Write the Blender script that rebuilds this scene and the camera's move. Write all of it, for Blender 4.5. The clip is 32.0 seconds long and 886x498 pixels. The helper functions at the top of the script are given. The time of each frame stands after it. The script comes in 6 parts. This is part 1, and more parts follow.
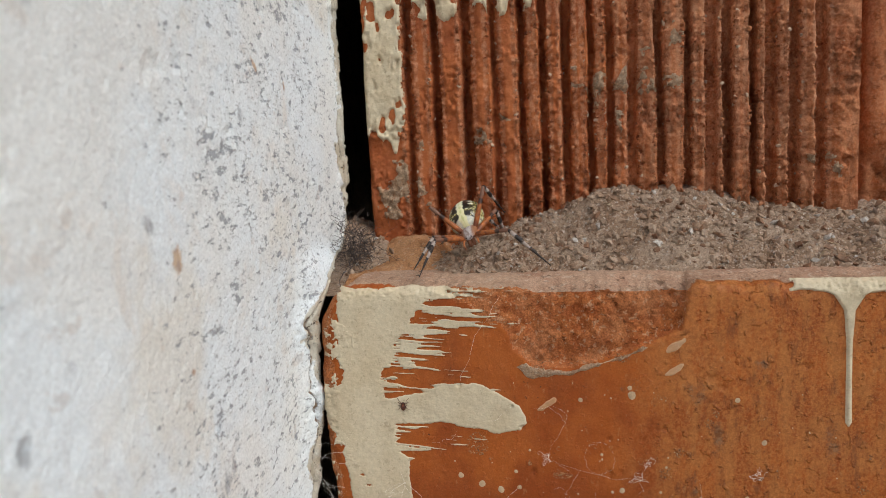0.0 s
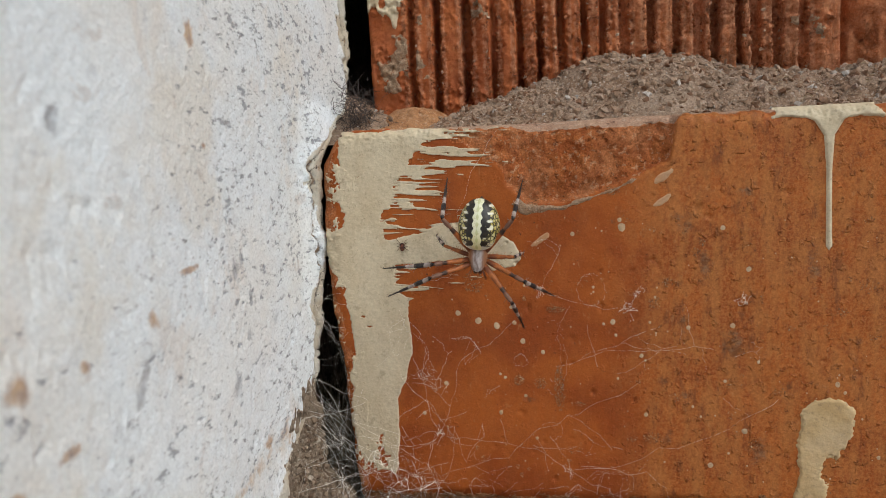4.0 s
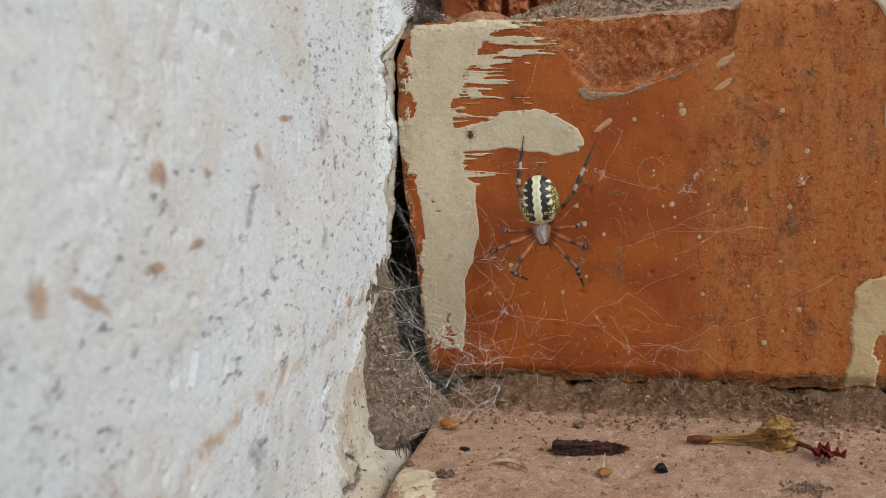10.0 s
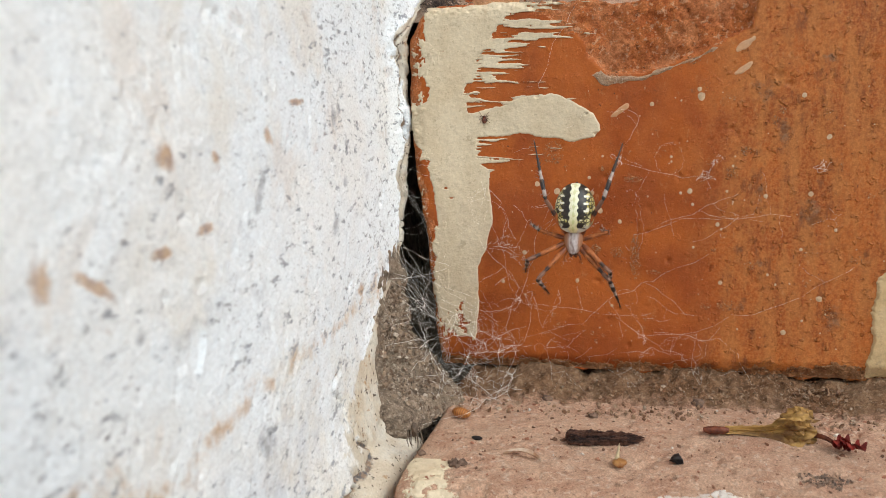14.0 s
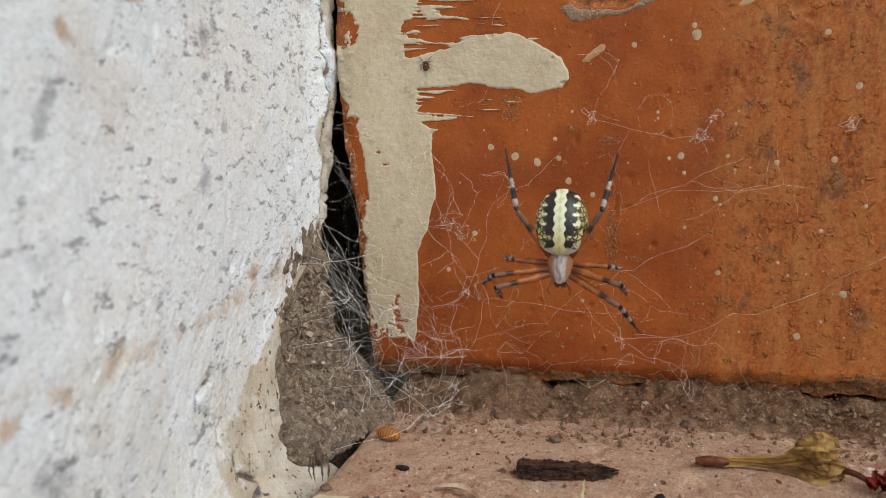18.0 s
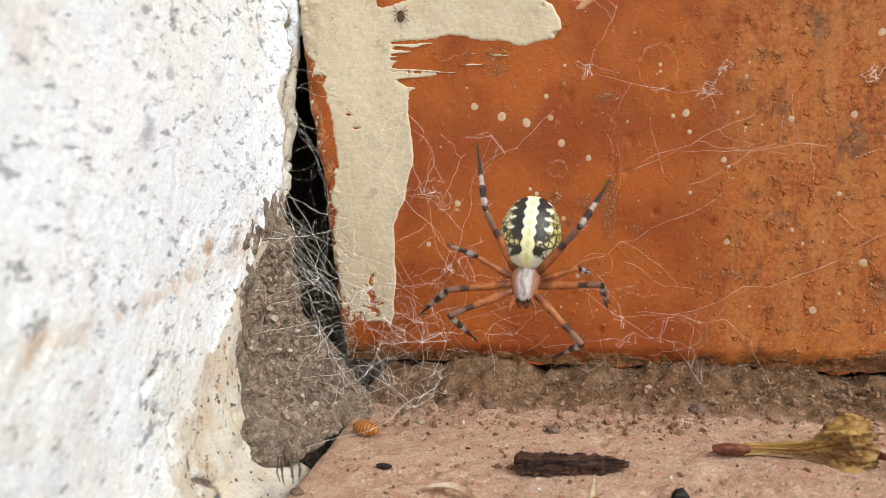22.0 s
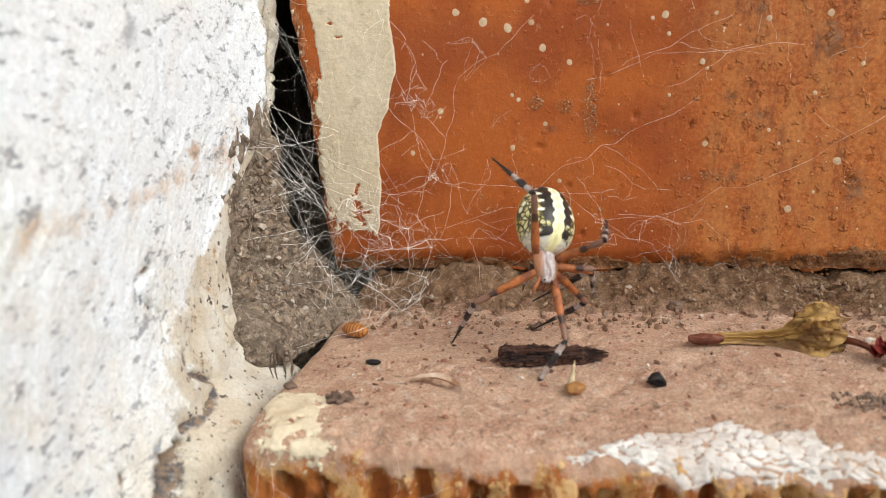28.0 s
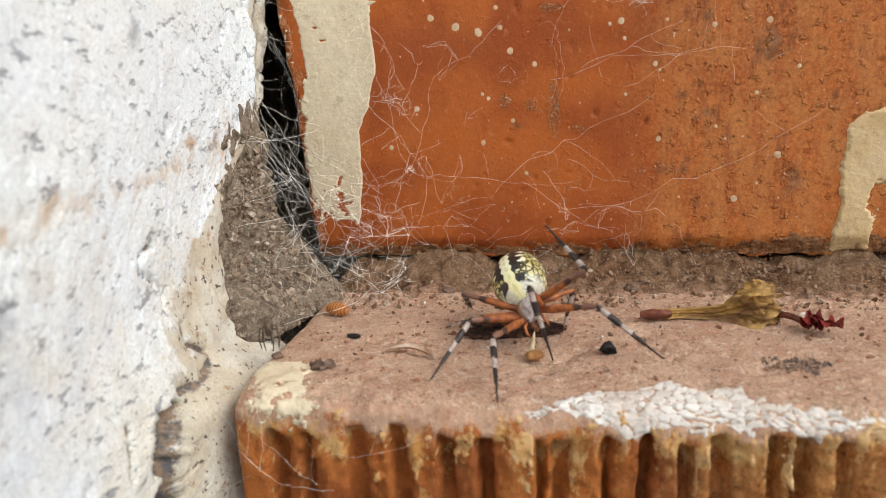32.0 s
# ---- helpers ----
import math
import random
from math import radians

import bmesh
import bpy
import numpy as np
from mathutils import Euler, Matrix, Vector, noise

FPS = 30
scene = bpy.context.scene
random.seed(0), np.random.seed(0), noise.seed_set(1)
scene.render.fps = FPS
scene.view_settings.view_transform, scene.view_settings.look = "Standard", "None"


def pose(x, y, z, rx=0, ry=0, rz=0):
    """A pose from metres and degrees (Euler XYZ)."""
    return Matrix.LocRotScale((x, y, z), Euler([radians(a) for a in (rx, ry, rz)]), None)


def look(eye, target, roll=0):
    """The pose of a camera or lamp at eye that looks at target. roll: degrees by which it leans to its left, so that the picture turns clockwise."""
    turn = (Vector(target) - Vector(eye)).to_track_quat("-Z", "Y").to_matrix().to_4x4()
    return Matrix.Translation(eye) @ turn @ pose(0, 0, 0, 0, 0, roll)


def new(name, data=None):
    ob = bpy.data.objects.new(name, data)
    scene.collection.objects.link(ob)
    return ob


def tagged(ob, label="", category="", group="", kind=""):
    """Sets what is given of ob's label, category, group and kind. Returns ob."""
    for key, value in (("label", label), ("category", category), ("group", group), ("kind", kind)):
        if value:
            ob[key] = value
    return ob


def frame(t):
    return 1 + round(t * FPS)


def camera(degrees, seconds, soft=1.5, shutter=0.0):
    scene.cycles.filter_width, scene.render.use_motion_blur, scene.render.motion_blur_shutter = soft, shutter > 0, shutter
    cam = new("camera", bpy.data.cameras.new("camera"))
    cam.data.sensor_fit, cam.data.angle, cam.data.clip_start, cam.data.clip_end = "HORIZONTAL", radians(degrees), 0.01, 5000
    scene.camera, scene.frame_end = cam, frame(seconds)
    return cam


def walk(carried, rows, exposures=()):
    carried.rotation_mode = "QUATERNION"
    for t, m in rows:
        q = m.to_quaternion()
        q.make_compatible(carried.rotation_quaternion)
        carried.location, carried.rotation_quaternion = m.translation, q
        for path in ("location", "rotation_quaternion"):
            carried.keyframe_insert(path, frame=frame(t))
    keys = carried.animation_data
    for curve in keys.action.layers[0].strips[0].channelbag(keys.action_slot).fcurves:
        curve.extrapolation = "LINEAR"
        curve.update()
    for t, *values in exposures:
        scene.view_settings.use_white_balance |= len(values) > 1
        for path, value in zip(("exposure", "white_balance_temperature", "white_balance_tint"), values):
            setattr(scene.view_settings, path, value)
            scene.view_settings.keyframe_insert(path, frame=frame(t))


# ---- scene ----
cam = camera(58.75, 32.0, soft=0.85)
PATH = [
    (0, (0.04215, -0.13461, 0.10196), (0.01550, 0.01166, 0.08205), -2.73),
    (0.5, (0.04207, -0.13461, 0.10165), (0.01552, 0.01170, 0.08198), -2.90),
    (1, (0.04250, -0.13485, 0.10107), (0.01617, 0.01151, 0.08141), -3.32),
    (1.5, (0.04186, -0.13381, 0.10105), (0.01588, 0.01255, 0.08094), -3.18),
    (2, (0.04199, -0.13601, 0.09863), (0.01589, 0.01036, 0.07873), -3.69),
    (2.5, (0.04287, -0.14261, 0.09209), (0.01577, 0.00360, 0.07237), -3.50),
    (3, (0.04412, -0.14418, 0.08218), (0.01719, 0.00223, 0.06380), -3.10),
    (3.5, (0.04293, -0.14296, 0.07653), (0.01622, 0.00351, 0.05822), -2.94),
    (5.5, (0.04305, -0.15255, 0.06540), (0.01637, -0.00661, 0.04325), -2.74),
    (6, (0.04286, -0.15353, 0.06337), (0.01467, -0.00791, 0.04101), -3.30),
    (6.5, (0.04176, -0.15467, 0.06065), (0.01107, -0.00960, 0.03802), -3.53),
    (7, (0.04147, -0.15541, 0.05956), (0.00882, -0.01071, 0.03731), -3.14),
    (7.5, (0.04146, -0.15581, 0.05902), (0.00891, -0.01097, 0.03754), -3.11),
    (8, (0.04106, -0.15524, 0.05875), (0.00918, -0.01010, 0.03828), -3.37),
    (8.5, (0.04134, -0.15484, 0.05955), (0.00660, -0.01045, 0.03848), -3.31),
    (9, (0.04116, -0.15565, 0.05955), (0.00665, -0.01143, 0.03699), -3.33),
    (9.5, (0.04106, -0.15556, 0.05784), (0.00582, -0.01161, 0.03466), -2.92),
    (10, (0.04084, -0.15567, 0.05820), (0.00508, -0.01205, 0.03379), -2.82),
    (10.5, (0.04092, -0.15560, 0.05804), (0.00462, -0.01225, 0.03291), -2.86),
    (11, (0.04091, -0.15567, 0.05803), (0.00457, -0.01243, 0.03232), -2.84),
    (11.5, (0.04088, -0.15536, 0.05819), (0.00481, -0.01208, 0.03230), -2.66),
    (12, (0.04046, -0.15468, 0.05781), (0.00478, -0.01129, 0.03200), -2.69),
    (12.5, (0.04062, -0.15474, 0.05778), (0.00485, -0.01138, 0.03190), -2.96),
    (13, (0.04066, -0.15494, 0.05764), (0.00515, -0.01152, 0.03180), -2.89),
    (13.5, (0.04062, -0.15420, 0.05752), (0.00473, -0.01089, 0.03157), -2.63),
    (14, (0.04048, -0.15379, 0.05769), (0.00220, -0.01121, 0.03112), -2.77),
    (14.5, (0.03969, -0.15300, 0.05663), (0.00133, -0.01033, 0.03066), -3.35),
    (16.5, (0.04045, -0.14195, 0.05387), (0.00546, 0.00194, 0.02996), -2.06),
    (17, (0.04383, -0.13432, 0.05250), (0.00723, 0.00935, 0.02970), -2.17),
    (17.5, (0.04041, -0.12802, 0.04946), (0.00467, 0.01569, 0.02556), -1.72),
    (18, (0.04209, -0.12239, 0.04684), (0.00533, 0.02091, 0.02211), -1.91),
    (18.5, (0.03997, -0.11602, 0.04447), (0.00233, 0.02709, 0.01993), -1.37),
    (19, (0.03746, -0.11362, 0.04367), (0.00216, 0.03001, 0.01871), -0.97),
    (19.5, (0.03750, -0.11449, 0.04377), (0.00235, 0.02912, 0.01846), -1.22),
    (20, (0.03650, -0.11255, 0.04302), (0.00199, 0.03114, 0.01731), -1.48),
    (20.5, (0.03640, -0.11225, 0.04307), (0.00170, 0.03129, 0.01678), -1.67),
    (21, (0.03648, -0.11231, 0.04241), (0.00245, 0.03137, 0.01601), -2.08),
    (21.5, (0.03628, -0.11195, 0.04199), (0.00483, 0.03238, 0.01595), -2.15),
    (22, (0.03629, -0.11134, 0.04176), (0.00685, 0.03340, 0.01561), -2.25),
    (22.5, (0.03691, -0.11098, 0.04054), (0.00722, 0.03355, 0.01352), -2.60),
    (23, (0.03753, -0.11319, 0.04017), (0.00808, 0.03092, 0.01076), -2.65),
    (23.5, (0.03758, -0.11438, 0.03952), (0.00889, 0.02948, 0.00816), -2.68),
    (24, (0.03743, -0.11424, 0.03920), (0.00973, 0.02946, 0.00630), -3.18),
    (24.5, (0.03717, -0.11373, 0.03920), (0.00934, 0.02976, 0.00551), -3.21),
    (26.5, (0.03715, -0.11380, 0.03911), (0.00988, 0.02957, 0.00446), -2.70),
    (27, (0.03737, -0.11430, 0.03844), (0.01094, 0.02902, 0.00294), -3.13),
    (27.5, (0.03724, -0.11406, 0.03752), (0.01094, 0.02900, 0.00089), -3.26),
    (28, (0.03719, -0.11426, 0.03775), (0.00988, 0.02834, 0.00006), -3.14),
    (28.5, (0.03806, -0.11867, 0.03788), (0.01138, 0.02401, 0.00004), -2.33),
    (29, (0.03905, -0.12180, 0.03902), (0.01218, 0.02104, 0.00192), -2.74),
    (29.5, (0.03973, -0.12207, 0.03944), (0.01312, 0.02075, 0.00211), -2.73),
    (30, (0.04027, -0.12228, 0.03932), (0.01444, 0.02068, 0.00195), -2.58),
    (30.5, (0.04041, -0.12311, 0.03828), (0.01463, 0.01996, 0.00134), -2.81),
    (31, (0.04010, -0.12339, 0.03794), (0.01390, 0.01965, 0.00117), -2.91),
    (31.5, (0.04029, -0.12335, 0.03730), (0.01429, 0.01977, 0.00069), -2.93),
    (32, (0.04068, -0.12381, 0.03714), (0.01570, 0.01947, 0.00046), -2.93),
]
walk(cam, [(t, look(eye, target, roll)) for t, eye, target, roll in PATH],
     [(0.0, -0.30, 6010, 4), (3.0, -0.36, 6010, 4), (10.7, -0.41, 6010, 4), (11.4, 0.02, 6010, 4), (14.5, 0.06, 6010, 4), (17.0, -0.14, 6010, 4), (18.1, -0.28, 6010, 4), (19.0, 0.04, 6010, 4), (20.0, 0.20, 6040, 4), (23.0, 0.33, 6040, 4), (25.5, 0.36, 6040, 4), (27.0, 0.44, 6040, 4), (28.0, 0.28, 6040, 4), (29.0, 0.21, 6040, 4), (32.0, 0.19, 6040, 4)])
cam.data.dof.use_dof, cam.data.dof.focus_distance, cam.data.dof.aperture_fstop = True, 0.128, 38.0

# ---- light ----
world = bpy.data.worlds.new("sky")
scene.world = world
world.use_nodes = True
wn = world.node_tree.nodes
sky = wn.new("ShaderNodeTexSky")
sky.sky_type, sky.sun_disc, sky.sun_elevation, sky.sun_rotation = "NISHITA", False, radians(48), radians(120)
sky.air_density, sky.dust_density, sky.ozone_density = 1.0, 4.0, 0.6
world.node_tree.links.new(sky.outputs[0], wn["Background"].inputs[0])
wn["Background"].inputs[1].default_value = 0.13
sun = new("sun", bpy.data.lights.new("sun", "SUN"))
sun.data.energy, sun.data.angle, sun.data.color = 1.6, radians(45), (1.0, 1.0, 0.985)
sun.matrix_world = look((0.95, -0.55, 0.85), (0, 0, 0))
scene.view_settings.exposure = 0.0


# ---- helpers for shapes ----
def hash2(i, j, seed):
    n = (i * 374761393 + j * 668265263 + seed * 1442695041) & 0xFFFFFFFF
    n = ((n ^ (n >> 13)) * 1274126177) & 0xFFFFFFFF
    return ((n ^ (n >> 16)) & 0xFFFF) / 65535.0


def vnoise(x, y, seed=0):
    """Value noise in 0..1 at arrays x, y."""
    x, y = np.broadcast_arrays(np.asarray(x, float), np.asarray(y, float))
    i, j = np.floor(x).astype(np.int64), np.floor(y).astype(np.int64)
    u, v = x - i, y - j
    u, v = u * u * (3 - 2 * u), v * v * (3 - 2 * v)
    a, b = hash2(i, j, seed), hash2(i + 1, j, seed)
    c, d = hash2(i, j + 1, seed), hash2(i + 1, j + 1, seed)
    return (a * (1 - u) + b * u) * (1 - v) + (c * (1 - u) + d * u) * v


def fbm(x, y, size, octaves=4, seed=0, gain=0.5):
    """Layered noise about 0, in -0.5..0.5; size: the width in metres of its largest lumps."""
    out, amp, tot = 0.0, 1.0, 0.0
    for o in range(octaves):
        s = 2.03**o / size
        out = out + amp * (vnoise(np.asarray(x) * s + 17.3 * o, np.asarray(y) * s + 5.1 * o, seed + o) - 0.5)
        tot, amp = tot + amp, amp * gain
    return out / tot


def cells(x, y, size, seed=0):
    """Distances to the nearest and second nearest of scattered points, in cell widths."""
    x, y = np.asarray(x) / size, np.asarray(y) / size
    i, j = np.floor(x).astype(np.int64), np.floor(y).astype(np.int64)
    near = np.full(x.shape, 9.0)
    second = near.copy()
    for a in (-1, 0, 1):
        for b in (-1, 0, 1):
            d = np.hypot(i + a + hash2(i + a, j + b, seed) - x, j + b + hash2(i + a, j + b, seed + 7) - y)
            second = np.minimum(second, np.maximum(near, d))
            near = np.minimum(near, d)
    return near, second


def smooth(a, b, x):
    k = np.clip((np.asarray(x, float) - a) / (b - a), 0, 1)
    return k * k * (3 - 2 * k)


def mesh_of(name, verts, faces, shade=True):
    me = bpy.data.meshes.new(name)
    me.from_pydata(np.asarray(verts, float).reshape(-1, 3).tolist(), [], [tuple(f) for f in np.asarray(faces).tolist()] if len(faces) else [])
    me.polygons.foreach_set("use_smooth", [shade] * len(me.polygons))
    me.update()
    return me


def sheet(name, pts, shade=True, keep=None):
    """A mesh of quads from an array of points (rows, columns, 3); keep: which quads."""
    r, c, _ = pts.shape
    k = np.arange(r * c).reshape(r, c)
    q = np.stack([k[:-1, :-1], k[:-1, 1:], k[1:, 1:], k[1:, :-1]], -1)
    q = q.reshape(-1, 4) if keep is None else q[keep]
    used = np.unique(q)
    back = np.zeros(r * c, int)
    back[used] = np.arange(len(used))
    return mesh_of(name, pts.reshape(-1, 3)[used], back[q], shade)


def part(name, data, material, parent=None, label=""):
    """A mesh object, from a mesh or a bmesh, under its thing."""
    if isinstance(data, bmesh.types.BMesh):
        me = bpy.data.meshes.new(name)
        data.to_mesh(me)
        data.free()
        for p in me.polygons:
            p.use_smooth = True
        data = me
    if not data.materials:
        data.materials.append(material)
    ob = new(name, data)
    if parent is not None:
        ob.parent = parent
    return tagged(ob, label)


def steps(*spans):
    """Coordinates from spans (start, end, step)."""
    out = []
    for a, b, s in spans:
        out += list(np.linspace(a, b, max(2, int(round(abs(b - a) / s)) + 1)))[0 if not out else 1:]
    return np.array(out)


def tubes(name, lines, sides=4):
    """One mesh of thin tubes along lines, each (points, radii)."""
    vs, fs, n = [], [], 0
    ang = np.arange(sides) * 2 * np.pi / sides
    for pts, rad in lines:
        pts = np.asarray(pts, float)
        rad = np.broadcast_to(np.asarray(rad, float), (len(pts),))
        d = np.gradient(pts, axis=0)
        d /= np.linalg.norm(d, axis=1, keepdims=True) + 1e-12
        ref = np.where(np.abs(d[:, 2:3]) < 0.8, [[0.0, 0.0, 1.0]], [[1.0, 0.0, 0.0]])
        a = np.cross(d, ref)
        a /= np.linalg.norm(a, axis=1, keepdims=True) + 1e-12
        b = np.cross(d, a)
        ring = pts[:, None] + rad[:, None, None] * (np.cos(ang)[None, :, None] * a[:, None] + np.sin(ang)[None, :, None] * b[:, None])
        vs.append(ring.reshape(-1, 3))
        k = n + np.arange(len(pts) * sides).reshape(len(pts), sides)
        k2 = np.roll(k, -1, 1)
        fs.append(np.stack([k[:-1], k2[:-1], k2[1:], k[1:]], -1).reshape(-1, 4))
        n += len(pts) * sides
    return mesh_of(name, np.concatenate(vs), np.concatenate(fs))


# ---- materials ----
class Mat:
    """A node material, with short ways to wire it."""

    def __init__(self, name, rough=0.85, metal=0.0, spec=0.3):
        self.m = bpy.data.materials.new(name)
        self.m.use_nodes = True
        self.t = self.m.node_tree
        self.b = self.t.nodes["Principled BSDF"]
        self.b.inputs["Roughness"].default_value = rough
        self.b.inputs["Metallic"].default_value = metal
        self.b.inputs["Specular IOR Level"].default_value = spec
        self.co = self.t.nodes.new("ShaderNodeTexCoord").outputs["Object"]

    def put(self, socket, v):
        if isinstance(v, bpy.types.NodeSocket):
            self.t.links.new(v, socket)
        elif isinstance(v, tuple) and len(v) == 3 and socket.type == "RGBA":
            socket.default_value = (*v, 1)
        else:
            socket.default_value = v

    def scaled(self, x=1.0, y=1.0, z=1.0):
        n = self.t.nodes.new("ShaderNodeMapping")
        self.t.links.new(self.co, n.inputs["Vector"])
        n.inputs["Scale"].default_value = (x, y, z)
        return n.outputs[0]

    def noise(self, scale, detail=4.0, rough=0.55, co=None, distort=0.0):
        n = self.t.nodes.new("ShaderNodeTexNoise")
        self.t.links.new(co or self.co, n.inputs["Vector"])
        n.inputs["Scale"].default_value, n.inputs["Detail"].default_value = scale, detail
        n.inputs["Roughness"].default_value, n.inputs["Distortion"].default_value = rough, distort
        return n.outputs["Fac"]

    def cells(self, scale, feature="F1", co=None, out="Distance"):
        n = self.t.nodes.new("ShaderNodeTexVoronoi")
        n.feature = feature
        self.t.links.new(co or self.co, n.inputs["Vector"])
        n.inputs["Scale"].default_value = scale
        return n.outputs[out]

    def axis(self, k):
        n = self.t.nodes.new("ShaderNodeSeparateXYZ")
        self.t.links.new(self.co, n.inputs[0])
        return n.outputs[k]

    def math(self, op, a, b=0.0, c=0.0):
        n = self.t.nodes.new("ShaderNodeMath")
        n.operation = op
        for s, v in zip(n.inputs, (a, b, c)):
            self.put(s, v)
        return n.outputs[0]

    def ramp(self, v, lo, hi, a=0.0, b=1.0):
        """v from lo..hi to a..b, smoothly and held at the ends."""
        n = self.t.nodes.new("ShaderNodeMapRange")
        n.interpolation_type = "SMOOTHSTEP"
        for s, x in zip(n.inputs, (v, lo, hi, a, b)):
            self.put(s, x)
        return n.outputs[0]

    def mix(self, f, a, b):
        n = self.t.nodes.new("ShaderNodeMix")
        n.data_type = "RGBA"
        self.put(n.inputs[0], f)
        self.put(n.inputs[6], a)
        self.put(n.inputs[7], b)
        return n.outputs[2]

    def speck(self, c, scale, amount=0.35):
        """Fine light and dark specks over a colour."""
        n = self.t.nodes.new("ShaderNodeMix")
        n.data_type, n.blend_type = "RGBA", "MULTIPLY"
        n.inputs[0].default_value = 1.0
        self.put(n.inputs[6], c)
        lo, hi = 1 - amount, 1 + amount
        self.put(n.inputs[7], self.mix(self.ramp(self.noise(scale, 3, 0.7), 0.32, 0.68), (lo, lo, lo), (hi, hi, hi)))
        return n.outputs[2]

    def mask(self, name):
        n = self.t.nodes.new("ShaderNodeAttribute")
        n.attribute_name = name
        return n.outputs["Fac"]

    def color(self, v):
        self.put(self.b.inputs["Base Color"], v)
        return self

    def rough(self, v):
        self.put(self.b.inputs["Roughness"], v)
        return self

    def bump(self, h, depth, strength=1.0):
        n = self.t.nodes.new("ShaderNodeBump")
        n.inputs["Distance"].default_value, n.inputs["Strength"].default_value = depth, strength
        self.t.links.new(h, n.inputs["Height"])
        if self.b.inputs["Normal"].is_linked:
            self.t.links.new(self.b.inputs["Normal"].links[0].from_socket, n.inputs["Normal"])
        self.t.links.new(n.outputs[0], self.b.inputs["Normal"])
        return self


def plain(name, color, rough=0.8, spot=None, scale=900.0, spec=0.3):
    """A simple mottled surface."""
    m = Mat(name, rough, spec=spec)
    f = m.ramp(m.noise(scale, 5), 0.35, 0.65)
    m.color(m.mix(f, color, spot or tuple(0.6 * c for c in color)))
    m.bump(m.noise(scale * 2.5, 4), 0.0001, 0.6)
    return m.m


def make_plaster():
    m = Mat("white_plaster", 0.9, spec=0.2)
    big = m.ramp(m.noise(38, 4), 0.42, 0.62)
    base = m.mix(big, (0.83, 0.87, 0.895), (0.83, 0.835, 0.82))
    cream = m.ramp(m.noise(26, 5, 0.6), 0.53, 0.64)
    base = m.mix(m.math("MULTIPLY", cream, 0.6), base, (0.76, 0.71, 0.62))
    warm = m.ramp(m.noise(70, 5, 0.6, distort=0.5), 0.56, 0.68)
    base = m.mix(m.math("MULTIPLY", warm, 0.25), base, (0.64, 0.49, 0.36))
    rust = m.ramp(m.noise(150, 4, 0.6, co=m.scaled(1, 0.8, 1.2)), 0.645, 0.71)
    base = m.mix(m.math("MULTIPLY", rust, 0.2), base, (0.36, 0.19, 0.08))
    seam = m.math("SUBTRACT", m.axis(2), m.math("ADD", 0.0248, m.math("MULTIPLY", m.math("SUBTRACT", m.noise(60, 5, 0.6), 0.5), 0.022)))
    seam = m.math("MULTIPLY", m.ramp(m.math("ABSOLUTE", seam), 0.0026, 0.0), m.ramp(m.noise(190, 5, 0.65), 0.42, 0.62))
    base = m.mix(m.math("MULTIPLY", seam, 0.8), base, (0.52, 0.33, 0.17))
    grey = m.math("MULTIPLY", m.ramp(m.noise(230, 5, 0.65, co=m.scaled(1, 0.7, 1)), 0.58, 0.70), m.ramp(m.noise(50, 3), 0.45, 0.58))
    base = m.mix(m.math("MULTIPLY", grey, 0.45), base, (0.42, 0.43, 0.46))
    splash = m.ramp(m.math("ADD", m.axis(2), m.math("MULTIPLY", m.math("SUBTRACT", m.noise(85, 6, 0.7), 0.5), 0.09)), 0.030, -0.010)
    base = m.mix(m.math("MULTIPLY", splash, 0.75), base, m.mix(m.ramp(m.noise(45, 4), 0.4, 0.6), (0.64, 0.57, 0.45), (0.56, 0.57, 0.60)))
    tear = m.math("MULTIPLY", m.math("SUBTRACT", m.noise(480, 5, 0.7), 0.5), 1.7)
    base = m.mix(m.math("MULTIPLY", m.ramp(m.math("ADD", m.mask("greying"), tear), 0.46, 0.90), 0.62), base, m.mix(m.ramp(m.noise(900, 3), 0.4, 0.6), (0.40, 0.41, 0.44), (0.22, 0.22, 0.23)))
    base = m.mix(m.math("MULTIPLY", m.ramp(m.math("ADD", m.mask("rusting"), m.math("MULTIPLY", tear, 0.8)), 0.48, 0.90), 0.70), base, m.mix(m.ramp(m.noise(600, 4), 0.4, 0.6), (0.50, 0.28, 0.10), (0.30, 0.14, 0.055)))
    where = m.math("SUBTRACT", m.ramp(m.noise(60, 3), 0.40, 0.56, 0.0, 0.035), m.math("MULTIPLY", m.ramp(m.axis(1), -0.030, -0.075, 0.0, 0.10), m.ramp(m.axis(2), 0.040, 0.085, 0.25, 1.0)))
    pits = m.ramp(m.math("ADD", m.noise(760, 5, 0.68, co=m.scaled(1, 0.42, 1.0)), where), 0.592, 0.655)
    base = m.mix(m.math("MULTIPLY", pits, 0.72), base, (0.27, 0.28, 0.31))
    small = m.ramp(m.math("ADD", m.noise(1900, 4, 0.65, co=m.scaled(1, 0.42, 1.0)), where), 0.595, 0.660)
    base = m.mix(m.math("MULTIPLY", small, 0.5), base, (0.30, 0.29, 0.29))
    old = m.mix(m.ramp(m.noise(150, 5, 0.6), 0.40, 0.60), (0.61, 0.57, 0.485), (0.54, 0.465, 0.355))
    old = m.mix(m.ramp(m.noise(420, 5, 0.65), 0.60, 0.70), old, (0.40, 0.26, 0.15))
    old = m.mix(m.ramp(m.noise(1100, 3, 0.6), 0.62, 0.66), old, (0.12, 0.09, 0.07))
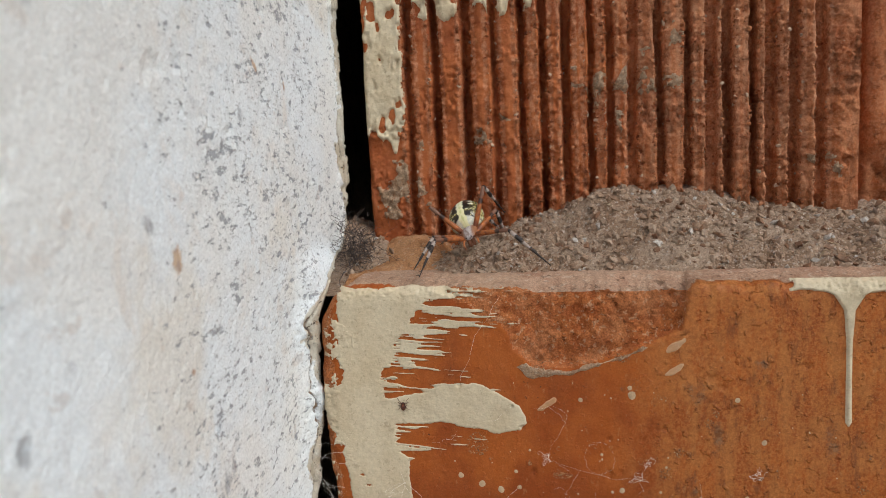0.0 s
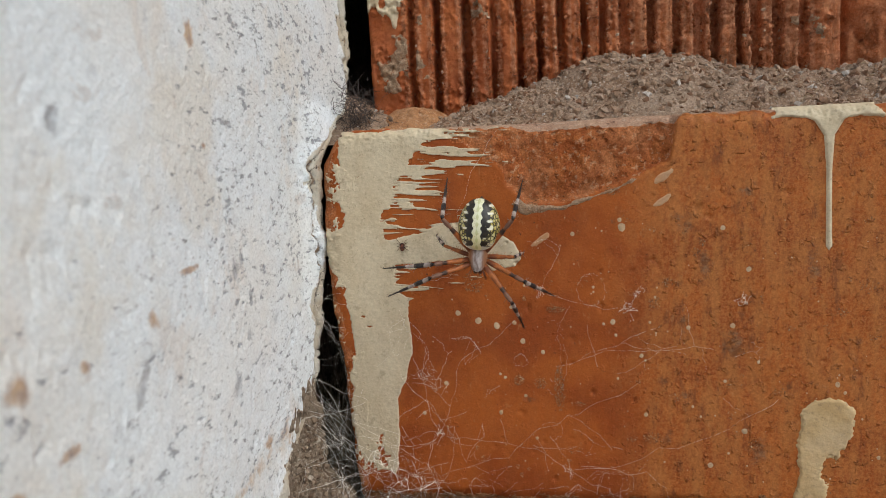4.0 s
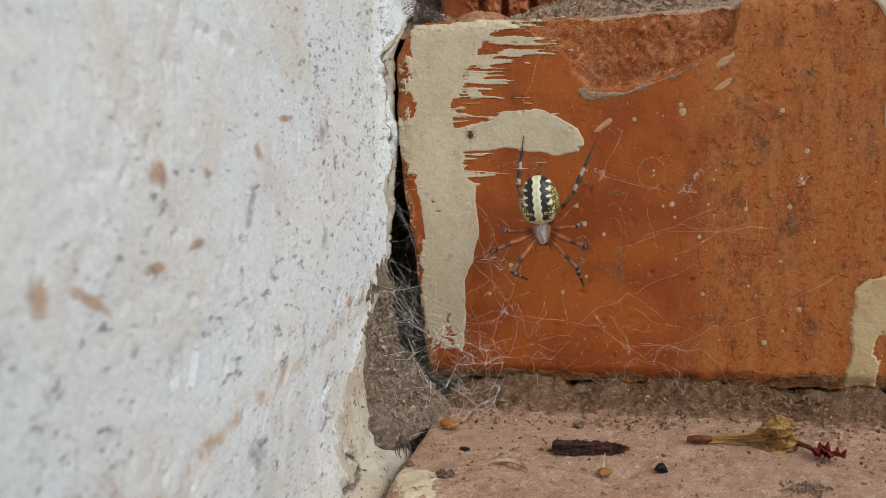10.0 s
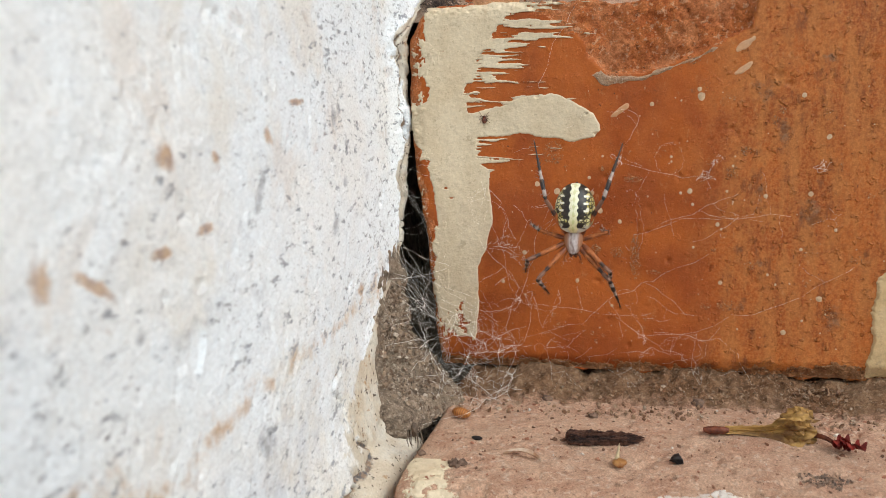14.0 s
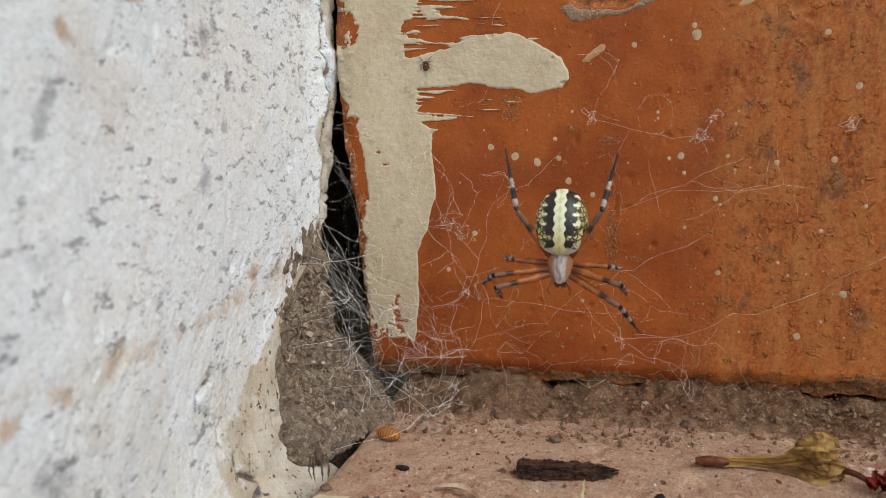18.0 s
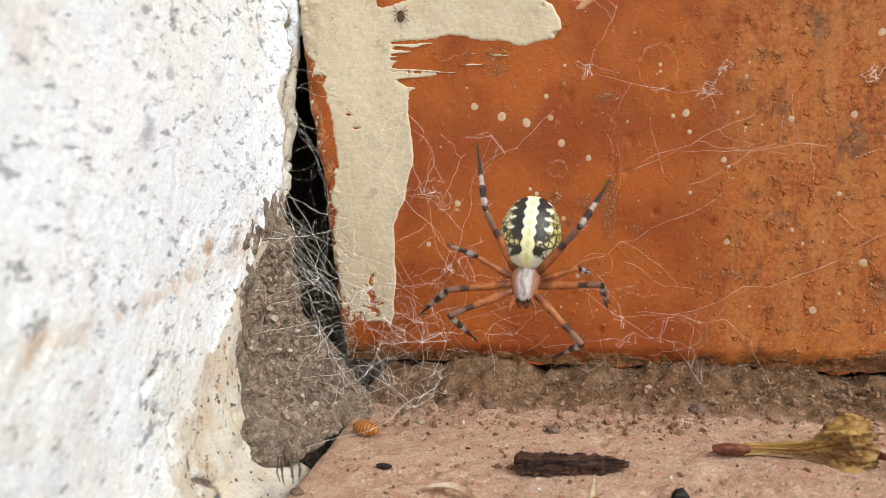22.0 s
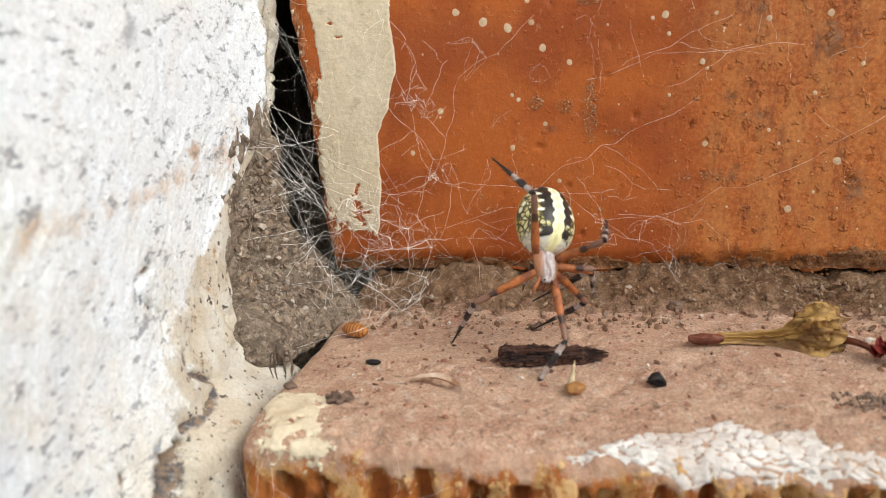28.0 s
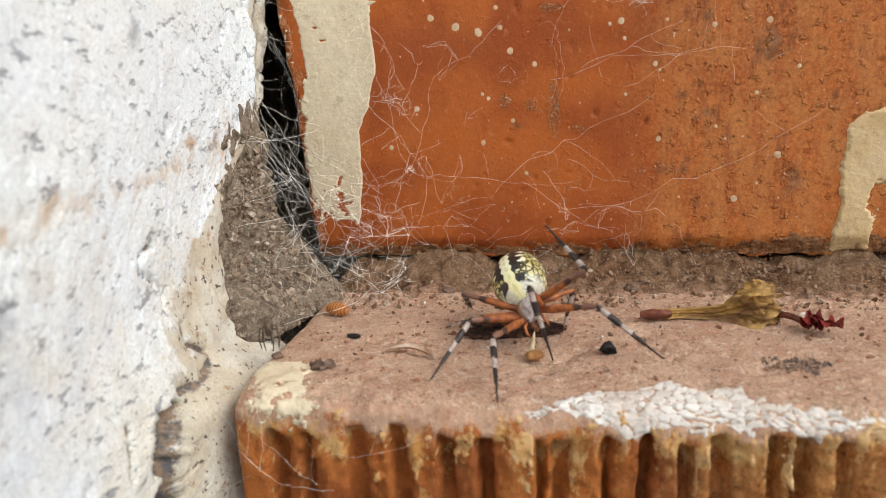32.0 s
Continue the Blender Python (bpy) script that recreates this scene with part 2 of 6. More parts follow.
    worn = m.ramp(m.math("ADD", m.mask("yellowing"), m.math("MULTIPLY", m.math("SUBTRACT", m.noise(260, 5, 0.65), 0.5), 2.2)), 0.40, 0.70)
    base = m.mix(worn, base, old)
    # brown to dark grey where the surface is hollowed, cracked or broken off
    dirt = m.ramp(m.math("MULTIPLY", m.mask("break_dark"), m.math("ADD", 1.0, m.math("MULTIPLY", m.math("SUBTRACT", m.noise(520, 6, 0.75), 0.5), 3.0))), 0.35, 0.75)
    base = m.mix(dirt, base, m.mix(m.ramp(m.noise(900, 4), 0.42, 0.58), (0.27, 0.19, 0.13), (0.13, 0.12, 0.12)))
    m.color(m.speck(base, 2400, 0.10))
    m.bump(m.noise(1300, 4, 0.65), 0.0004, 0.7)
    m.bump(m.math("SUBTRACT", 1.0, pits), 0.0003, 0.6)
    return m.m


def make_brick(name, warm=(0.385, 0.096, 0.0155), deep=(0.27, 0.055, 0.0095), dusty=(0.42, 0.162, 0.046), dust=0.5, gloss=0.55, relief=0.00022, ochre=0.0):
    m = Mat(name, gloss, spec=0.2)
    c = m.mix(m.ramp(m.noise(70, 5), 0.40, 0.62), warm, deep)
    right = m.ramp(m.math("ADD", m.axis(0), m.math("MULTIPLY", m.math("SUBTRACT", m.noise(60, 5, 0.6), 0.5), 0.022)), 0.045, 0.061)
    streak = m.ramp(m.noise(300, 5, 0.65, co=m.scaled(1, 1, 0.3)), 0.40, 0.62)
    f = m.math("MULTIPLY", m.math("ADD", m.math("MULTIPLY", right, 0.8), 0.12), m.math("ADD", m.math("MULTIPLY", streak, 0.8), 0.25))
    c = m.mix(m.math("MULTIPLY", f, dust * 1.7), c, dusty)
    grain = m.math("MULTIPLY", m.ramp(m.noise(1900, 3, 0.7), 0.42, 0.60), m.math("ADD", m.math("MULTIPLY", right, 0.7), 0.08))
    c = m.mix(m.math("MULTIPLY", grain, 0.6), c, tuple(min(1, 1.3 * v) for v in dusty))
    blot = m.ramp(m.noise(230, 6, 0.7, co=m.scaled(1, 1, 0.4)), 0.54, 0.66)
    c = m.mix(m.math("MULTIPLY", blot, m.math("ADD", m.math("MULTIPLY", right, 0.5), 0.15)), c, (0.15, 0.05, 0.02))
    fine = m.ramp(m.noise(1100, 5, 0.75), 0.48, 0.62)
    c = m.mix(m.math("MULTIPLY", fine, m.math("ADD", m.math("MULTIPLY", right, 0.26), 0.05)), c, (0.16, 0.05, 0.018))
    smut = m.math("ADD", m.mask("smut"), m.math("MULTIPLY", m.math("SUBTRACT", m.noise(420, 6, 0.8), 0.5), 3.2))
    c = m.mix(m.math("MULTIPLY", m.ramp(smut, 0.42, 1.25), 0.75), c, m.mix(m.ramp(m.noise(700, 3), 0.42, 0.6), (0.11, 0.045, 0.02), (0.21, 0.13, 0.08)))
    dot = m.ramp(m.noise(1100, 3, 0.6), 0.70, 0.73)
    c = m.mix(m.math("MULTIPLY", dot, 0.7), c, (0.05, 0.025, 0.018))
    pale = m.ramp(m.noise(800, 5, 0.7, co=m.scaled(1, 1, 0.5)), 0.60, 0.68)
    c = m.mix(m.math("MULTIPLY", pale, 0.4), c, (0.46, 0.22, 0.09))
    torn = m.math("ADD", m.mask("torn"), m.math("MULTIPLY", m.math("SUBTRACT", m.noise(900, 5, 0.75), 0.5), 2.6))
    c = m.mix(m.math("MULTIPLY", m.ramp(torn, 0.65, 1.25), 0.55), c, (0.52, 0.27, 0.155))
    if ochre:
        lump = m.noise(240, 6, 0.75, co=m.scaled(1, 1, 0.55))
        near = m.ramp(m.axis(2), -0.011, -0.004, 0.0, 0.11)
        c = m.mix(m.math("MULTIPLY", m.ramp(m.math("ADD", lump, near), 0.585, 0.65), ochre), c, m.mix(m.ramp(m.noise(500, 4), 0.4, 0.6), (0.63, 0.42, 0.175), (0.49, 0.255, 0.075)))
        spill = m.math("ADD", m.axis(2), m.math("MULTIPLY", m.math("SUBTRACT", m.noise(330, 6, 0.75, co=m.scaled(1, 1, 0.6)), 0.5), 0.014))
        pink = m.mix(m.ramp(m.noise(480, 6, 0.7), 0.42, 0.58), (0.49, 0.315, 0.215), (0.42, 0.245, 0.16))
        c = m.mix(m.ramp(spill, -0.0042, -0.0022), c, pink)
    c = m.speck(c, 3600, 0.07)
    m.color(m.speck(c, 900, 0.05))
    m.rough(m.ramp(m.noise(120, 4), 0.4, 0.6, gloss - 0.12, gloss + 0.2))
    pimple = m.math("MULTIPLY", m.ramp(m.noise(620, 4, 0.6), 0.56, 0.68), m.math("ADD", m.math("MULTIPLY", right, 0.8), 0.25))
    m.bump(pimple, 0.0004, 0.8)
    m.bump(m.noise(1500, 5, 0.7), relief, 0.5)
    m.bump(m.noise(260, 4, 0.6), relief * 1.0, 0.3)
    return m.m


def make_rough_clay(name, a, b, speck=(0.5, 0.33, 0.22), scale=420.0):
    m = Mat(name, 0.92, spec=0.15)
    c = m.mix(m.ramp(m.noise(scale, 6, 0.7), 0.42, 0.58), a, b)
    c = m.mix(m.math("MULTIPLY", m.ramp(m.noise(scale * 2.6, 3), 0.56, 0.64), 0.7), c, speck)
    c = m.mix(m.math("MULTIPLY", m.ramp(m.noise(scale * 2.1, 4, 0.7), 0.42, 0.34), 0.75), c, tuple(0.35 * v for v in b))
    wide = m.ramp(m.noise(110, 4), 0.38, 0.64)
    c = m.mix(m.math("MULTIPLY", wide, 0.5), c, tuple(0.5 * (u + v) * k for u, v, k in zip(a, speck, (1.02, 1.0, 0.95))))
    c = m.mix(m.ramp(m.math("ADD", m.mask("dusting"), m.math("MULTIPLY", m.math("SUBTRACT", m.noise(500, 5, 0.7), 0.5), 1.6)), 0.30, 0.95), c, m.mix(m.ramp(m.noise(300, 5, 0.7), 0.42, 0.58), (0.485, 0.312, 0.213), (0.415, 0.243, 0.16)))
    m.color(m.speck(c, 3200, 0.25))
    m.bump(m.noise(scale * 1.6, 6, 0.7), 0.0012, 0.8)
    m.bump(m.noise(scale * 5, 3, 0.6), 0.0004, 0.7)
    return m.m


def make_paint(name, a, b, dirt=(0.30, 0.22, 0.13)):
    m = Mat(name, 0.6, spec=0.35)
    c = m.mix(m.ramp(m.noise(140, 5), 0.35, 0.7), a, b)
    d = m.ramp(m.noise(420, 6, 0.7), 0.55, 0.68)
    c = m.mix(m.math("MULTIPLY", d, 0.5), c, dirt)
    k = m.ramp(m.noise(1400, 3), 0.63, 0.67)
    c = m.mix(m.math("MULTIPLY", k, 0.3), c, (0.22, 0.15, 0.09))
    stain = m.ramp(m.noise(95, 6, 0.7), 0.50, 0.66)
    c = m.mix(m.math("MULTIPLY", stain, 0.35), c, (0.47, 0.37, 0.25))
    m.color(m.speck(c, 1500, 0.06))
    m.bump(m.noise(120, 5, 0.6, co=m.scaled(0.8, 1, 1.2)), 0.0010, 0.5)
    m.bump(m.noise(560, 4, 0.6), 0.0004, 0.55)
    return m.m


def make_web():
    m = Mat("spider_silk", 0.45, spec=0.5)
    m.color((0.92, 0.87, 0.79))
    return m.m


PLASTER = make_plaster()
BRICK = make_brick("smooth_red_clay")
BRICK_GROOVED = make_brick("scored_red_clay", (0.45, 0.132, 0.040), (0.32, 0.078, 0.023), (0.49, 0.22, 0.11), 0.35, 0.7, 0.0006)
BRICK_LOW = make_brick("weathered_orange_clay", (0.39, 0.122, 0.024), (0.24, 0.062, 0.014), (0.42, 0.20, 0.064), 0.5, 0.75, 0.0008, 0.7)
BROKEN = make_rough_clay("broken_clay", (0.47, 0.15, 0.045), (0.38, 0.105, 0.030), (0.56, 0.32, 0.18))
LEDGE = make_rough_clay("dusty_pink_clay", (0.485, 0.312, 0.213), (0.415, 0.243, 0.16), (0.56, 0.425, 0.325), 300.0)
# tan mortar, darkened in colour for the shade at the brick's foot
MORTAR = make_rough_clay("shade_darkened_tan_mortar", (0.205, 0.112, 0.058), (0.115, 0.060, 0.030), (0.34, 0.24, 0.16), 520.0)
BED = make_rough_clay("grey_tan_grit_bed", (0.40, 0.275, 0.19), (0.26, 0.16, 0.10), (0.60, 0.50, 0.42), 640.0)
GREY_MORTAR = make_rough_clay("grey_brown_mortar", (0.265, 0.200, 0.145), (0.125, 0.092, 0.066), (0.43, 0.355, 0.275), 520.0)
CREAM = make_paint("cream_paint", (0.65, 0.55, 0.385), (0.58, 0.47, 0.31))
WHITE = make_paint("white_lime_crust", (0.68, 0.64, 0.585), (0.55, 0.47, 0.41), (0.45, 0.30, 0.22))
YELLOWED = make_paint("yellowed_cream_paint", (0.60, 0.45, 0.25), (0.52, 0.36, 0.17))
RUBBED = make_paint("rubbed_clay", (0.52, 0.29, 0.15), (0.46, 0.22, 0.095))
DROPS = make_paint("dusty_cream_drops", (0.58, 0.42, 0.27), (0.50, 0.32, 0.18))
OCHRE = make_paint("ochre_lime", (0.56, 0.37, 0.17), (0.46, 0.23, 0.07), (0.36, 0.17, 0.05))
SMEAR = make_rough_clay("pale_mortar_smear", (0.48, 0.325, 0.215), (0.36, 0.205, 0.115), (0.58, 0.46, 0.34), 700.0)
CLAY_SLOPE = make_rough_clay("pale_orange_clay", (0.47, 0.23, 0.10), (0.36, 0.155, 0.06), (0.55, 0.37, 0.24), 380.0)
FOOT_DIRT = make_rough_clay("brown_mortar_dust", (0.30, 0.13, 0.052), (0.20, 0.080, 0.032), (0.38, 0.23, 0.125), 600.0)
SILK = make_web()
# near black, standing in for the shade deep inside the joints
DARK = plain("dark_joint_shade", (0.05, 0.04, 0.032), 1.0)
EARTH = plain("pale_earth", (0.27, 0.25, 0.22), 1.0, scale=30.0)


# ---- the setting ----
def plaster_x(y, z):
    """How far the plaster stands out at a height and depth."""
    return (-0.0098 - 0.055 * np.minimum(y, 0) - 0.02 * np.maximum(y, 0) + 0.010 * (z - 0.04) + 0.0034 * (1 - smooth(-0.005, 0.012, z)) * smooth(-0.085, -0.036, y)
            + 0.0040 * (1 - smooth(-0.0035, 0.0010, z)) * smooth(-0.060, -0.034, y) + 0.0022 * smooth(0.034, 0.050, z) * (1 - smooth(0.078, 0.084, z)) * smooth(-0.006, 0.002, y) + 0.0012 * smooth(0.084, 0.092, z) * smooth(0.026, 0.036, y) + 0.0030 * fbm(y, z, 0.05, 2, 11) + 0.00035 * fbm(y, z, 0.008, 3, 12)
            + 0.00035 * fbm(y, z, 0.0016, 4, 13, 0.8))


def plaster_end(z):
    """Where the plaster breaks off, as a depth."""
    e = np.interp(z, [-0.06, -0.020, -0.0135, -0.0102, -0.0080, -0.0050, -0.0012, 0.0053, 0.0119, 0.0174, 0.0225, 0.0265, 0.0302, 0.0387, 0.0462, 0.0513, 0.072, 0.079, 0.084, 0.3],
                  [-0.0385, -0.0365, -0.0340, -0.0270, -0.0195, -0.0185, -0.0205, -0.0235, -0.0228, -0.0200, -0.0130, -0.0040, 0.0005, 0.0030, 0.0030, 0.0048, 0.0030, 0.016, 0.033, 0.037])
    return e + 0.0034 * fbm(z, z * 0 + 3, 0.007, 5, 21, 0.7)


# stains on the plaster: depth, height, half-length along the depth and along the height, slant; in millimetres
RUSTY = [(-63.3, 55.2, 1.5, 1.9, -0.55), (-53.0, 59.4, 4.5, 0.7, 0.1), (-86.9, 54.1, 2.2, 2.2, 0.0), (-77.0, 53.5, 1.2, 1.3, 0.0), (-80.6, 46.2, 2.6, 1.0, 0.0), (-89.3, 45.2, 3.4, 0.9, 0.0),
         (-99.7, 44.4, 1.6, 2.6, -1.4), (-106.0, 46.3, 1.8, 2.8, 0.0), (-17.3, 115.5, 1.0, 1.7, -0.7), (-46.4, 89.4, 1.6, 2.4, 0.0), (-45.5, 74.8, 1.0, 0.8, 0.0), (-29.0, 27.3, 2.6, 1.5, 0.2), (-4.0, 113.0, 0.8, 1.6, 0.0)]
GREYED = [(-66.4, 48.7, 1.5, 4.2, 0.5), (-36.0, 58.4, 1.5, 1.6, 0.0), (-33.5, 52.4, 1.3, 1.5, 0.2), (-35.2, 46.9, 1.4, 1.4, 0.0), (-40.9, 40.5, 2.0, 2.6, 0.3), (-94.0, 38.4, 1.3, 1.3, 0.0),
          (-69.8, 17.6, 3.4, 3.2, 0.0), (-24.1, 107.9, 1.4, 2.2, 0.0), (-52.6, 94.2, 1.6, 1.7, 0.0), (-44.7, 33.8, 0.9, 0.7, 0.0), (-35.7, 30.2, 0.8, 0.5, 0.0), (-38.4, 57.0, 1.8, 2.2, 0.0), (-77.4, 77.5, 1.6, 2.0, 0.0), (-14.8, 23.2, 1.3, 0.7, 0.0)]


# hairline cracks: runs of (depth, height), and a width; in millimetres
CRACKS = [([(-39.6, 5.9), (-39.8, 4.0), (-37.6, 2.4), (-35.5, 1.2), (-36.3, 0.1), (-40.3, -0.4), (-42.6, -0.3), (-45.6, 0.1)], 0.50),
          ([(-42.3, 17.2), (-46.0, 16.5), (-46.2, 14.8), (-41.6, 11.6), (-41.8, 9.1)], 0.30), ([(-55.8, 1.0), (-56.3, -0.6), (-57.1, -4.0)], 0.36)]


def stains(y, z, rows):
    """How strongly a place is stained."""
    out = np.zeros_like(y)
    for cy, cz, ry, rz, slant in rows:
        v, w = z * 1000 - cz, y * 1000 - cy
        out = np.maximum(out, np.exp(-(((w - slant * v) / ry) ** 2 + (v / rz) ** 2)))
    return out


def build_wall_left():
    zs = steps((-0.25, -0.04, 0.012), (-0.04, 0.15, 0.0005), (0.15, 0.7, 0.03))
    s = np.concatenate([np.linspace(0, 0.30, 26), np.linspace(0.30, 1.0, 330)[1:]])
    end = plaster_end(zs)
    y0 = -0.90
    fine = -0.120
    ys = np.where(s[:, None] < 0.30, y0 + (fine - y0) * s[:, None] / 0.30, fine + (end[None] - fine) * (s[:, None] - 0.30) / 0.70)
    z = np.broadcast_to(zs[None], ys.shape)
    x = plaster_x(ys, z)
    # small chips with sharp rims
    chip = smooth(0.24, 0.27, fbm(ys, z, 0.007, 4, 31, 0.6)) * smooth(-0.11, -0.09, ys)
    x = x - 0.0003 * chip
    d = end[None] - ys
    pit = smooth(0.27, 0.33, fbm(ys, z * 0.6, 0.0017, 2, 32)) * smooth(-0.11, -0.09, ys)
    x = x - 0.0002 * pit
    # hairline cracks near the broken border
    line = np.abs(d - 0.0042 - 0.007 * fbm(z, ys * 0.3, 0.012, 5, 34, 0.65))
    gate = smooth(-0.16, -0.02, fbm(z, z * 0 + 2, 0.02, 2, 35))
    crack = np.exp(-((line / 0.00042) ** 2)) * gate
    line = np.abs(d - 0.0016 - 0.0044 * fbm(z, z * 0 + 6, 0.007, 5, 39, 0.65))
    crack = np.maximum(crack, np.exp(-((line / 0.0003) ** 2)) * smooth(0.1, -0.05, fbm(z, z * 0 + 9, 0.015, 2, 40)))
    plates = smooth(0.0, 0.02, fbm(ys, z, 0.009, 4, 52)) * (1 - smooth(0.004, 0.010, d))
    x = x + 0.0006 * plates
    x = x - 0.0013 * crack + 0.0010 * fbm(ys, z, 0.006, 4, 58, 0.6) * smooth(-0.060, -0.045, ys) * (1 - smooth(0.006, 0.016, z))
    x = x - 0.0022 * (1 - smooth(0, 0.0022, d)) ** 2
    # the pit at the foot, where the skin has come away, and two curling cracks
    way = ys - np.interp(z, [-0.0082, -0.0039, -0.0011, 0.0005], [-0.0527, -0.0505, -0.0479, -0.0454]) + 0.0045 * fbm(z, z * 0, 0.006, 4, 38, 0.6)
    pit2 = np.exp(-((way / (0.0027 + 0.0014 * (fbm(z, z * 0 + 5, 0.004, 2, 37) + 0.3))) ** 4)) * smooth(-0.0125, -0.0105, z) * (1 - smooth(-0.001, 0.0015, z))
    hollow = smooth(0.40, 0.62, pit2 * (0.70 + 1.5 * fbm(ys, z, 0.0035, 5, 33, 0.7)))
    x = x - 0.0036 * np.clip(hollow, 0, 1.2) * (0.6 + 1.2 * (fbm(ys, z, 0.003, 4, 59, 0.7) + 0.3))
    fine2 = np.zeros_like(x)
    for run, wide in CRACKS:
        for (a, b), (c, e) in zip(run, run[1:]):
            u = np.clip((((ys * 1e3 - a) * (c - a) + (z * 1e3 - b) * (e - b)) / ((c - a) ** 2 + (e - b) ** 2)), 0, 1)
            gap = np.hypot(ys * 1e3 - a - u * (c - a), z * 1e3 - b - u * (e - b)) + 0.55 * np.abs(fbm(ys, z, 0.003, 4, 56, 0.7))
            fine2 = np.maximum(fine2, np.exp(-((gap / wide) ** 2)))
    crack = np.maximum(crack, fine2)
    x = x - 0.0011 * fine2
    pts = np.stack([x, ys, z], -1)
    back = pts[-1:].copy()
    back[..., 0] -= 0.004
    back[..., 1] += 0.0006
    pts = np.concatenate([pts, back])
    me = sheet("wall_left", pts[::-1])
    more = lambda a: np.concatenate([a, a[-1:]])[::-1].ravel()  # noqa: E731
    rim = 0.0045 + 0.007 * fbm(ys, z, 0.014, 3, 36) + 0.018 * (1 - smooth(0.002, 0.024, z)) * smooth(-0.066, -0.042, ys) + 0.014 * (1 - smooth(-0.006, 0.006, z)) * smooth(-0.085, -0.055, ys)
    yellow = 1 - smooth(0.6, 1.4, d / np.maximum(rim, 0.0004))
    # strength of the darker colour in hollows, cracks and along the broken border
    break_dark = np.maximum(np.maximum(1.5 * hollow, 1.1 * crack), 0.6 * (1 - smooth(0.0002, 0.0009, d)) * smooth(0.004, 0.010, z))
    for key, values in (("yellowing", yellow), ("break_dark", break_dark), ("rusting", stains(ys, z, RUSTY)), ("greying", stains(ys, z, GREYED))):
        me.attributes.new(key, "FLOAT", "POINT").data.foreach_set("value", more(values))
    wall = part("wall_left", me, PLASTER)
    tagged(wall, "weathered white plaster wall with pits, rust stains and cracks", "wall", kind="structure")
    # coarse body behind the skin, closing it
    bm = bmesh.new()
    bmesh.ops.create_cube(bm, size=1)
    bmesh.ops.transform(bm, matrix=Matrix.LocRotScale((-0.0685, -0.392, 0.222), None, (0.10, 0.98, 0.945)), verts=bm.verts)
    part("wall_core", bm, GREY_MORTAR, wall, "rough grey wall behind the plaster")
    return wall


def profile_brick(name, xs, prof, push, left_round=0.0015, edge=None, material=None, parent=None, label="", zones=None, side=0.05):
    """A brick whose cross-section (y, z) runs along xs. push(x, y, z): how far the surface sinks in. zones(x, y, z): which
    material slot a face takes. The left end is rounded and closed."""
    prof = np.asarray(prof, float)
    tan = np.gradient(prof, axis=0)
    tan /= np.linalg.norm(tan, axis=1, keepdims=True)
    nor = np.stack([tan[:, 1], -tan[:, 0]], 1)
    x = np.concatenate([[xs[0]], xs])
    X, Y = np.meshgrid(x, prof[:, 0], indexing="ij")
    Z = np.broadcast_to(prof[:, 1][None], X.shape).copy()
    if edge is not None:
        X = X + edge(Z) * (1 - smooth(0, 0.02, X - xs[0]))
    d = np.clip(x - xs[0], 0, left_round)
    sink = push(X, Y, Z) + (left_round - np.sqrt(np.maximum(left_round**2 - (left_round - d) ** 2, 0)))[:, None]
    P = np.stack([X, Y + sink * nor[None, :, 0], Z + sink * nor[None, :, 1]], -1)
    P[0, :, 1] += side
    me = sheet(name, P)
    me.materials.append(material)
    if zones is not None:
        mats, pick = zones
        for m in mats:
            me.materials.append(m)
        mid = lambda a: (a[:-1, :-1] + a[1:, 1:]).ravel() / 2  # noqa: E731
        me.polygons.foreach_set("material_index", pick(mid(X), mid(Y), mid(Z)).astype(np.int32))
    ob = part(name, me, material, parent, label)
    return ob


def arc(cy, cz, r, a0, a1, n=6):
    a = np.radians(np.linspace(a0, a1, n))
    return [(cy + r * math.cos(v), cz + r * math.sin(v)) for v in a]


# the smooth stretcher in the middle
TOP, FOOT = 0.0772, 0.0030


def chip_field(x, z):
    """Above 0 inside the spalled patch under the top edge."""
    low = np.interp(x, [0.014, 0.020, 0.027, 0.0325, 0.039, 0.049, 0.058, 0.0600], [0.0770, 0.0735, 0.0700, 0.0618, 0.0614, 0.0648, 0.0690, 0.0790])
    return (z - low) + (0.0016 + 0.006 * (1 - smooth(0.024, 0.034, x))) * fbm(x, z, 0.005, 5, 41, 0.6)


def face_sink(x, y, z):
    front = smooth(0.012, 0.004, y)
    c = chip_field(x, z)
    inside = smooth(-0.0002, 0.0012, c)
    s = inside * (0.0003 + 0.0014 * smooth(0.026, 0.036, x) + 0.0024 * fbm(x, z, 0.004, 5, 42, 0.7) + 0.0009 * fbm(x, z, 0.0012, 3, 51, 0.7)) * front
    s = s + 0.0009 * fbm(x, z, 0.03, 3, 43) + 0.00010 * (0.4 + smooth(0.035, 0.07, x)) * fbm(x, z, 0.0022, 3, 44)
    # worn left border
    s = s + front * (1 - smooth(0.0, 0.003, x + 0.006)) * (0.0004 + 0.0022 * fbm(x, z, 0.003, 4, 45, 0.7))
    # pocks
    s = s + front * 0.0004 * smooth(0.33, 0.40, fbm(x, z, 0.0019, 2, 46)) * smooth(0.012, 0.022, x)
    # crumbling foot and rubbed top edge
    s = s + front * (1 - smooth(0.004, 0.0075, z)) * (0.0006 + 0.0022 * (fbm(x, z, 0.003, 4, 47, 0.65) + 0.25))
    s = s + front * smooth(0.0740, 0.0772, z) * (0.0026 * np.maximum(fbm(x, z, 0.005, 5, 48, 0.7) + 0.15, 0) + 0.0008 * fbm(x, y + z, 0.0012, 3, 54, 0.7))
    return s


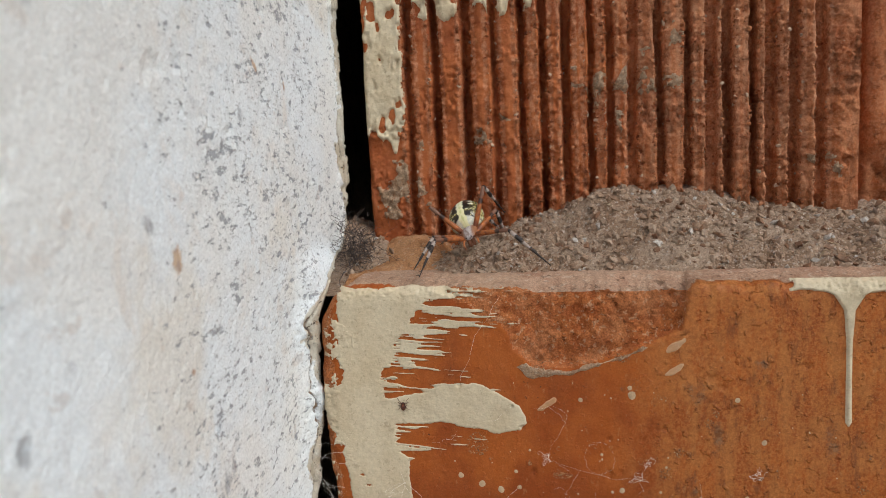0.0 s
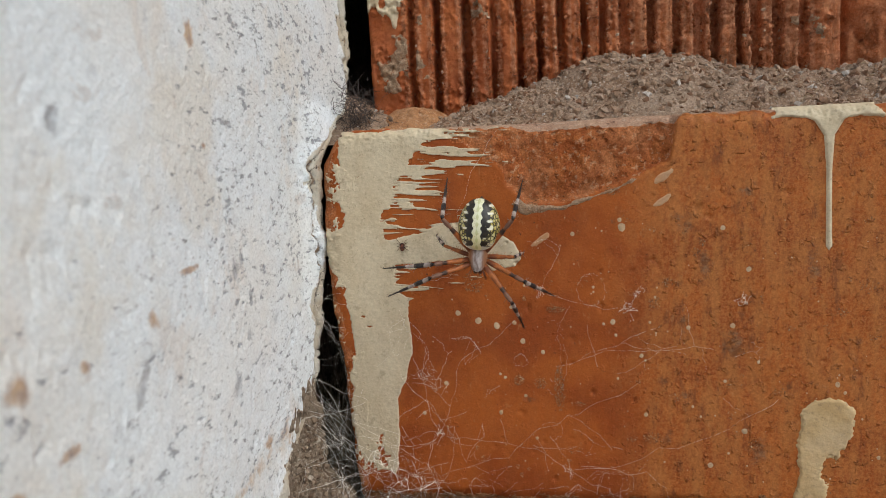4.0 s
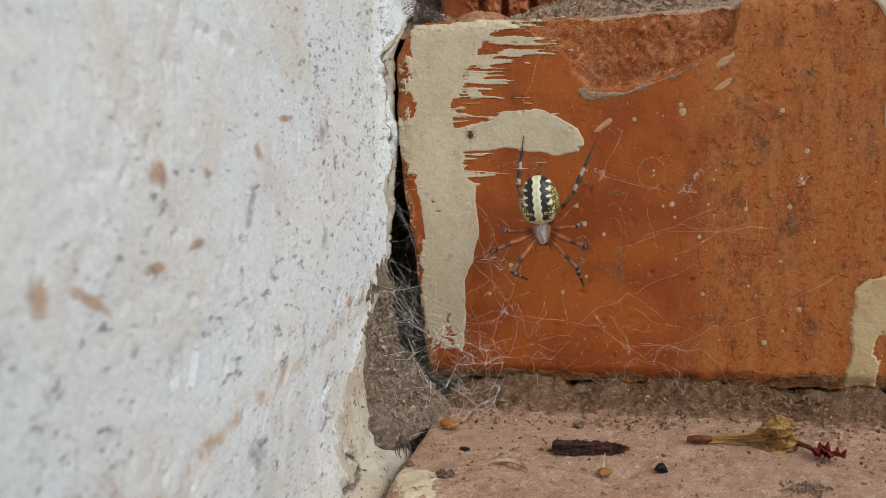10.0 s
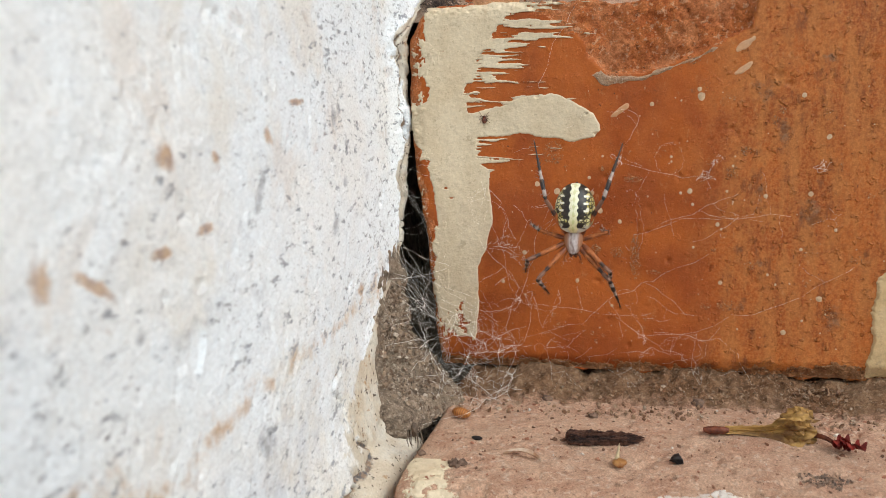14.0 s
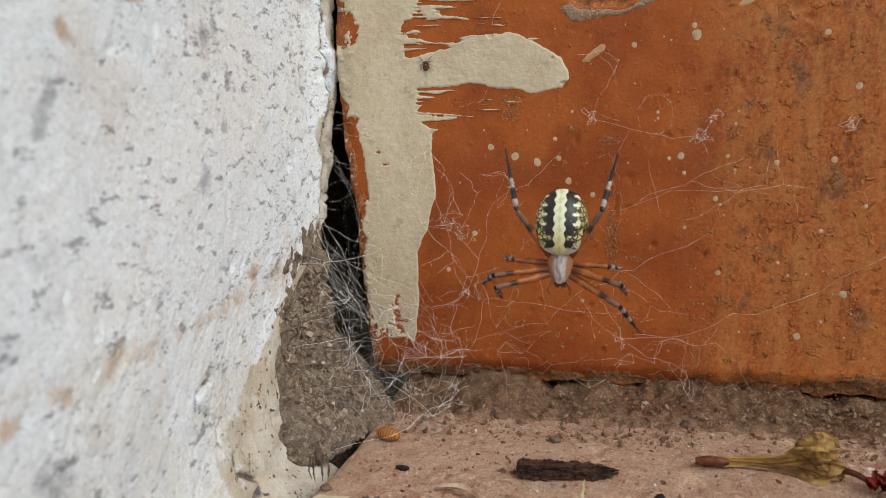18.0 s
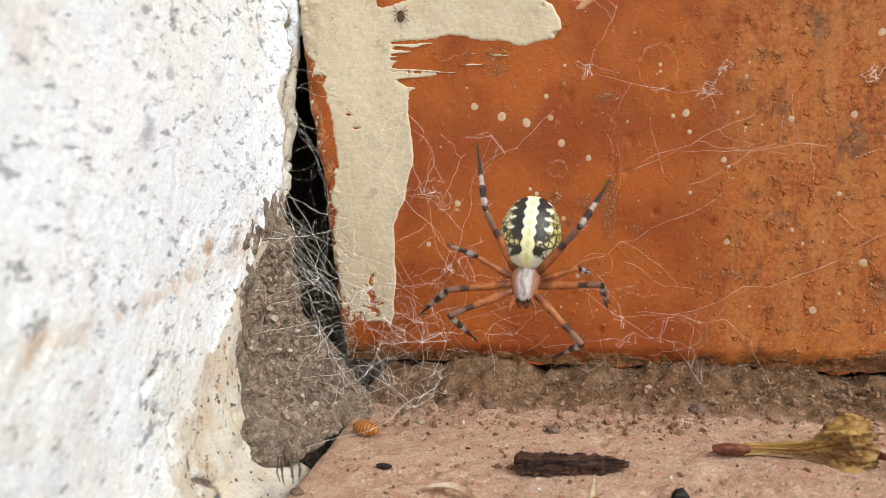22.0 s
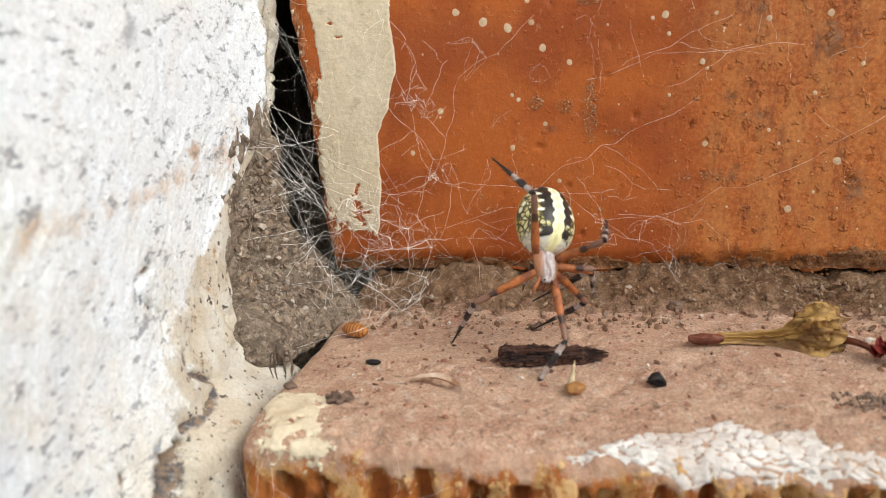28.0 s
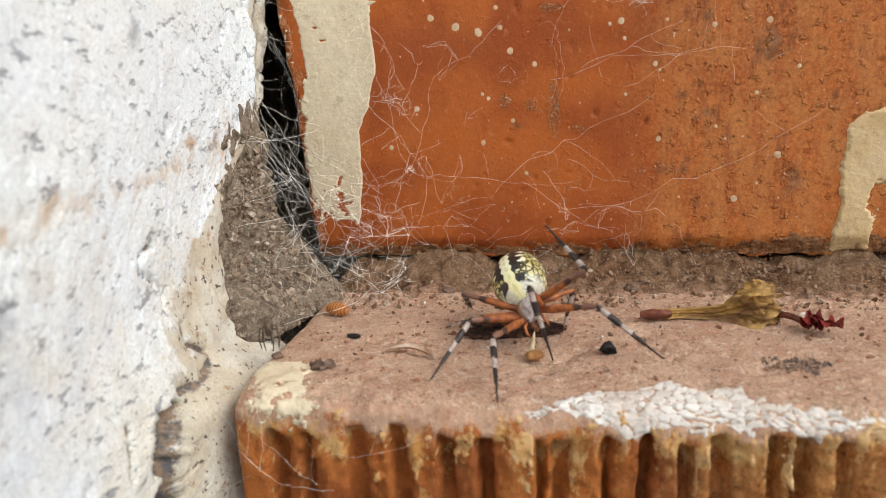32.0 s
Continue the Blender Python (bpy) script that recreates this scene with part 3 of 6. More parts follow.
def middle_edge(z):
    e = np.interp(z, [0.0, 0.008, 0.0125, 0.017, 0.0214, 0.0258, 0.0301, 0.0343, 0.0385, 0.0427, 0.0476, 0.058, 0.08], [0.0040, 0.0037, 0.0032, 0.0032, 0.0029, 0.0024, 0.0021, 0.0017, 0.0012, 0.0007, 0.0, 0.0, 0.0006])
    return e + 0.0042 * smooth(0.068, 0.0785, z) ** 1.6 + 0.0012 * fbm(z, z * 0, 0.006, 5, 49, 0.65)


# dark marks on the brick's face: across, up, half-widths, slant; in millimetres
SMUT = [(60.8, 58.1, 2.6, 2.8, 0.0), (60.0, 40.0, 0.9, 4.5, 0.0), (56.7, 28.9, 1.6, 1.2, 0.0), (68.7, 35.7, 3.0, 4.5, 0.0), (60.0, 26.1, 1.2, 1.0, 0.0), (78.0, 28.2, 0.7, 1.7, 0.2), (64.0, 50.0, 1.8, 4.0, 0.0),
        (32.3, 25.1, 1.8, 0.9, 0.0), (82.0, 50.0, 1.5, 5.0, 0.0), (48.0, 58.5, 1.0, 0.7, 0.0), (71.0, 63.0, 1.6, 1.0, 0.0), (59.5, 47.0, 1.0, 1.0, 0.0), (57.0, 18.0, 1.4, 2.0, 0.2), (73.0, 16.0, 2.5, 3.5, 0.0)]


def build_middle(parent):
    xs = steps((-0.0066, 0.108, 0.00036), (0.108, 0.21, 0.01))
    prof = [(y, TOP) for y in steps((0.05, 0.014, 0.004), (0.014, 0.002, 0.0007))]
    prof += arc(0.0018, TOP - 0.0018, 0.0018, 90, 180, 6)[1:]
    prof += [(0.0, z) for z in steps((TOP - 0.0018, FOOT + 0.0012, 0.00037))][1:]
    prof += arc(0.0012, FOOT + 0.0012, 0.0012, 180, 270, 4)[1:] + [(0.03, FOOT)]
    prof = prof[::-1]

    def pick(x, y, z):
        rim = x + 0.0066 - middle_edge(z) - 0.0018 - 0.006 * fbm(x, z, 0.005, 5, 50, 0.7)
        broken = ((chip_field(x, z) > 0.0003) | (rim < 0)) & (y < 0.003)
        return np.where((y > 0.0012 + 0.006 * (fbm(x, x * 0, 0.007, 5, 53, 0.7) + 0.16)) & (z > 0.06), 2, np.where(broken, 1, 0))

    ob = profile_brick("brick", xs, prof, face_sink, 0.0016, middle_edge, BRICK, parent,
                       "smooth orange clay brick, spalled along its top edge", ([BROKEN, LEDGE], pick))
    co = np.empty(3 * len(ob.data.vertices))
    ob.data.vertices.foreach_get("co", co)
    co = co.reshape(-1, 3)
    ob.data.attributes.new("smut", "FLOAT", "POINT").data.foreach_set("value", stains(co[:, 0], co[:, 2], SMUT))
    return ob


GROOVES_UP = [0.0059, 0.0115, 0.0183, 0.0240, 0.0301, 0.0343, 0.0393, 0.0440, 0.0478, 0.0526, 0.0579, 0.0632, 0.0679, 0.0712, 0.0760, 0.0796, 0.0838, 0.0888]
GROOVES_LOW = [0.0063, 0.0098, 0.0160, 0.0209, 0.0262, 0.0307, 0.0364, 0.0387, 0.0438, 0.0476, 0.0521, 0.0555, 0.0610, 0.0641, 0.0682, 0.0730, 0.0776, 0.0825, 0.0880, 0.0930]


def groove_depth(x, z, list_x, width, depth, seed):
    """Scored furrows with crumbling lips on both sides."""
    s = np.zeros_like(np.broadcast_arrays(x, z)[0], dtype=float)
    for n, g in enumerate(list_x):
        near = np.abs(x - g) < 0.0045
        xn, zn = np.broadcast_arrays(x, z)
        xn, zn = xn[near], zn[near]
        w = width * (0.70 + 0.65 * hash2(n, 7, seed))
        d = xn - g - 0.0008 * fbm(zn, zn * 0 + n, 0.02, 2, seed + n)
        rag = 0.0011 * fbm(zn, zn * 0 + n, 0.0013, 4, seed + 50 + n, 0.75) + 0.0010 * fbm(zn, zn * 0 + n, 0.006, 2, seed + 70 + n)
        rag2 = 0.0007 * fbm(zn, zn * 0 + n, 0.0016, 4, seed + 30 + n, 0.7)
        left = smooth(-w * 0.60, -w * 0.42, d + rag2)
        right = 1 - smooth(w * 0.20, w * 0.60, d + rag)
        fill = 0.80 + 0.8 * fbm(zn, zn * 0 + n, 0.007, 4, seed + 130 + n, 0.6)
        cut = left * right * depth * fill * (0.55 + 0.6 * hash2(n, 3, seed))
        # a lower shoulder beside the furrow, and torn lips
        shoulder = smooth(-w * 0.4, w * 0.2, d) * (1 - smooth(w * 0.7, w * 1.5, d + 2 * rag))
        cut = np.maximum(cut, 0.0008 * shoulder * (0.4 + 1.2 * hash2(n, 11, seed)))
        lip = np.exp(-(((d + rag - w * 0.85) / (w * 0.25)) ** 2)) + 0.8 * np.exp(-(((d + rag2 + w * 0.75) / (w * 0.20)) ** 2))
        cut = cut - 0.0030 * lip * np.maximum(fbm(xn, zn, 0.0014, 4, seed + 90, 0.8) + 0.06, 0)
        s[near] = np.where(np.abs(cut) > np.abs(s[near]), cut, s[near])
    return s


UP_FRONT = 0.033


def up_sink(x, y, z):
    f = smooth(UP_FRONT + 0.02, UP_FRONT + 0.01, y)
    return f * (groove_depth(x, z, GROOVES_UP, 0.0019, 0.0056, 60) + 0.0009 * fbm(x, z, 0.008, 4, 61, 0.6) + 0.0017 * fbm(x, z, 0.0013, 3, 62, 0.8) * (0.25 + 1.5 * smooth(-0.05, 0.15, fbm(x, z, 0.005, 3, 64)))
                + 0.0012 * (1 - smooth(0.083, 0.092, z)) * (fbm(x, z, 0.004, 3, 63) + 0.3))


def build_upper(parent):
    yf, push = UP_FRONT, up_sink
    xs = steps((-0.0040, 0.0954, 0.00024))
    prof = [(yf + 0.07, 0.076), (yf, 0.0765)] + [(yf, z) for z in steps((0.0765, 0.138, 0.00030), (0.138, 0.20, 0.01))][1:] + [(yf + 0.07, 0.205)]
    xs = np.concatenate([xs[:-1], [0.0952, 0.0954, 0.0955]])
    ob = profile_brick("brick", xs, prof, push, 0.0012, None, BRICK_GROOVED, parent, "grooved red clay brick with vertical scored furrows")
    co = np.empty(3 * len(ob.data.vertices))
    ob.data.vertices.foreach_get("co", co)
    co = co.reshape(-1, 3)
    near = np.min(np.abs(np.abs(co[:, 0][:, None] - np.array(GROOVES_UP)[None]) - 0.0016), axis=1)
    ob.data.attributes.new("torn", "FLOAT", "POINT").data.foreach_set("value", 1 - smooth(0.0002, 0.0013, near))
    # its right flank
    me = mesh_of("flank", [(0.0954, yf + 0.001, 0.07), (0.0954, yf + 0.07, 0.07), (0.0954, yf + 0.07, 0.21), (0.0954, yf + 0.001, 0.21)], [(0, 1, 2, 3)])
    part("flank", me, BRICK_GROOVED, ob)

    def push2(x, y, z):
        return 0.0022 * fbm(x, z, 0.012, 5, 71) + 0.0004 * fbm(x, z, 0.0015, 3, 72) + 0.010 * (1 - smooth(0.088, 0.104, z + 0.010 * fbm(x, z, 0.01, 3, 74))) * (fbm(x, z, 0.006, 4, 73, 0.7) + 0.45)

    xs2 = steps((0.0978, 0.135, 0.0006), (0.135, 0.20, 0.02))
    prof2 = [(yf + 0.07, 0.076), (yf + 0.005, 0.0765)] + [(yf + 0.005, z) for z in steps((0.0765, 0.15, 0.0008), (0.15, 0.20, 0.01))][1:] + [(yf + 0.07, 0.205)]
    profile_brick("brick", xs2, prof2, push2, 0.003, None, BRICK_GROOVED, parent, "worn red clay brick with a rough face")
    return ob


LOW_FRONT, LOW_ROUND = -0.0462, 0.0026


def low_sink(x, y, z):
    yf = LOW_FRONT
    head = z + 0.003 * fbm(x, x * 0, 0.004, 3, 88)
    front = smooth(yf + 0.006, yf + 0.002, y) * (1 - smooth(-0.0052, -0.0034, head))
    top = smooth(-0.004, -0.001, z)
    g = groove_depth(x, z, GROOVES_LOW, 0.0017, 0.0046, 80)
    s = front * (g + 0.0012 * fbm(x, z, 0.006, 4, 81) + 0.0004 * fbm(x, z, 0.0012, 2, 82))
    s = s + top * (0.0012 * fbm(x, y, 0.02, 4, 83) + 0.0006 * fbm(x, y, 0.003, 4, 84) + 0.0005 * smooth(0.2, 0.3, fbm(x, y, 0.004, 3, 87)))
    lip = np.exp(-(((y - yf - 0.001) / 0.003) ** 2)) * np.exp(-(((z + 0.001) / 0.003) ** 2))
    return s + lip * 0.0022 * (fbm(x, y * 0, 0.007, 4, 85) + 0.2) + lip * 0.0012 * fbm(x, y + z, 0.002, 4, 89, 0.7)


def build_lower(parent):
    yf, push = LOW_FRONT, low_sink

    xs = steps((0.0010, 0.106, 0.00036), (0.106, 0.21, 0.01))
    r = LOW_ROUND
    prof = [(0.03, 0.0)] + [(y, 0.0) for y in steps((0.004, yf + r, 0.00042))]
    prof += arc(yf + r, -r, r, 90, 180, 9)[1:]
    prof += [(yf, z) for z in steps((-r, -0.030, 0.0005), (-0.030, -0.074, 0.006))][1:] + [(0.0, -0.0745)]
    prof = prof[::-1]

    def pick(x, y, z):
        return np.where(z > -0.0006, 1, 0)

    return profile_brick("brick", xs, prof, push, 0.0022, None, BRICK_LOW, parent,
                         "protruding clay brick with a dusty top and a grooved front", ([LEDGE], pick))


def bed_height(x, y):
    """The crumbling bed under the grooved brick."""
    rise = np.interp(x, [-0.01, 0.003, 0.014, 0.028, 0.034, 0.045, 0.060, 0.082, 0.095, 0.11], [0.0085, 0.0020, 0.0030, 0.0075, 0.0085, 0.0135, 0.0145, 0.0085, 0.0075, 0.010])
    lip = 0.0125 + 0.006 * fbm(x, x * 0, 0.02, 3, 91)
    z = TOP - 0.0025 + (rise + 0.0025) * smooth(lip - 0.004, 0.036, y) ** 0.7
    return z + smooth(lip - 0.003, lip + 0.003, y) * (0.0050 * fbm(x, y, 0.006, 5, 92, 0.7) + 0.0018 * np.abs(fbm(x, y, 0.0017, 3, 93)))


def corner_fill(Y, Z):
    """How far the mortar packed into the corner stands out."""
    X = -0.0112 + 0.0036 * fbm(Y, Z, 0.008, 5, 101, 0.7) + 0.0036 * fbm(Y, Z, 0.0026, 4, 102, 0.7)
    body = np.exp(-(((Y + 0.016) / 0.0165) ** 4)) * (1 - 0.7 * smooth(0.016, 0.040, Z + 0.2 * (Y + 0.018)))
    X = X + 0.0026 * body + 0.0098 * body * (1 - smooth(-0.001, 0.009, Z)) * smooth(-0.036, -0.024, Y)
    X = X + 0.0022 * smooth(-0.014, -0.008, Y) * (1 - smooth(0.007, 0.0125, Z + 0.004 * fbm(Y, Z, 0.006, 3, 103)))
    X = X - 0.007 * smooth(-0.003, 0.003, Y) * smooth(0.006, 0.013, Z) - 0.004 * smooth(0.030, 0.040, Z) - 0.008 * (1 - smooth(-0.033, -0.026, Y))
    edge = Y + 0.0025 * fbm(Z, Z * 0 + 4, 0.006, 4, 108) - np.interp(Z, [0.009, 0.016], [0.0105, 0.0046])
    X = X - 0.0110 * smooth(-0.0052, -0.0026, edge)
    X = X - 0.0060 * (1 - smooth(-0.0030, -0.0005, Z)) * (1 - smooth(-0.016, -0.012, Y))
    X = X + smooth(-0.019, -0.009, Y) * (1 - smooth(-0.0052, -0.0026, edge)) * (0.0009 + 0.0012 * (1 - smooth(0.008, 0.018, Z))) * (1 - smooth(0.024, 0.034, Z))
    return X


def build_mortars(parent):
    # crumbling bed between the middle brick and the grooved one
    xs, ys = steps((-0.0095, 0.108, 0.00045), (0.108, 0.2, 0.02)), steps((0.004, 0.040, 0.00045))
    X, Y = np.meshgrid(xs, ys, indexing="ij")
    Z = bed_height(X, Y)
    part("mortar", sheet("mortar", np.stack([X, Y, Z], -1)), BED, parent, "crumbling grey-tan mortar bed full of grit")
    # a slope of pale clay at its left end
    xs, ys = steps((-0.0040, 0.022, 0.0004)), steps((0.006, 0.0335, 0.0004))
    X, Y = np.meshgrid(xs, ys, indexing="ij")
    Z = TOP - 0.0006 + 0.0056 * np.exp(-(((X - 0.006) / 0.0085) ** 4)) * smooth(0.012, 0.033, Y + 0.006 * fbm(X, Y, 0.008, 3, 104)) - 0.0016 * (1 - smooth(0.004, 0.014, Y)) + 0.0018 * fbm(X, Y, 0.005, 5, 105, 0.65)
    part("clay_slope", sheet("clay_slope", np.stack([X, Y, Z], -1)), CLAY_SLOPE, parent, "smooth slope of pale orange clay")
    # the bed at the foot of the middle brick
    xs, s = steps((-0.006, 0.108, 0.00045), (0.108, 0.2, 0.02)), np.linspace(0, 1, 40)
    X, S = np.meshgrid(xs, s, indexing="ij")
    front = 0.0115 + 0.006 * fbm(X, X * 0, 0.02, 4, 95) + 0.0035 * smooth(0.05, 0.09, X)
    Y = 0.003 - (front + 0.003) * S
    H = 0.0062 * (1 - smooth(0.10, 1.0, S)) * (0.85 + 0.8 * fbm(X, X * 0, 0.009, 4, 99, 0.65)) - 0.0014
    Z = H + (1 - S) * 0.0038 * fbm(X, Y, 0.0045, 5, 96, 0.7) + 0.0020 * fbm(X, Y, 0.0018, 3, 97) * smooth(1.0, 0.7, S)
    Z = Z - 0.0060 * (1 - smooth(-0.001, 0.0045, X + 0.004 * fbm(X, Y, 0.004, 3, 107))) * smooth(0.9, 0.6, S) - 0.0008 * np.exp(-(((Y + 0.0010) / 0.0011) ** 2)) * smooth(-0.30, 0.0, fbm(X, X * 0, 0.007, 4, 98, 0.6))
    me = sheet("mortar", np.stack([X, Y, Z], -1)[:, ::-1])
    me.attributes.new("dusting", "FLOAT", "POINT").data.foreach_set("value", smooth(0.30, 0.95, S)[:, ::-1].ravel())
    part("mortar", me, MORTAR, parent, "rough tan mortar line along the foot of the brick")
    # grey mortar filling the corner
    ys, zs = steps((-0.046, 0.012, 0.0004)), steps((-0.05, -0.006, 0.002), (-0.006, 0.042, 0.0004))
    Y, Z = np.meshgrid(ys, zs, indexing="ij")
    X = corner_fill(Y, Z)
    part("mortar", sheet("mortar", np.stack([X, Y, Z], -1)), GREY_MORTAR, parent, "grey-brown mortar and dust packed into the corner")


def patch(name, field, xs, zs, lift, surface, material, parent, label=""):
    """A thin skin where field(x, z) > 0, with its border drawn along the zero line."""
    X, Z = np.meshgrid(xs, zs, indexing="ij")
    F = field(X, Z)
    h = min(xs[1] - xs[0], zs[1] - zs[0])
    gx, gz = np.gradient(F, xs, zs)
    g2 = gx**2 + gz**2 + 1e-9
    near = (F < 0)
    step = np.where(near, np.clip(-F / np.sqrt(g2), 0, 1.2 * h), 0)
    X2, Z2 = X + step * gx / np.sqrt(g2), Z + step * gz / np.sqrt(g2)
    inside = F > 0
    keep = inside[:-1, :-1] | inside[1:, :-1] | inside[:-1, 1:] | inside[1:, 1:]
    t = lift * smooth(0, 2.5 * h, F) - 0.00003 + 0.00012 * smooth(0, h, F)
    P = surface(X2, Z2, t)
    return part(name, sheet(name, P, True, keep), material, parent, label)


def on_face(x, z, t):
    sink = face_sink(x, x * 0, z)
    dtop = np.clip(z - (TOP - 0.0018), 0, 0.00175)
    roll = 0.0018 - np.sqrt(0.0018**2 - dtop**2)
    dl = np.clip(0.0016 - (x + 0.0066 - middle_edge(z)), 0, 0.00155)
    roll = roll + 0.0016 - np.sqrt(0.0016**2 - dl**2)
    return np.stack([x, sink + roll - t, z], -1)


def brushed_paint(x, z):
    """The brushed cream patch at the brick's left end, in metres from its border."""
    left = np.interp(z, [0.008, 0.0154, 0.024, 0.030, 0.040, 0.047, 0.0505, 0.0545, 0.0565, 0.0590, 0.070, 0.08],
                     [-0.0005, -0.0028, -0.0032, -0.0028, -0.0020, -0.0024, -0.0056, -0.0066, -0.0060, -0.0029, -0.0027, -0.0015])
    right = np.interp(z, [0.008, 0.0124, 0.020, 0.0251, 0.029, 0.0344, 0.041, 0.047, 0.051, 0.0549, 0.058, 0.062, 0.066, 0.070, 0.0747, 0.078],
                      [0.0052, 0.0060, 0.0062, 0.0066, 0.0082, 0.0097, 0.0094, 0.0100, 0.0090, 0.0072, 0.0086, 0.0100, 0.0118, 0.0140, 0.0175, 0.0185])
    bristle = smooth(0.044, 0.048, z) * (1 - 0.75 * np.exp(-(((z - 0.0535) / 0.004) ** 2)))
    comb = 9 * np.maximum(fbm(z + 0.05 * x, x * 0.10, 0.0011, 3, 111, 1.0), -0.02) ** 1 * (0.5 + 1.2 * smooth(-0.1, 0.25, fbm(z, x * 0.06, 0.004, 2, 110))) - 0.30
    right = right + bristle * (0.0062 * comb + 0.002 * fbm(z, x * 0.05, 0.005, 2, 112)) + 0.0016 * fbm(x, z, 0.006, 4, 113) + 0.0022 * np.maximum(fbm(z, x * 0.15, 0.0012, 3, 122, 0.9), -0.1) * (0.15 + 0.85 * smooth(0.043, 0.047, z))
    hair = np.maximum(fbm(z + 0.10 * x, x * 0.04, 0.0006, 2, 124, 0.8) - 0.10, 0) * smooth(-0.25, 0.15, fbm(z, z * 0, 0.006, 2, 125))
    right = right + 0.040 * hair * smooth(0.040, 0.046, z)
    left = left + 0.0038 * fbm(x, z, 0.005, 5, 114, 0.7)
    band = np.minimum(x - left, right - x)
    band = np.minimum(band, np.minimum(z - 0.0105 - 0.008 * fbm(x, z, 0.004, 5, 115, 0.65), 0.0768 - z + 0.0015 * fbm(x, z, 0.004, 3, 116)))
    # the tongue of paint
    crest = np.interp(x, [0.004, 0.0122, 0.0175, 0.0216, 0.0266, 0.0300, 0.0312], [0.0560, 0.0574, 0.0590, 0.0596, 0.0574, 0.0553, 0.0530])
    base = np.interp(x, [0.004, 0.0123, 0.0170, 0.0211, 0.0262, 0.0300, 0.0312], [0.0515, 0.0515, 0.0516, 0.0511, 0.0498, 0.0505, 0.0520])
    tongue = np.minimum(np.minimum(crest - z, z - base), np.minimum(0.0312 - x, x - 0.004)) + 0.0015 * fbm(x, z, 0.004, 5, 117, 0.6)
    f = np.maximum(band, tongue)
    # flaked-off spots
    holes = (fbm(x, z, 0.0040, 5, 118, 0.65) + 0.03) * smooth(0.010, -0.001, x)
    worn = (1 - smooth(0.011, 0.024, z)) * (0.20 + 0.9 * fbm(x, z, 0.0028, 5, 120, 0.75)) * smooth(0.0075, 0.001, x)
    return np.minimum(f, (0.255 - holes - worn) * 0.006)


def drip_paint(x, z):
    top = np.minimum(0.0086 - np.abs(x - 0.0834) + 0.005 * fbm(x, z, 0.003, 4, 123, 0.7), z - 0.0750 + 0.0020 * fbm(x, z, 0.003, 3, 121))
    neck = np.interp(z, [0.0515, 0.0530, 0.066, 0.072, 0.0745, 0.077], [-0.0004, 0.00055, 0.0005, 0.0009, 0.0024, 0.0075]) - np.abs(x - 0.0843 - 0.02 * (0.065 - z) * 0.4)
    run = np.minimum(neck, z - 0.0513)
    return np.maximum(top, run)


def drip_low(x, z):
    blob = 0.0046 - np.hypot(x - 0.0847, (z - 0.0208) * 0.92)
    leg = np.interp(z, [0.002, 0.005, 0.012, 0.018, 0.022], [0.0040, 0.0030, 0.0028, 0.0036, 0.0036]) - np.abs(x - np.interp(z, [0.002, 0.012, 0.02], [0.0812, 0.0824, 0.0838]))
    f = np.maximum(blob, np.minimum(np.minimum(leg, z - 0.0042), 0.0205 - z)) + 0.0026 * fbm(x, z, 0.004, 5, 131, 0.65)
    hole = np.hypot((x - 0.0848) / 1.0, (z - 0.0125) / 1.8) - 0.0011 + 0.0030 * fbm(x, z, 0.0025, 4, 132, 0.7)
    return np.minimum(f, hole)


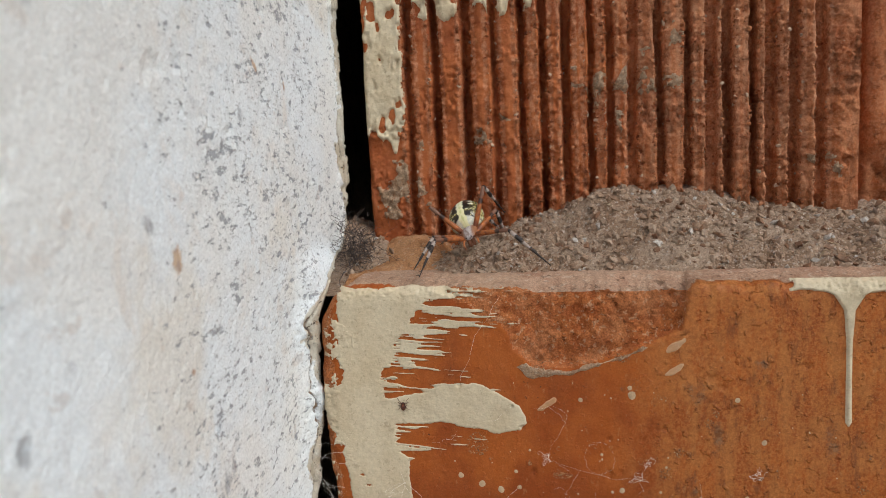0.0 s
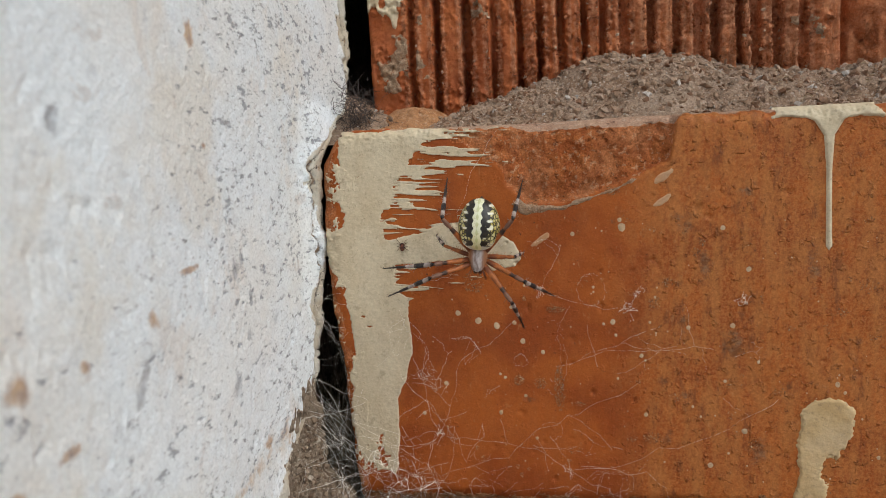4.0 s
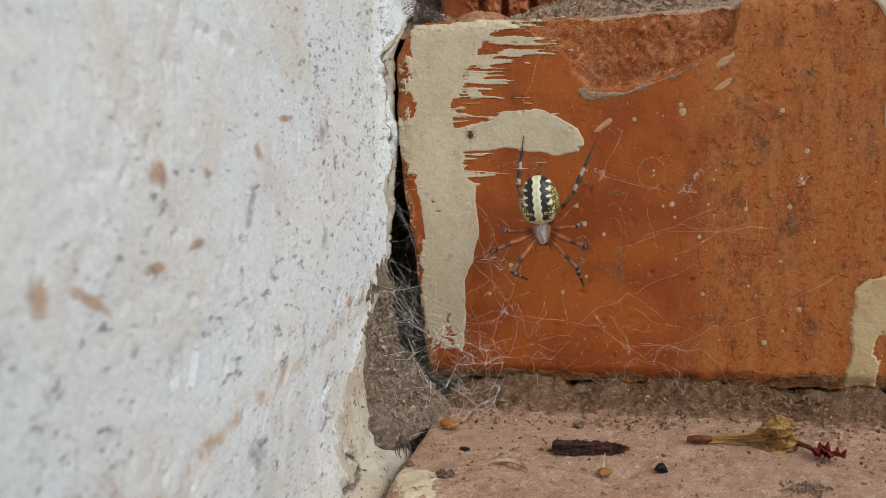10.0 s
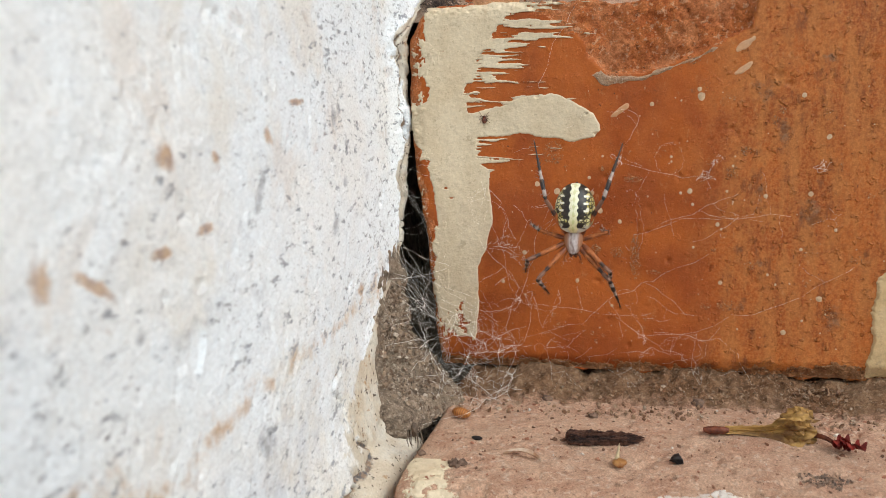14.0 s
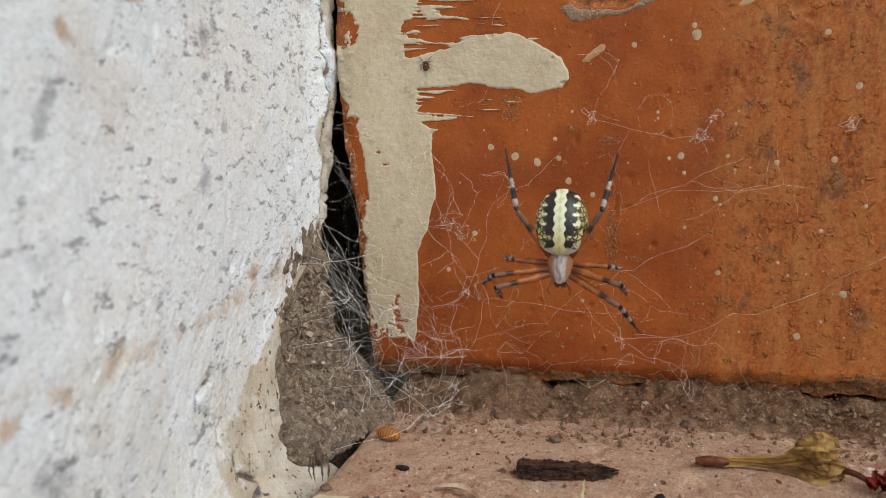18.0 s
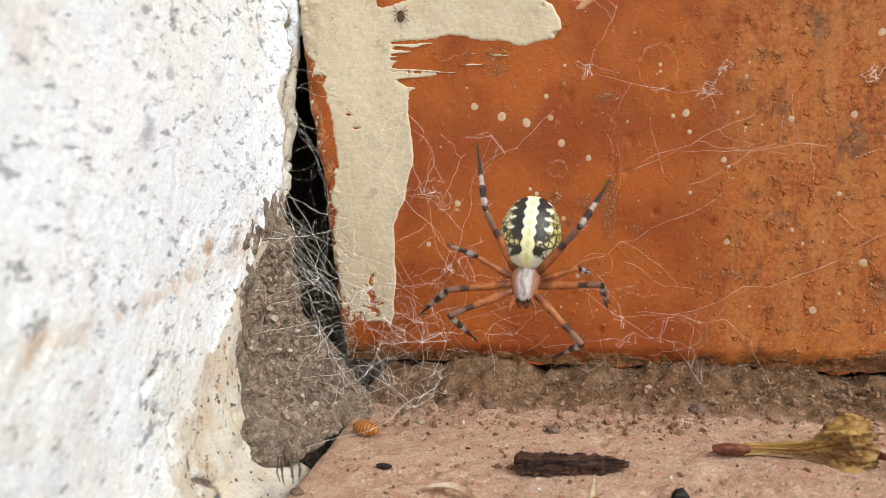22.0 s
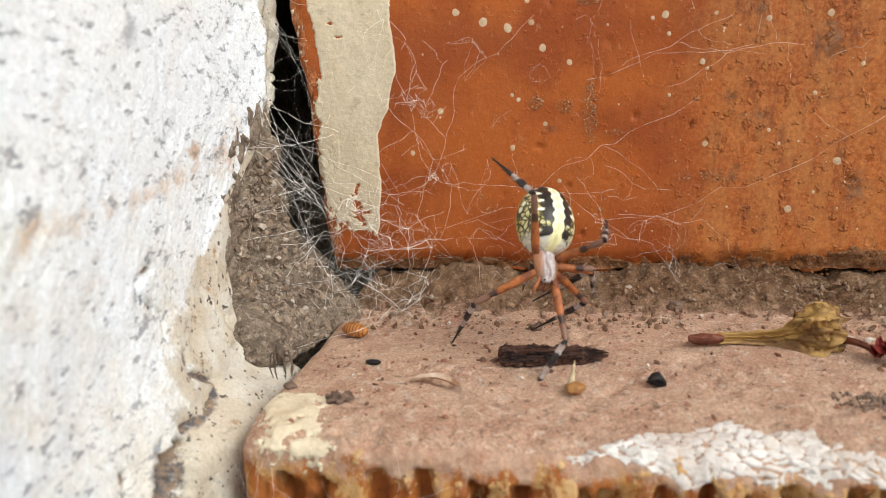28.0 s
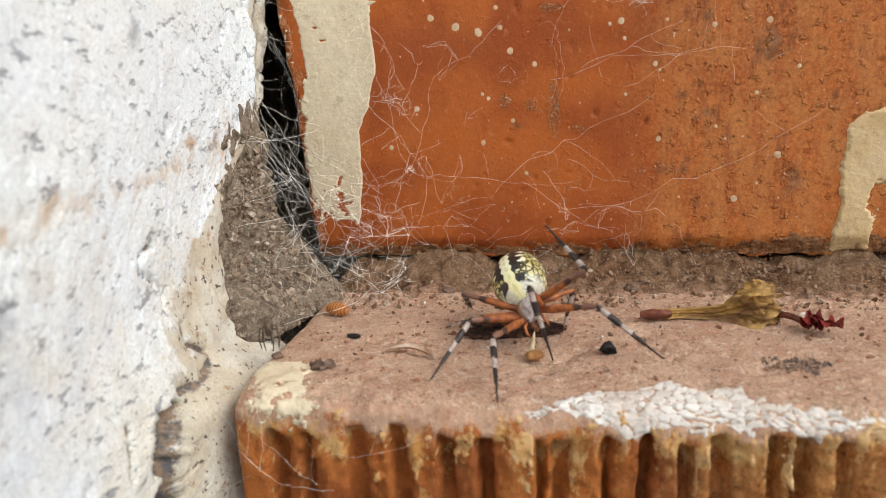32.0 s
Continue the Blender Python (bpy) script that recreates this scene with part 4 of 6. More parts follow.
def build_paint(brick):
    patch("paint", brushed_paint, steps((-0.0068, 0.036, 0.00020)), steps((0.0075, TOP, 0.00013)), 0.00007, on_face, CREAM, brick, "cream paint brushed on roughly")
    patch("paint", drip_paint, steps((0.072, 0.096, 0.00018)), steps((0.050, TOP, 0.00018)), 0.0003, on_face, CREAM, brick, "run of pale cream paint")
    patch("paint", drip_low, steps((0.076, 0.094, 0.00018)), steps((0.0025, 0.028, 0.00018)), 0.0003, on_face, YELLOWED, brick, "splash of yellowed cream paint, flaking")

    def smear(x, z):
        low = np.interp(x, [0.030, 0.0325, 0.039, 0.049, 0.058], [0.0622, 0.0614, 0.0612, 0.0645, 0.0686])
        half = np.interp(x, [0.029, 0.0315, 0.034, 0.044, 0.052, 0.056], [-0.0006, 0.0012, 0.0004, 0.0003, 0.0001, -0.0004])
        return half - np.abs(z - low) + 0.0016 * fbm(x, z, 0.003, 4, 133, 0.65)

    patch("mortar_smear", smear, steps((0.028, 0.058, 0.00020)), steps((0.058, 0.070, 0.00020)), 0.0001, on_face, SMEAR, brick, "grey mortar smeared along the broken edge")
    def foot(x, z):
        return 0.0054 + 0.0012 * smooth(0.03, 0.09, x) - z + 0.0085 * fbm(x, z, 0.005, 6, 136, 0.85)

    patch("mortar_smear", foot, steps((-0.002, 0.105, 0.00025)), steps((0.0042, 0.0135, 0.00018)), 0.00012, on_face, FOOT_DIRT, brick, "brown mortar dust caked on the foot of the brick")
    def flakes(x, z):
        strip = np.minimum(x + 0.0066 - middle_edge(z) - 0.0004, 0.0005 - x)
        return np.minimum(strip, (fbm(x, z, 0.0034, 5, 138, 0.75) - 0.07) * 0.006)

    patch("paint", flakes, steps((-0.0066, 0.001, 0.00016)), steps((0.012, 0.072, 0.00016)), 0.00012, on_face, CREAM, brick, "loose flakes of cream paint on the worn border")
    # scrapes of pale paint
    for cx, cz in ((0.0569, 0.0662), (0.0568, 0.0621), (0.0350, 0.0556)):
        def dab(x, z, cx=cx, cz=cz):
            u, v = 0.8 * (x - cx) + 0.6 * (z - cz), 0.8 * (z - cz) - 0.6 * (x - cx)
            return 0.0006 - np.hypot(u * 0.32, v * 1.0) + 0.0008 * fbm(x, z, 0.0014, 3, 137)
        patch("paint", dab, steps((cx - 0.003, cx + 0.003, 0.00015)), steps((cz - 0.003, cz + 0.003, 0.00015)), 0.00002, on_face, RUBBED, brick, "thin pale scrape")
    # spatter
    rng = np.random.default_rng(5)
    vs, fs = [], []
    spots = [(0.0228, 0.0405, 0.0006), (0.0190, 0.0420, 0.0005), (0.0262, 0.0395, 0.0006), (0.0495, 0.0574, 0.0007), (0.0645, 0.0130, 0.0005)]
    spots += [(rng.uniform(0.010, 0.10), rng.uniform(0.010, 0.060), 0.00010 + 0.00042 * rng.random() ** 3) for _ in range(150)]
    for cx, cz, r in spots:
        a = np.arange(9) * 2 * np.pi / 9
        rr = r * (1 + 0.25 * (rng.random(9) - 0.5))
        x, z = np.r_[cx, cx + rr * np.cos(a)], np.r_[cz, cz + rr * 1.1 * np.sin(a)]
        p = on_face(x, z, np.r_[0.00014, np.full(9, 0.00002)])
        n = 10 * len(vs)
        vs.append(p)
        fs += [(n, n + 1 + (k + 1) % 9, n + 1 + k) for k in range(9)]
    ob = part("paint_spatter", mesh_of("paint_spatter", np.concatenate(vs), fs), DROPS, brick, "small drops of cream paint")
    ob["kind"] = "stuff"


def low_wrap(x, s, t):
    """A place on the lower brick, s metres from a line on its top towards and over the front edge."""
    y0, flat, turn = -0.034, -0.034 - (LOW_FRONT + LOW_ROUND), LOW_ROUND * math.pi / 2
    a = np.clip((s - flat) / LOW_ROUND, 0, math.pi / 2)
    y = np.where(s < flat, y0 - s, LOW_FRONT + LOW_ROUND - LOW_ROUND * np.sin(a))
    z = np.where(s < flat, 0.0, np.where(s < flat + turn, LOW_ROUND * (np.cos(a) - 1), -LOW_ROUND - (s - flat - turn)))
    sink = low_sink(x, y, z) - t
    dl = np.clip(0.0022 - (x - 0.0010), 0, 0.00215)
    sink = sink + 0.0022 - np.sqrt(0.0022**2 - dl**2)
    return np.stack([x, y + sink * np.sin(a), z - sink * np.cos(a)], -1)


def lime_crust(x, s):
    mid = np.interp(x, [0.026, 0.036, 0.043, 0.0493, 0.056, 0.061, 0.066, 0.074], [0.0122, 0.0120, 0.0103, 0.0099, 0.0100, 0.0113, 0.0122, 0.0125])
    half = np.interp(x, [0.026, 0.034, 0.043, 0.0493, 0.056, 0.061, 0.066, 0.075], [-0.0030, -0.0012, 0.0028, 0.0048, 0.0038, 0.0028, 0.0018, 0.0008])
    f = half - np.abs(s - mid) + 0.0070 * fbm(x, s, 0.005, 6, 141, 0.68)
    wx, ws = x + 0.0008 * fbm(x, s, 0.002, 3, 142), s + 0.0008 * fbm(x, s, 0.002, 3, 143)
    near, second = cells(wx, ws, 0.0015, 148)
    return np.minimum(f, (second - near - 0.055 + 0.16 * fbm(x, s, 0.004, 3, 149)) * 0.0014)


def corner_cream(x, s):
    f = 0.0026 - np.abs(x - 0.0050) + 0.020 * fbm(x, s, 0.005, 6, 144, 0.8) - 0.0022 * smooth(0.012, 0.016, s)
    return np.minimum(np.minimum(f, s - 0.002), 0.0175 - s + 0.008 * fbm(x, x * 0, 0.005, 3, 145))


def build_crusts(low, upper):
    patch("lime_crust", lime_crust, steps((0.024, 0.076, 0.00016)), steps((0.002, 0.020, 0.00016)), 0.00003, low_wrap, WHITE, low, "cracked white lime crust along the edge")
    patch("paint", corner_cream, steps((0.0016, 0.016, 0.00022)), steps((0.0, 0.03, 0.00022)), 0.00012, low_wrap, CREAM, low, "dirty cream paint at the corner")

    def runs(x, s):
        length = 0.0150 + 0.0048 * smooth(0.0, 0.25, fbm(x, x * 0, 0.0045, 3, 146, 0.7)) * (0.4 + smooth(0.018, 0.04, x))
        f = np.minimum(length - s, s - 0.0125 + 0.004 * fbm(x, s, 0.003, 3, 150)) * 0.35 + 0.0075 * fbm(x, s * 0.6, 0.0030, 6, 147, 0.8) - 0.0008
        return np.minimum(f, (0.0012 - groove_depth(x, -s + 0.011, GROOVES_LOW, 0.0017, 0.0046, 80)) * 2)

    patch("lime_run", runs, steps((0.010, 0.078, 0.00022)), steps((0.0105, 0.0215, 0.00022)), 0.00006, low_wrap, OCHRE, low, "ochre-stained lime run down the grooved front")

    def upper_cream(x, z):
        g = groove_depth(x, z, GROOVES_UP, 0.0019, 0.0056, 60)
        drips = 0.006 * fbm(x, z * 0.15, 0.0022, 3, 151)
        side = np.minimum(0.0050 - x + 0.005 * fbm(x, z, 0.006, 4, 152), z - 0.104 + 1.8 * drips)
        crown = np.minimum(0.034 - x, z - 0.1285 + drips)
        holes = (0.15 - fbm(x, z * 0.5, 0.0024, 3, 153)) * 0.006
        return np.minimum(np.minimum(np.maximum(side, crown), holes), (0.0008 - g) * 1.5)

    def on_upper(x, z, t):
        dl = np.clip(0.0012 - (x + 0.0040), 0, 0.00115)
        return np.stack([x, UP_FRONT + up_sink(x, x * 0 + UP_FRONT, z) + 0.0012 - np.sqrt(0.0012**2 - dl**2) - t, z], -1)

    patch("paint", upper_cream, steps((-0.0039, 0.036, 0.00024)), steps((0.095, 0.15, 0.00035)), 0.0006, on_upper, CREAM, upper, "peeling cream paint with holes and drips")

    def smears(x, z):
        g = groove_depth(x, z, GROOVES_UP, 0.0019, 0.0056, 60)
        a = np.exp(-(((x - 0.050) / 0.009) ** 2 + ((z - 0.112) / 0.010) ** 2)) + np.exp(-(((x - 0.004) / 0.006) ** 2 + ((z - 0.093) / 0.008) ** 2)) + 0.6 * np.exp(-(((x - 0.088) / 0.005) ** 2 + ((z - 0.095) / 0.006) ** 2))
        return np.minimum((fbm(x, z, 0.004, 5, 154, 0.7) + 0.30 * a - 0.26) * 0.006, (0.0020 - g) * 1.5)

    patch("mortar_smear", smears, steps((-0.0036, 0.0945, 0.00028)), steps((0.084, 0.135, 0.00035)), 0.0003, on_upper, SMEAR, upper, "thin smears of old mortar on the ridges")


def build_setting():
    build_wall_left()
    back = tagged(new("wall_back"), "stepped wall of red clay bricks with crumbling mortar", "wall", kind="structure")
    middle = build_middle(back)
    upper = build_upper(back)
    low = build_lower(back)
    build_mortars(back)
    build_paint(middle)
    build_crusts(low, upper)
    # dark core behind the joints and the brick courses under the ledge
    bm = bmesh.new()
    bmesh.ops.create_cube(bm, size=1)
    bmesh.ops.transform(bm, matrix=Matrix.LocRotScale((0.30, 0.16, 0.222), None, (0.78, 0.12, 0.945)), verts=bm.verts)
    # its colour carries the shade seen through the gaps
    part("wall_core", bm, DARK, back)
    tagged(part("ground", mesh_of("ground", [(-60, -60, -0.25), (60, -60, -0.25), (60, 60, -0.25), (-60, 60, -0.25)], [(0, 1, 2, 3)]), EARTH),
               "bare pale earth below the wall", "ground", kind="structure")
    return middle, low


MIDDLE, LOW = build_setting()


# ---- webs ----
def kinked(points, rng, kink=0.10, cuts=3):
    """A thread through points, bent again and again between them."""
    p = np.array(points, float)
    for _ in range(cuts):
        d = np.linalg.norm(np.diff(p, axis=0), axis=1, keepdims=True)
        mid = 0.5 * (p[:-1] + p[1:]) + kink * d * rng.normal(size=(len(p) - 1, 3)) * (1.0, 0.6, 1.0)
        q = np.empty((len(p) + len(mid), 3))
        q[0::2], q[1::2] = p, mid
        p = q
    return p


def branching(lines, points, rng, radius, depth=2, kink=0.10, twigs=0.16):
    """Adds a thread with finer threads leaving it."""
    p = kinked(points, rng, kink)
    lines.append((p, radius * (0.6 + 0.8 * rng.random(len(p)))))
    if depth == 0:
        return
    size = np.linalg.norm(p[-1] - p[0])
    for k in range(1, len(p) - 1):
        if rng.random() < twigs:
            way = (p[k + 1] - p[k - 1]) / (np.linalg.norm(p[k + 1] - p[k - 1]) + 1e-9)
            turn = rng.choice((-1, 1)) * rng.uniform(0.7, 2.0)
            c, s = math.cos(turn), math.sin(turn)
            way = np.array([way[0] * c - way[2] * s, 0.4 * rng.normal(), way[0] * s + way[2] * c])
            far = p[k] + way * size * rng.uniform(0.12, 0.45)
            far[1] = min(far[1], -0.0006)
            far[2] = max(far[2], 0.0005)
            branching(lines, [p[k], far], rng, radius * 0.72, depth - 1, kink, twigs)


def build_webs():
    rng = np.random.default_rng(9)
    lines = []
    # bundle slung across the dark gap
    for _ in range(11):
        u = rng.random()
        a = (-0.0092 + 0.0008 * rng.normal(), -0.004 - 0.004 * u, 0.0305 - 0.008 * u + 0.0015 * rng.normal())
        b = (-0.0030 + 0.0006 * rng.normal(), -0.0008, 0.0185 - 0.006 * rng.random())
        lines.append((kinked([a, (0.5 * (a[0] + b[0]) + 0.0008 * rng.normal(), -0.004, 0.5 * (a[2] + b[2]) - 0.0008), b], rng, 0.05), 0.000014 + 0.000026 * rng.random() ** 3))
    for n in range(9):
        z = 0.012 + 0.045 * rng.random()
        lines.append((kinked([(-0.0085, -0.003, z), (-0.0045 + 0.003 * rng.random(), -0.001, z + 0.006 * rng.normal())], rng, 0.14), 0.000008 + 0.000010 * rng.random()))
    for n in range(10):
        x, y, z = rng.uniform(-0.008, 0.004), -0.002 - 0.014 * rng.random(), 0.006 + 0.014 * rng.random()
        branching(lines, [(x, y, z), (x + 0.005 * rng.normal(), y - 0.004 * rng.random(), max(0.001, z - 0.010 * rng.random()))], rng, 0.000016 + 0.00001 * rng.random(), 1, 0.08)
    # long lines from the gap to the ledge
    for run in (((-0.0042, -0.006, 0.0130), (-0.0030, -0.010, 0.0060), (-0.0050, -0.018, 0.0010)), ((-0.0092, -0.010, 0.0240), (-0.0040, -0.006, 0.0120), (0.0020, -0.010, 0.0015)), ((-0.0090, -0.014, 0.0160), (0.0000, -0.008, 0.0190)),
                ((0.0012, -0.012, 0.0060), (-0.0010, -0.016, 0.0010)), ((0.0060, -0.020, 0.0005), (0.0082, -0.014, 0.0030), (0.0060, -0.006, 0.0070)), ((0.0000, -0.024, 0.0008), (0.0080, -0.022, 0.0026), (0.0140, -0.010, 0.0040))):
        branching(lines, run, rng, 0.000024, 1, 0.05, 0.08)
    # knots joined by taut threads
    k = 46
    knots = np.stack([rng.uniform(-0.0075, 0.0150, k), -0.0025 - 0.0085 * rng.random(k), 0.0015 + 0.020 * rng.random(k) ** 1.5], 1)
    knots[:, 2] *= np.interp(knots[:, 0], [-0.008, 0.0, 0.015], [1.3, 1.0, 0.6])
    for n, p in enumerate(knots):
        for j in np.argsort(np.linalg.norm(knots - p, axis=1))[1:4]:
            lines.append((kinked([p, knots[j]], rng, 0.05), 0.000011 + 0.000024 * rng.random() ** 2))
        lump_size = 0.00005 + 0.00013 * rng.random() ** 3
        q = rng.normal(0, 0.00022, 3)
        lines.append(([p - q, p - 0.4 * q, p + 0.3 * q, p + q], [0.00002, lump_size, 0.8 * lump_size, 0.00002]))
        for _ in range(int(rng.integers(2, 7))):
            q = p + rng.normal(0, 0.0013, 3)
            q[1], q[2] = min(q[1], -0.0008), max(q[2], 0.0006)
            lines.append((kinked([p, q], rng, 0.10, 2), 0.000010 + 0.000014 * rng.random()))
    # fine nets spanning the gap, the corner, the plaster's edge and the paint
    for k, lo, hi, thin in ((8, (-0.0098, -0.004, 0.015), (-0.0028, 0.0012, 0.052), 0.000008), (26, (-0.0090, -0.015, 0.001), (0.0105, -0.002, 0.019), 0.000007),
                            (12, (-0.0100, -0.018, 0.008), (-0.0060, -0.003, 0.034), 0.000007), (40, (0.004, -0.005, 0.006), (0.024, -0.0018, 0.042), 0.000009), (34, (0.020, -0.008, 0.001), (0.050, -0.002, 0.014), 0.000008)):
        net = rng.uniform(lo, hi, (k, 3))
        for n, p in enumerate(net):
            for j in np.argsort(np.linalg.norm(net - p, axis=1))[1:int(rng.integers(3, 5))]:
                lines.append((kinked([p, net[j]], rng, 0.06), thin * (0.7 + 1.0 * rng.random() ** 2)))
    # taut bright strands before the slit and the corner
    for _ in range(15):
        a = np.array([rng.uniform(-0.0098, -0.0060), rng.uniform(-0.020, -0.004), rng.uniform(0.004, 0.036)])
        b = np.array([rng.uniform(-0.0030, 0.0120), rng.uniform(-0.010, -0.002), a[2] - rng.uniform(-0.004, 0.020)])
        b[2] = max(b[2], 0.0012)
        branching(lines, [a, 0.5 * (a + b) + (0, 0, -0.0006), b], rng, 0.000015 + 0.000014 * rng.random(), 1, 0.025, 0.12)
    # wisps of dusty silk
    for cx, cy, cz, r, k in ((0.0034, -0.006, 0.0030, 0.0018, 30), (-0.0010, -0.005, 0.0075, 0.0022, 10), (0.0090, -0.0125, 0.0012, 0.0016, 30), (-0.0060, -0.006, 0.0150, 0.0022, 12)):
        for _ in range(k):
            p = np.array([cx, cy, cz]) + r * rng.normal(size=3) * (1.0, 0.8, 0.8)
            q = p + 0.9 * r * rng.normal(size=3)
            p[2], q[2] = max(p[2], 0.0004), max(q[2], 0.0004)
            lines.append((kinked([p, q], rng, 0.14, 2), 0.000006 + 0.000006 * rng.random()))
    tagged(part("cobweb", tubes("cobweb", [(p, 0.95 * np.asarray(r)) for p, r in lines], 3), SILK), "tangled white cobweb stretched across the dusty corner", "cobweb", kind="stuff")
    # threads on and before the brick's face, in tenths of a millimetre
    lines = []
    near = [((102, 414), (122, 388), (114, 374)), ((81, 313), (101, 282), (130, 251), (148, 215), (145, 188), (125, 170), (93, 166), (70, 174), (-18, 197)), ((181, 356), (152, 306), (143, 281), (171, 249)),
            ((102, 300), (129, 300), (151, 285)), ((-19, 187), (33, 177), (79, 167)), ((-7, 155), (27, 107), (64, 102), (122, 125), (165, 142)), ((97, 162), (95, 116), (113, 64), (107, 45)),
            ((27, 107), (48, 74), (61, 55), (78, 35), (115, 28)), ((12, 45), (47, 24), (105, 20), (132, 12)), ((176, 101), (120, 97), (61, 64)), ((-1, 122), (4, 65), (57, 26))]
    for run in near:
        branching(lines, [(x * 1e-4, -0.0032 - 0.00003 * max(0, 140 - z) + 0.0008 * rng.normal(), z * 1e-4) for x, z in run], rng, 0.000016, 2, 0.07, 0.13)
    runs = [((0.0080, 0.0430), (0.0124, 0.0253), (0.0160, 0.0111)), ((0.0347, 0.0459), (0.0502, 0.0428), (0.0527, 0.0470)), ((0.0502, 0.0428), (0.0512, 0.0405)),
            ((0.0371, 0.0320), (0.0548, 0.0350), (0.0650, 0.0352)), ((0.0124, 0.0253), (0.0145, 0.0189), (0.0073, 0.0168)), ((0.0145, 0.0189), (0.0231, 0.0174)),
            ((0.0327, 0.0554), (0.0384, 0.0540), (0.0347, 0.0459)), ((0.0160, 0.0111), (0.0337, 0.0201), (0.0520, 0.0290)), ((0.0231, 0.0174), (0.0390, 0.0120), (0.0622, 0.0181)),
            ((0.0418, 0.0336), (0.0508, 0.0376), (0.0560, 0.0395)), ((0.0184, 0.0312), (0.0145, 0.0189)), ((0.0184, 0.0312), (0.0300, 0.0410)), ((0.0356, 0.0184), (0.0390, 0.0120), (0.0530, 0.0029)),
            ((0.0200, 0.0600), (0.0280, 0.0760)), ((0.0412, 0.0128), (0.0530, 0.0120), (0.0590, 0.0030)), ((0.0160, 0.0111), (0.0100, 0.0060)), ((0.0620, 0.0181), (0.0760, 0.0260))]
    for run in runs:
        branching(lines, [(x, -0.0014, z) for x, z in run], rng, 0.000011, 1, 0.07, 0.07)
    for n in range(16):
        x, z = 0.010 + 0.07 * rng.random() ** 1.2, 0.004 + 0.05 * rng.random() ** 1.8
        ang, d = rng.uniform(-0.7, 0.7), 0.003 + 0.012 * rng.random() ** 2
        branching(lines, [(x, -0.0010, z), (x + d * math.cos(ang), -0.0012, max(0.003, z + d * math.sin(ang)))], rng, 0.000009, 1, 0.10)
    # curled wisps
    for n in range(5):
        x, z, r = 0.012 + 0.03 * rng.random(), 0.006 + 0.018 * rng.random(), 0.0008 + 0.0014 * rng.random()
        t = np.linspace(0, rng.uniform(2, 6), 16) + rng.uniform(0, 6)
        p = np.stack([x + r * np.cos(t) * 1.3, np.full(16, -0.0012), z + r * np.sin(t)], 1) + rng.normal(0, 0.00012, (16, 3))
        p[:, 2] = np.maximum(p[:, 2], 0.003)
        lines.append((p, 0.000008))
    # rings of old silk
    for cx, cz, rx, rz in ((0.0438, 0.0462, 0.0022, 0.0026), (0.0366, 0.0335, 0.0019, 0.0058), (0.0465, 0.0095, 0.0036, 0.0022), (0.0305, 0.0330, 0.0013, 0.0013)):
        for _ in range(2):
            t = np.linspace(0.2, rng.uniform(3.5, 5.2), 26) + rng.uniform(0, 6)
            k = 1 + 0.10 * rng.normal()
            p = np.stack([cx + k * rx * np.cos(t), np.full(26, -0.0010), cz + k * rz * np.sin(t)], 1) + rng.normal(0, 0.00016, (26, 3))
            lines.append((p, 0.000007))
    # knots of silk
    for x, z in ((0.0502, 0.0428), (0.0347, 0.0459), (0.0145, 0.0189), (0.0520, 0.0455), (0.0700, 0.0440), (0.0390, 0.0120), (0.0129, 0.0300)):
        for n in range(7):
            a = rng.normal(0, 0.0006, 4)
            lines.append((kinked([(x + a[2], -0.0016, z + a[3]), (x + a[0], -0.0012, z + a[1])], rng, 0.3), 0.00002))
    tagged(part("web_threads", tubes("web_threads", lines), SILK), "fine pale spider threads strung over the brick face", "web", kind="stuff")
    lines = []
    # slack threads in front of the lower brick's corner
    for run in (((0.0008, -0.0472, -0.0015), (0.0046, -0.0480, -0.0075), (0.0075, -0.0480, -0.0098), (0.0135, -0.0475, -0.0105)), ((-0.0004, -0.0485, -0.0060), (0.0020, -0.0490, -0.0072), (0.0042, -0.0482, -0.0066)),
                ((0.0042, -0.0478, -0.0020), (0.0034, -0.0482, -0.0062), (0.0060, -0.0482, -0.0085)), ((0.0052, -0.0476, -0.0040), (0.0085, -0.0480, -0.0070), (0.0118, -0.0475, -0.0100)),
                ((0.0130, -0.0474, -0.0062), (0.0190, -0.0478, -0.0055), (0.0250, -0.0474, -0.0035)), ((-0.0006, -0.0480, -0.0085), (0.0010, -0.0490, -0.0100), (0.0040, -0.0484, -0.0085))):
        branching(lines, run, rng, 0.000010, 1, 0.07, 0.08)
    tagged(part("silk_lines", tubes("silk_lines", lines), SILK), "single silk lines hanging before the brick and ledge", "web", kind="stuff")
    # dark fluff caught behind the brick's upper corner
    lines = []
    for n in range(420):
        p = np.array([-0.0040, 0.020, 0.0800]) + rng.normal(0, 1, 3) * (0.0020, 0.0025, 0.0034)
        q = p + rng.normal(0, 0.0022, 3)
        lines.append((kinked([p, q], rng, 0.16, 2), 0.00003 + 0.00005 * rng.random() ** 2))
    fluff = plain("dark_fluff", (0.11, 0.085, 0.075), 0.9, (0.05, 0.04, 0.036), 500.0)
    tagged(part("fluff", tubes("fluff", lines, 3), fluff), "dark tangle of dust and fibres caught in the joint", "dust fluff", kind="stuff")


